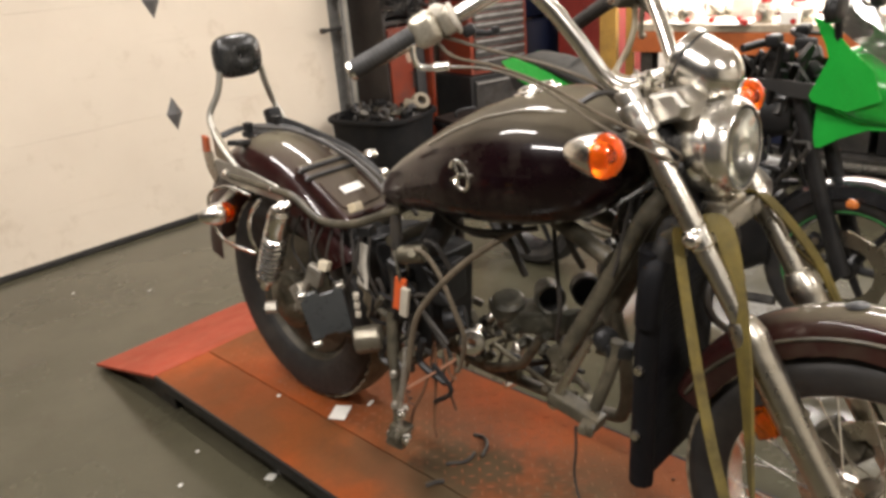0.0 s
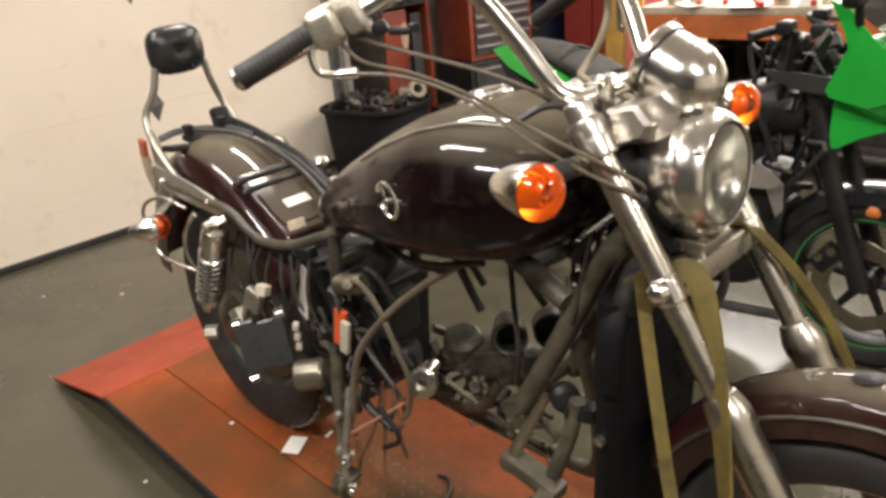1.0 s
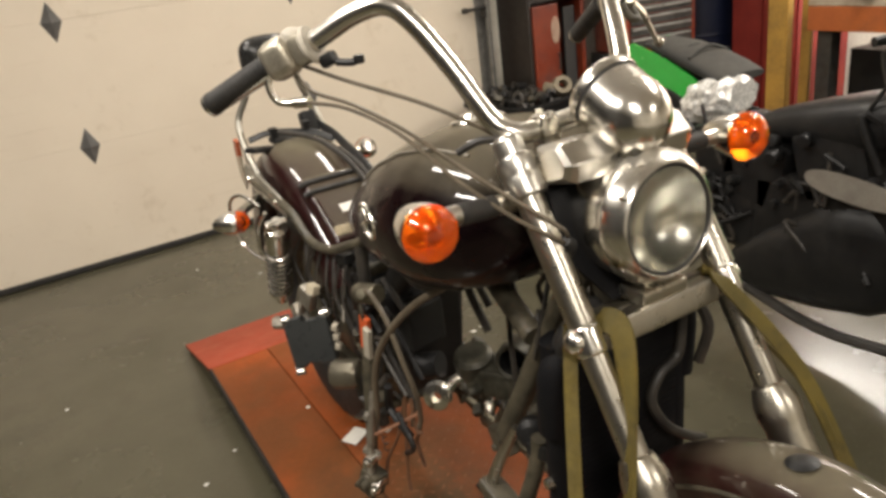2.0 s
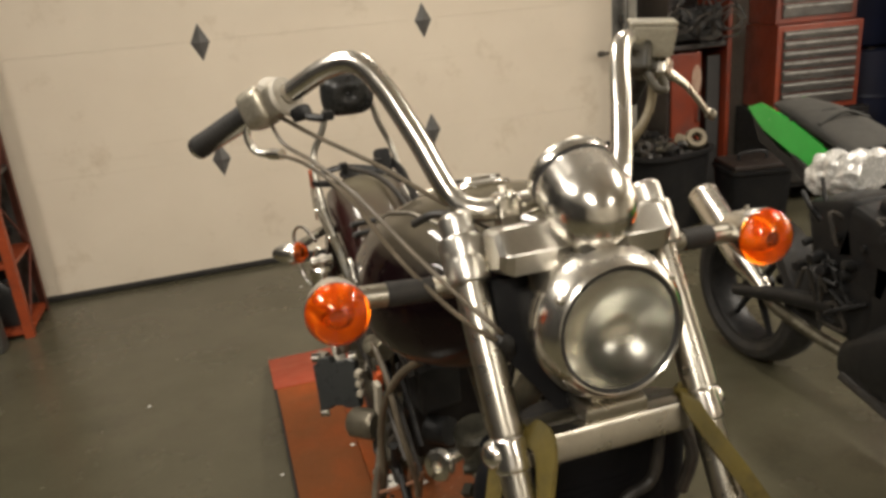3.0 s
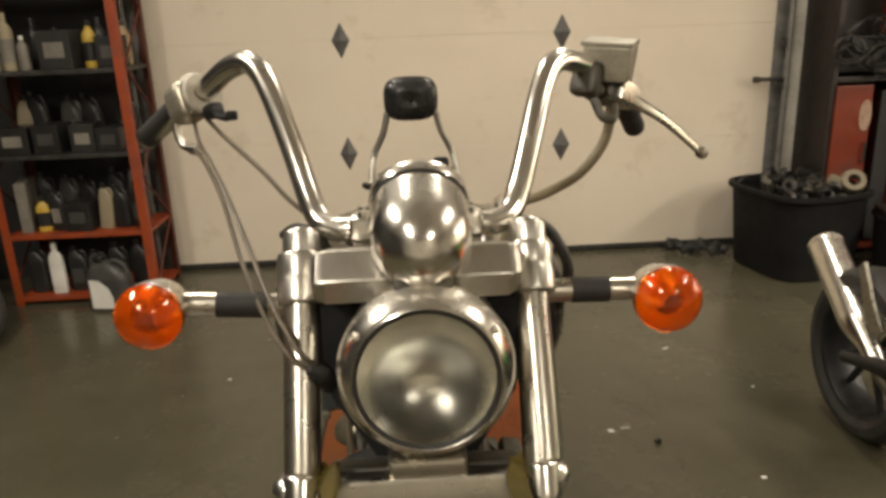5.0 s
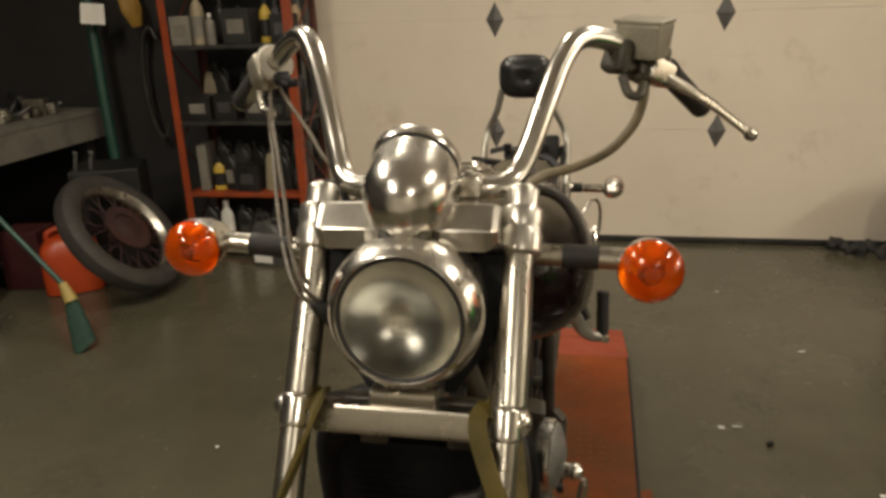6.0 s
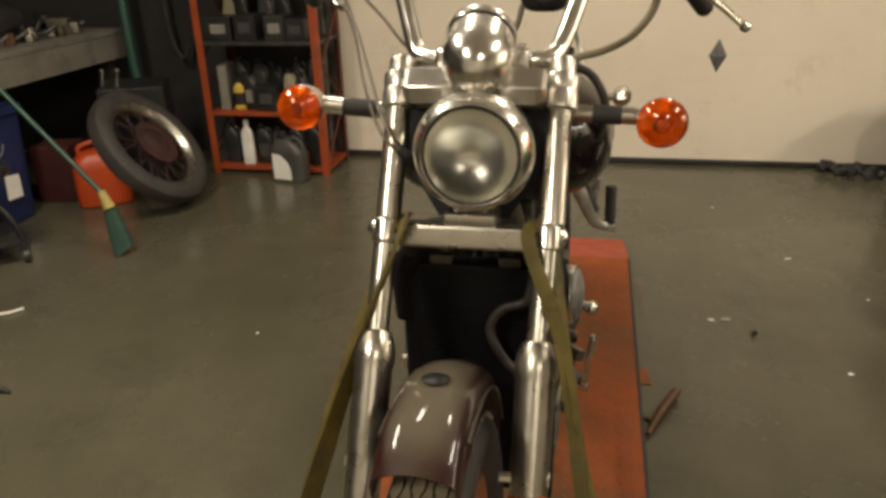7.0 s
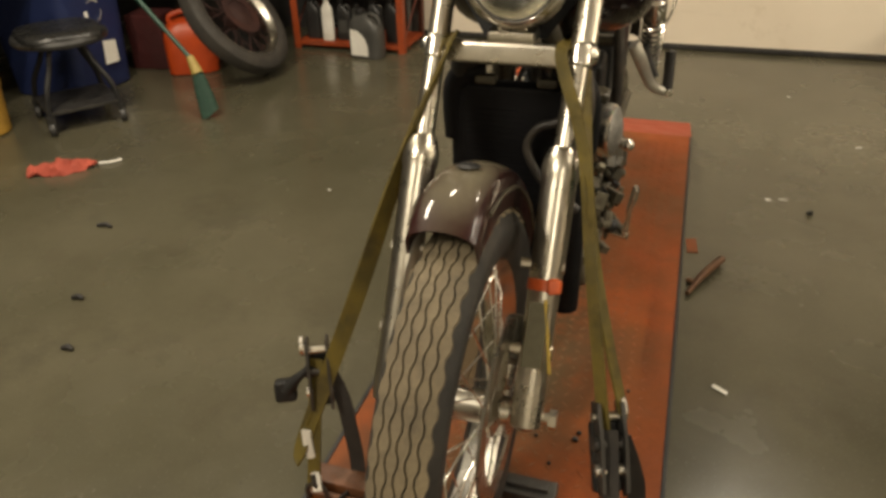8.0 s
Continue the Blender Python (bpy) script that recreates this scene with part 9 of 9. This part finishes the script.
# the things that hold it: dark box behind
bm = B()
box(bm, (-2.46, 2.98, 0.30), (0.36, 0.36, 0.60), turn(0, 0, 25), bevel=0.012)
solid("black_crate", bm, BLACK, "black plastic crate standing behind the spare wheel", "crate")
bm = B()
for k in range(2):
    lathe(bm, [(0, 0), (0.014, 0), (0.014, 0.09), (0, 0.09)], (-2.58 + 0.08 * k, 2.86 + 0.02 * k, 0.606), (0.3, -0.1, 1), 12)
solid("chrome_sockets", bm, CHROME, "pair of chrome tubes standing on the black crate", "chrome tube")

can = thing("fuel_can", "bright red plastic fuel can standing on the floor", "fuel can", base=(-2.54, 2.56, 0))
CM = Matrix.Translation((-2.52, 2.62, 0)) @ turn(0, 0, 35)
bm = B()
rings = []
for z, w, l in ((0, 0.135, 0.10), (0.01, 0.145, 0.11), (0.20, 0.145, 0.11), (0.25, 0.135, 0.10), (0.29, 0.10, 0.075), (0.31, 0.05, 0.04)):
    rings.append([CM @ V(a, b, z) for a, b in oval(w, l, 28, 4.0)])
loft(bm, rings)
part("can_body", bm, GAS_RED, can, sharp=50)
bm = B()
tube(bm, [CM @ V(-0.09, 0, 0.26), CM @ V(-0.085, 0, 0.325), CM @ V(0.03, 0, 0.345), CM @ V(0.07, 0, 0.29)], 0.016, 10)
part("can_handle", bm, GAS_RED, can)
part("spout_cap", lathe(B(), [(0, 0.04), (0.026, 0.04), (0.03, 0.03), (0.03, 0), (0, 0)], CM @ V(0.09, 0, 0.27), (0.4, 0.3, 1), 16), BLACK, can)
bm = B()
box(bm, (-2.80, 2.66, 0.16), (0.22, 0.2, 0.32), turn(0, 0, 10), bevel=0.01)
solid("dark_red_box", bm, surface("deep_red", (0.055, 0.008, 0.008), (0.04, 0.007, 0.007), (0.5, 0.7)), "dark red metal box standing under the side bench", "box")

broom = thing("broom", "green angled broom with a green pole leaning on the bench", "broom", base=(-2.0, 1.95, 0))
HEADP = V(-2.075, 2.02, 0.245)
part("pole", tube(B(), [HEADP, V(-2.50, 2.055, 0.700), V(-2.842, 2.085, 1.066)], 0.012, 10, straight=True), BROOM_POLE, broom)
bm = B()
tube(bm, [HEADP + V(-0.02, 0.0, 0.03), HEADP + V(0.02, -0.015, -0.05)], [0.018, 0.03], 12, straight=True)
part("socket", bm, surface("dull_yellow_socket", (0.34, 0.25, 0.07), (0.28, 0.2, 0.06), (0.5, 0.7)), broom, "dull yellow socket")
bm = B()
rings = []
for u, w, t in ((0, 0.042, 0.020), (0.3, 0.060, 0.024), (0.7, 0.074, 0.028), (1.0, 0.080, 0.030)):
    c = (HEADP + V(0.01, -0.01, -0.045)).lerp(V(-1.965, 1.925, 0.012), u)
    rings.append([c + V(0.6 * a, 0.5 * a, 0.55 * a) * 1.0 + V(-0.3 * b, 0.9 * b, 0) for a, b in oval(w * 0.7, t, 18, 3.0)])
loft(bm, rings)
for v in bm.verts:
    v.co.z = max(0.002, v.co.z + 0.004 * noise.noise(v.co * 120))
part("bristles", bm, BROOM, broom, "worn dark green bristles")

bin_ = thing("recycling_bin", "dark blue plastic recycling bin with a white label", "bin", base=(-3.0, 2.18, 0))
bm = B()
rings = []
for z, w, l in ((0, 0.225, 0.20), (0.01, 0.235, 0.21), (0.56, 0.262, 0.235), (0.57, 0.28, 0.25), (0.60, 0.28, 0.25), (0.60, 0.262, 0.235), (0.03, 0.225, 0.2)):
    rings.append([V(-3.01 + a, 2.18 + b, z) for a, b in oval(w, l, 40, 8.0)])
loft(bm, rings)
part("bin_shell", bm, BLUE_BIN, bin_)
bm = B()
slab(bm, [(-0.055, -0.06), (0.05, -0.065), (0.06, 0.05), (-0.035, 0.065)], 0.002, Matrix.Translation((-2.757, 2.225, 0.205)) @ turn(90, 0, 90) @ turn(-3, 0, 0))
part("bin_label", bm, PAPER, bin_, "white paper label")
for k in range(3):
    a = radians(90 + 120 * k)
    bm = B()
    c = V(-2.752, 2.165, 0.43)
    pts = [c + V(0.0, 0.058 * math.cos(a + q), 0.058 * math.sin(a + q)) for q in np.linspace(-0.75, 0.55, 5)]
    tube(bm, pts, 0.010, 6, 3, flat=0.2)
    part("arrow_mark", bm, PAPER, bin_, "pale looped arrow mark")

bm = B()
lathe(bm, [(0, 0), (0.105, 0), (0.115, 0.01), (0.125, 0.22), (0.130, 0.225), (0.130, 0.245), (0.12, 0.245), (0.11, 0.02), (0, 0.02)], (-2.93, 1.46, 0), (0, 0, 1), 28)
solid("yellow_bucket", bm, YELLOW, "dirty mustard yellow plastic bucket standing on the floor", "bucket")
seat = thing("roller_seat", "black mechanic roller seat with a tray and casters", "roller seat", base=(-2.60, 1.74, 0))
RMx = Matrix.Translation((-2.60, 1.745, 0)) @ turn(0, 0, 54)
bm = B()
rings = []
for z, s in ((0.40, 0.90), (0.41, 1.0), (0.435, 1.03), (0.455, 0.98), (0.465, 0.80)):
    rings.append([RMx @ V(a * s, b * s, z) for a, b in oval(0.19, 0.19, 32, 3.2)])
loft(bm, rings)
part("seat_cushion", bm, VINYL, seat, "black padded seat", sharp=60)
bm = B()
tube(bm, [RMx @ V(0.197 * math.cos(a), 0.197 * math.sin(a), 0.418) for a in np.linspace(0, 2 * math.pi, 25)], 0.022, 8, 2)
part("seat_rim", bm, GREY_PANEL, seat, "grey seat rim")
bm = B()
box(bm, RMx @ V(0, 0, 0.105), (0.34, 0.34, 0.016), RMx, bevel=0.003)
part("tray", bm, DARK_STEEL, seat, "dark tray")
for sx in (-1, 1):
    for sy in (-1, 1):
        p = RMx @ V(sx * 0.165, sy * 0.165, 0)
        bm = B()
        tube(bm, [RMx @ V(sx * 0.07, sy * 0.07, 0.40), RMx @ V(sx * 0.10, sy * 0.10, 0.30), RMx @ V(sx * 0.145, sy * 0.145, 0.20), RMx @ V(sx * 0.165, sy * 0.165, 0.095)], 0.013, 8)
        part("leg", bm, BLACK, seat)
        bm = B()
        lathe(bm, [(0, -0.014), (0.030, -0.014), (0.034, -0.008), (0.034, 0.008), (0.030, 0.014), (0, 0.014)], (p.x, p.y, 0.034), (0.8, 0.6, 0), 18)
        box(bm, (p.x, p.y, 0.076), (0.026, 0.032, 0.04), bevel=0.004)
        part("caster", bm, GREY_PANEL, seat, "grey caster wheel")
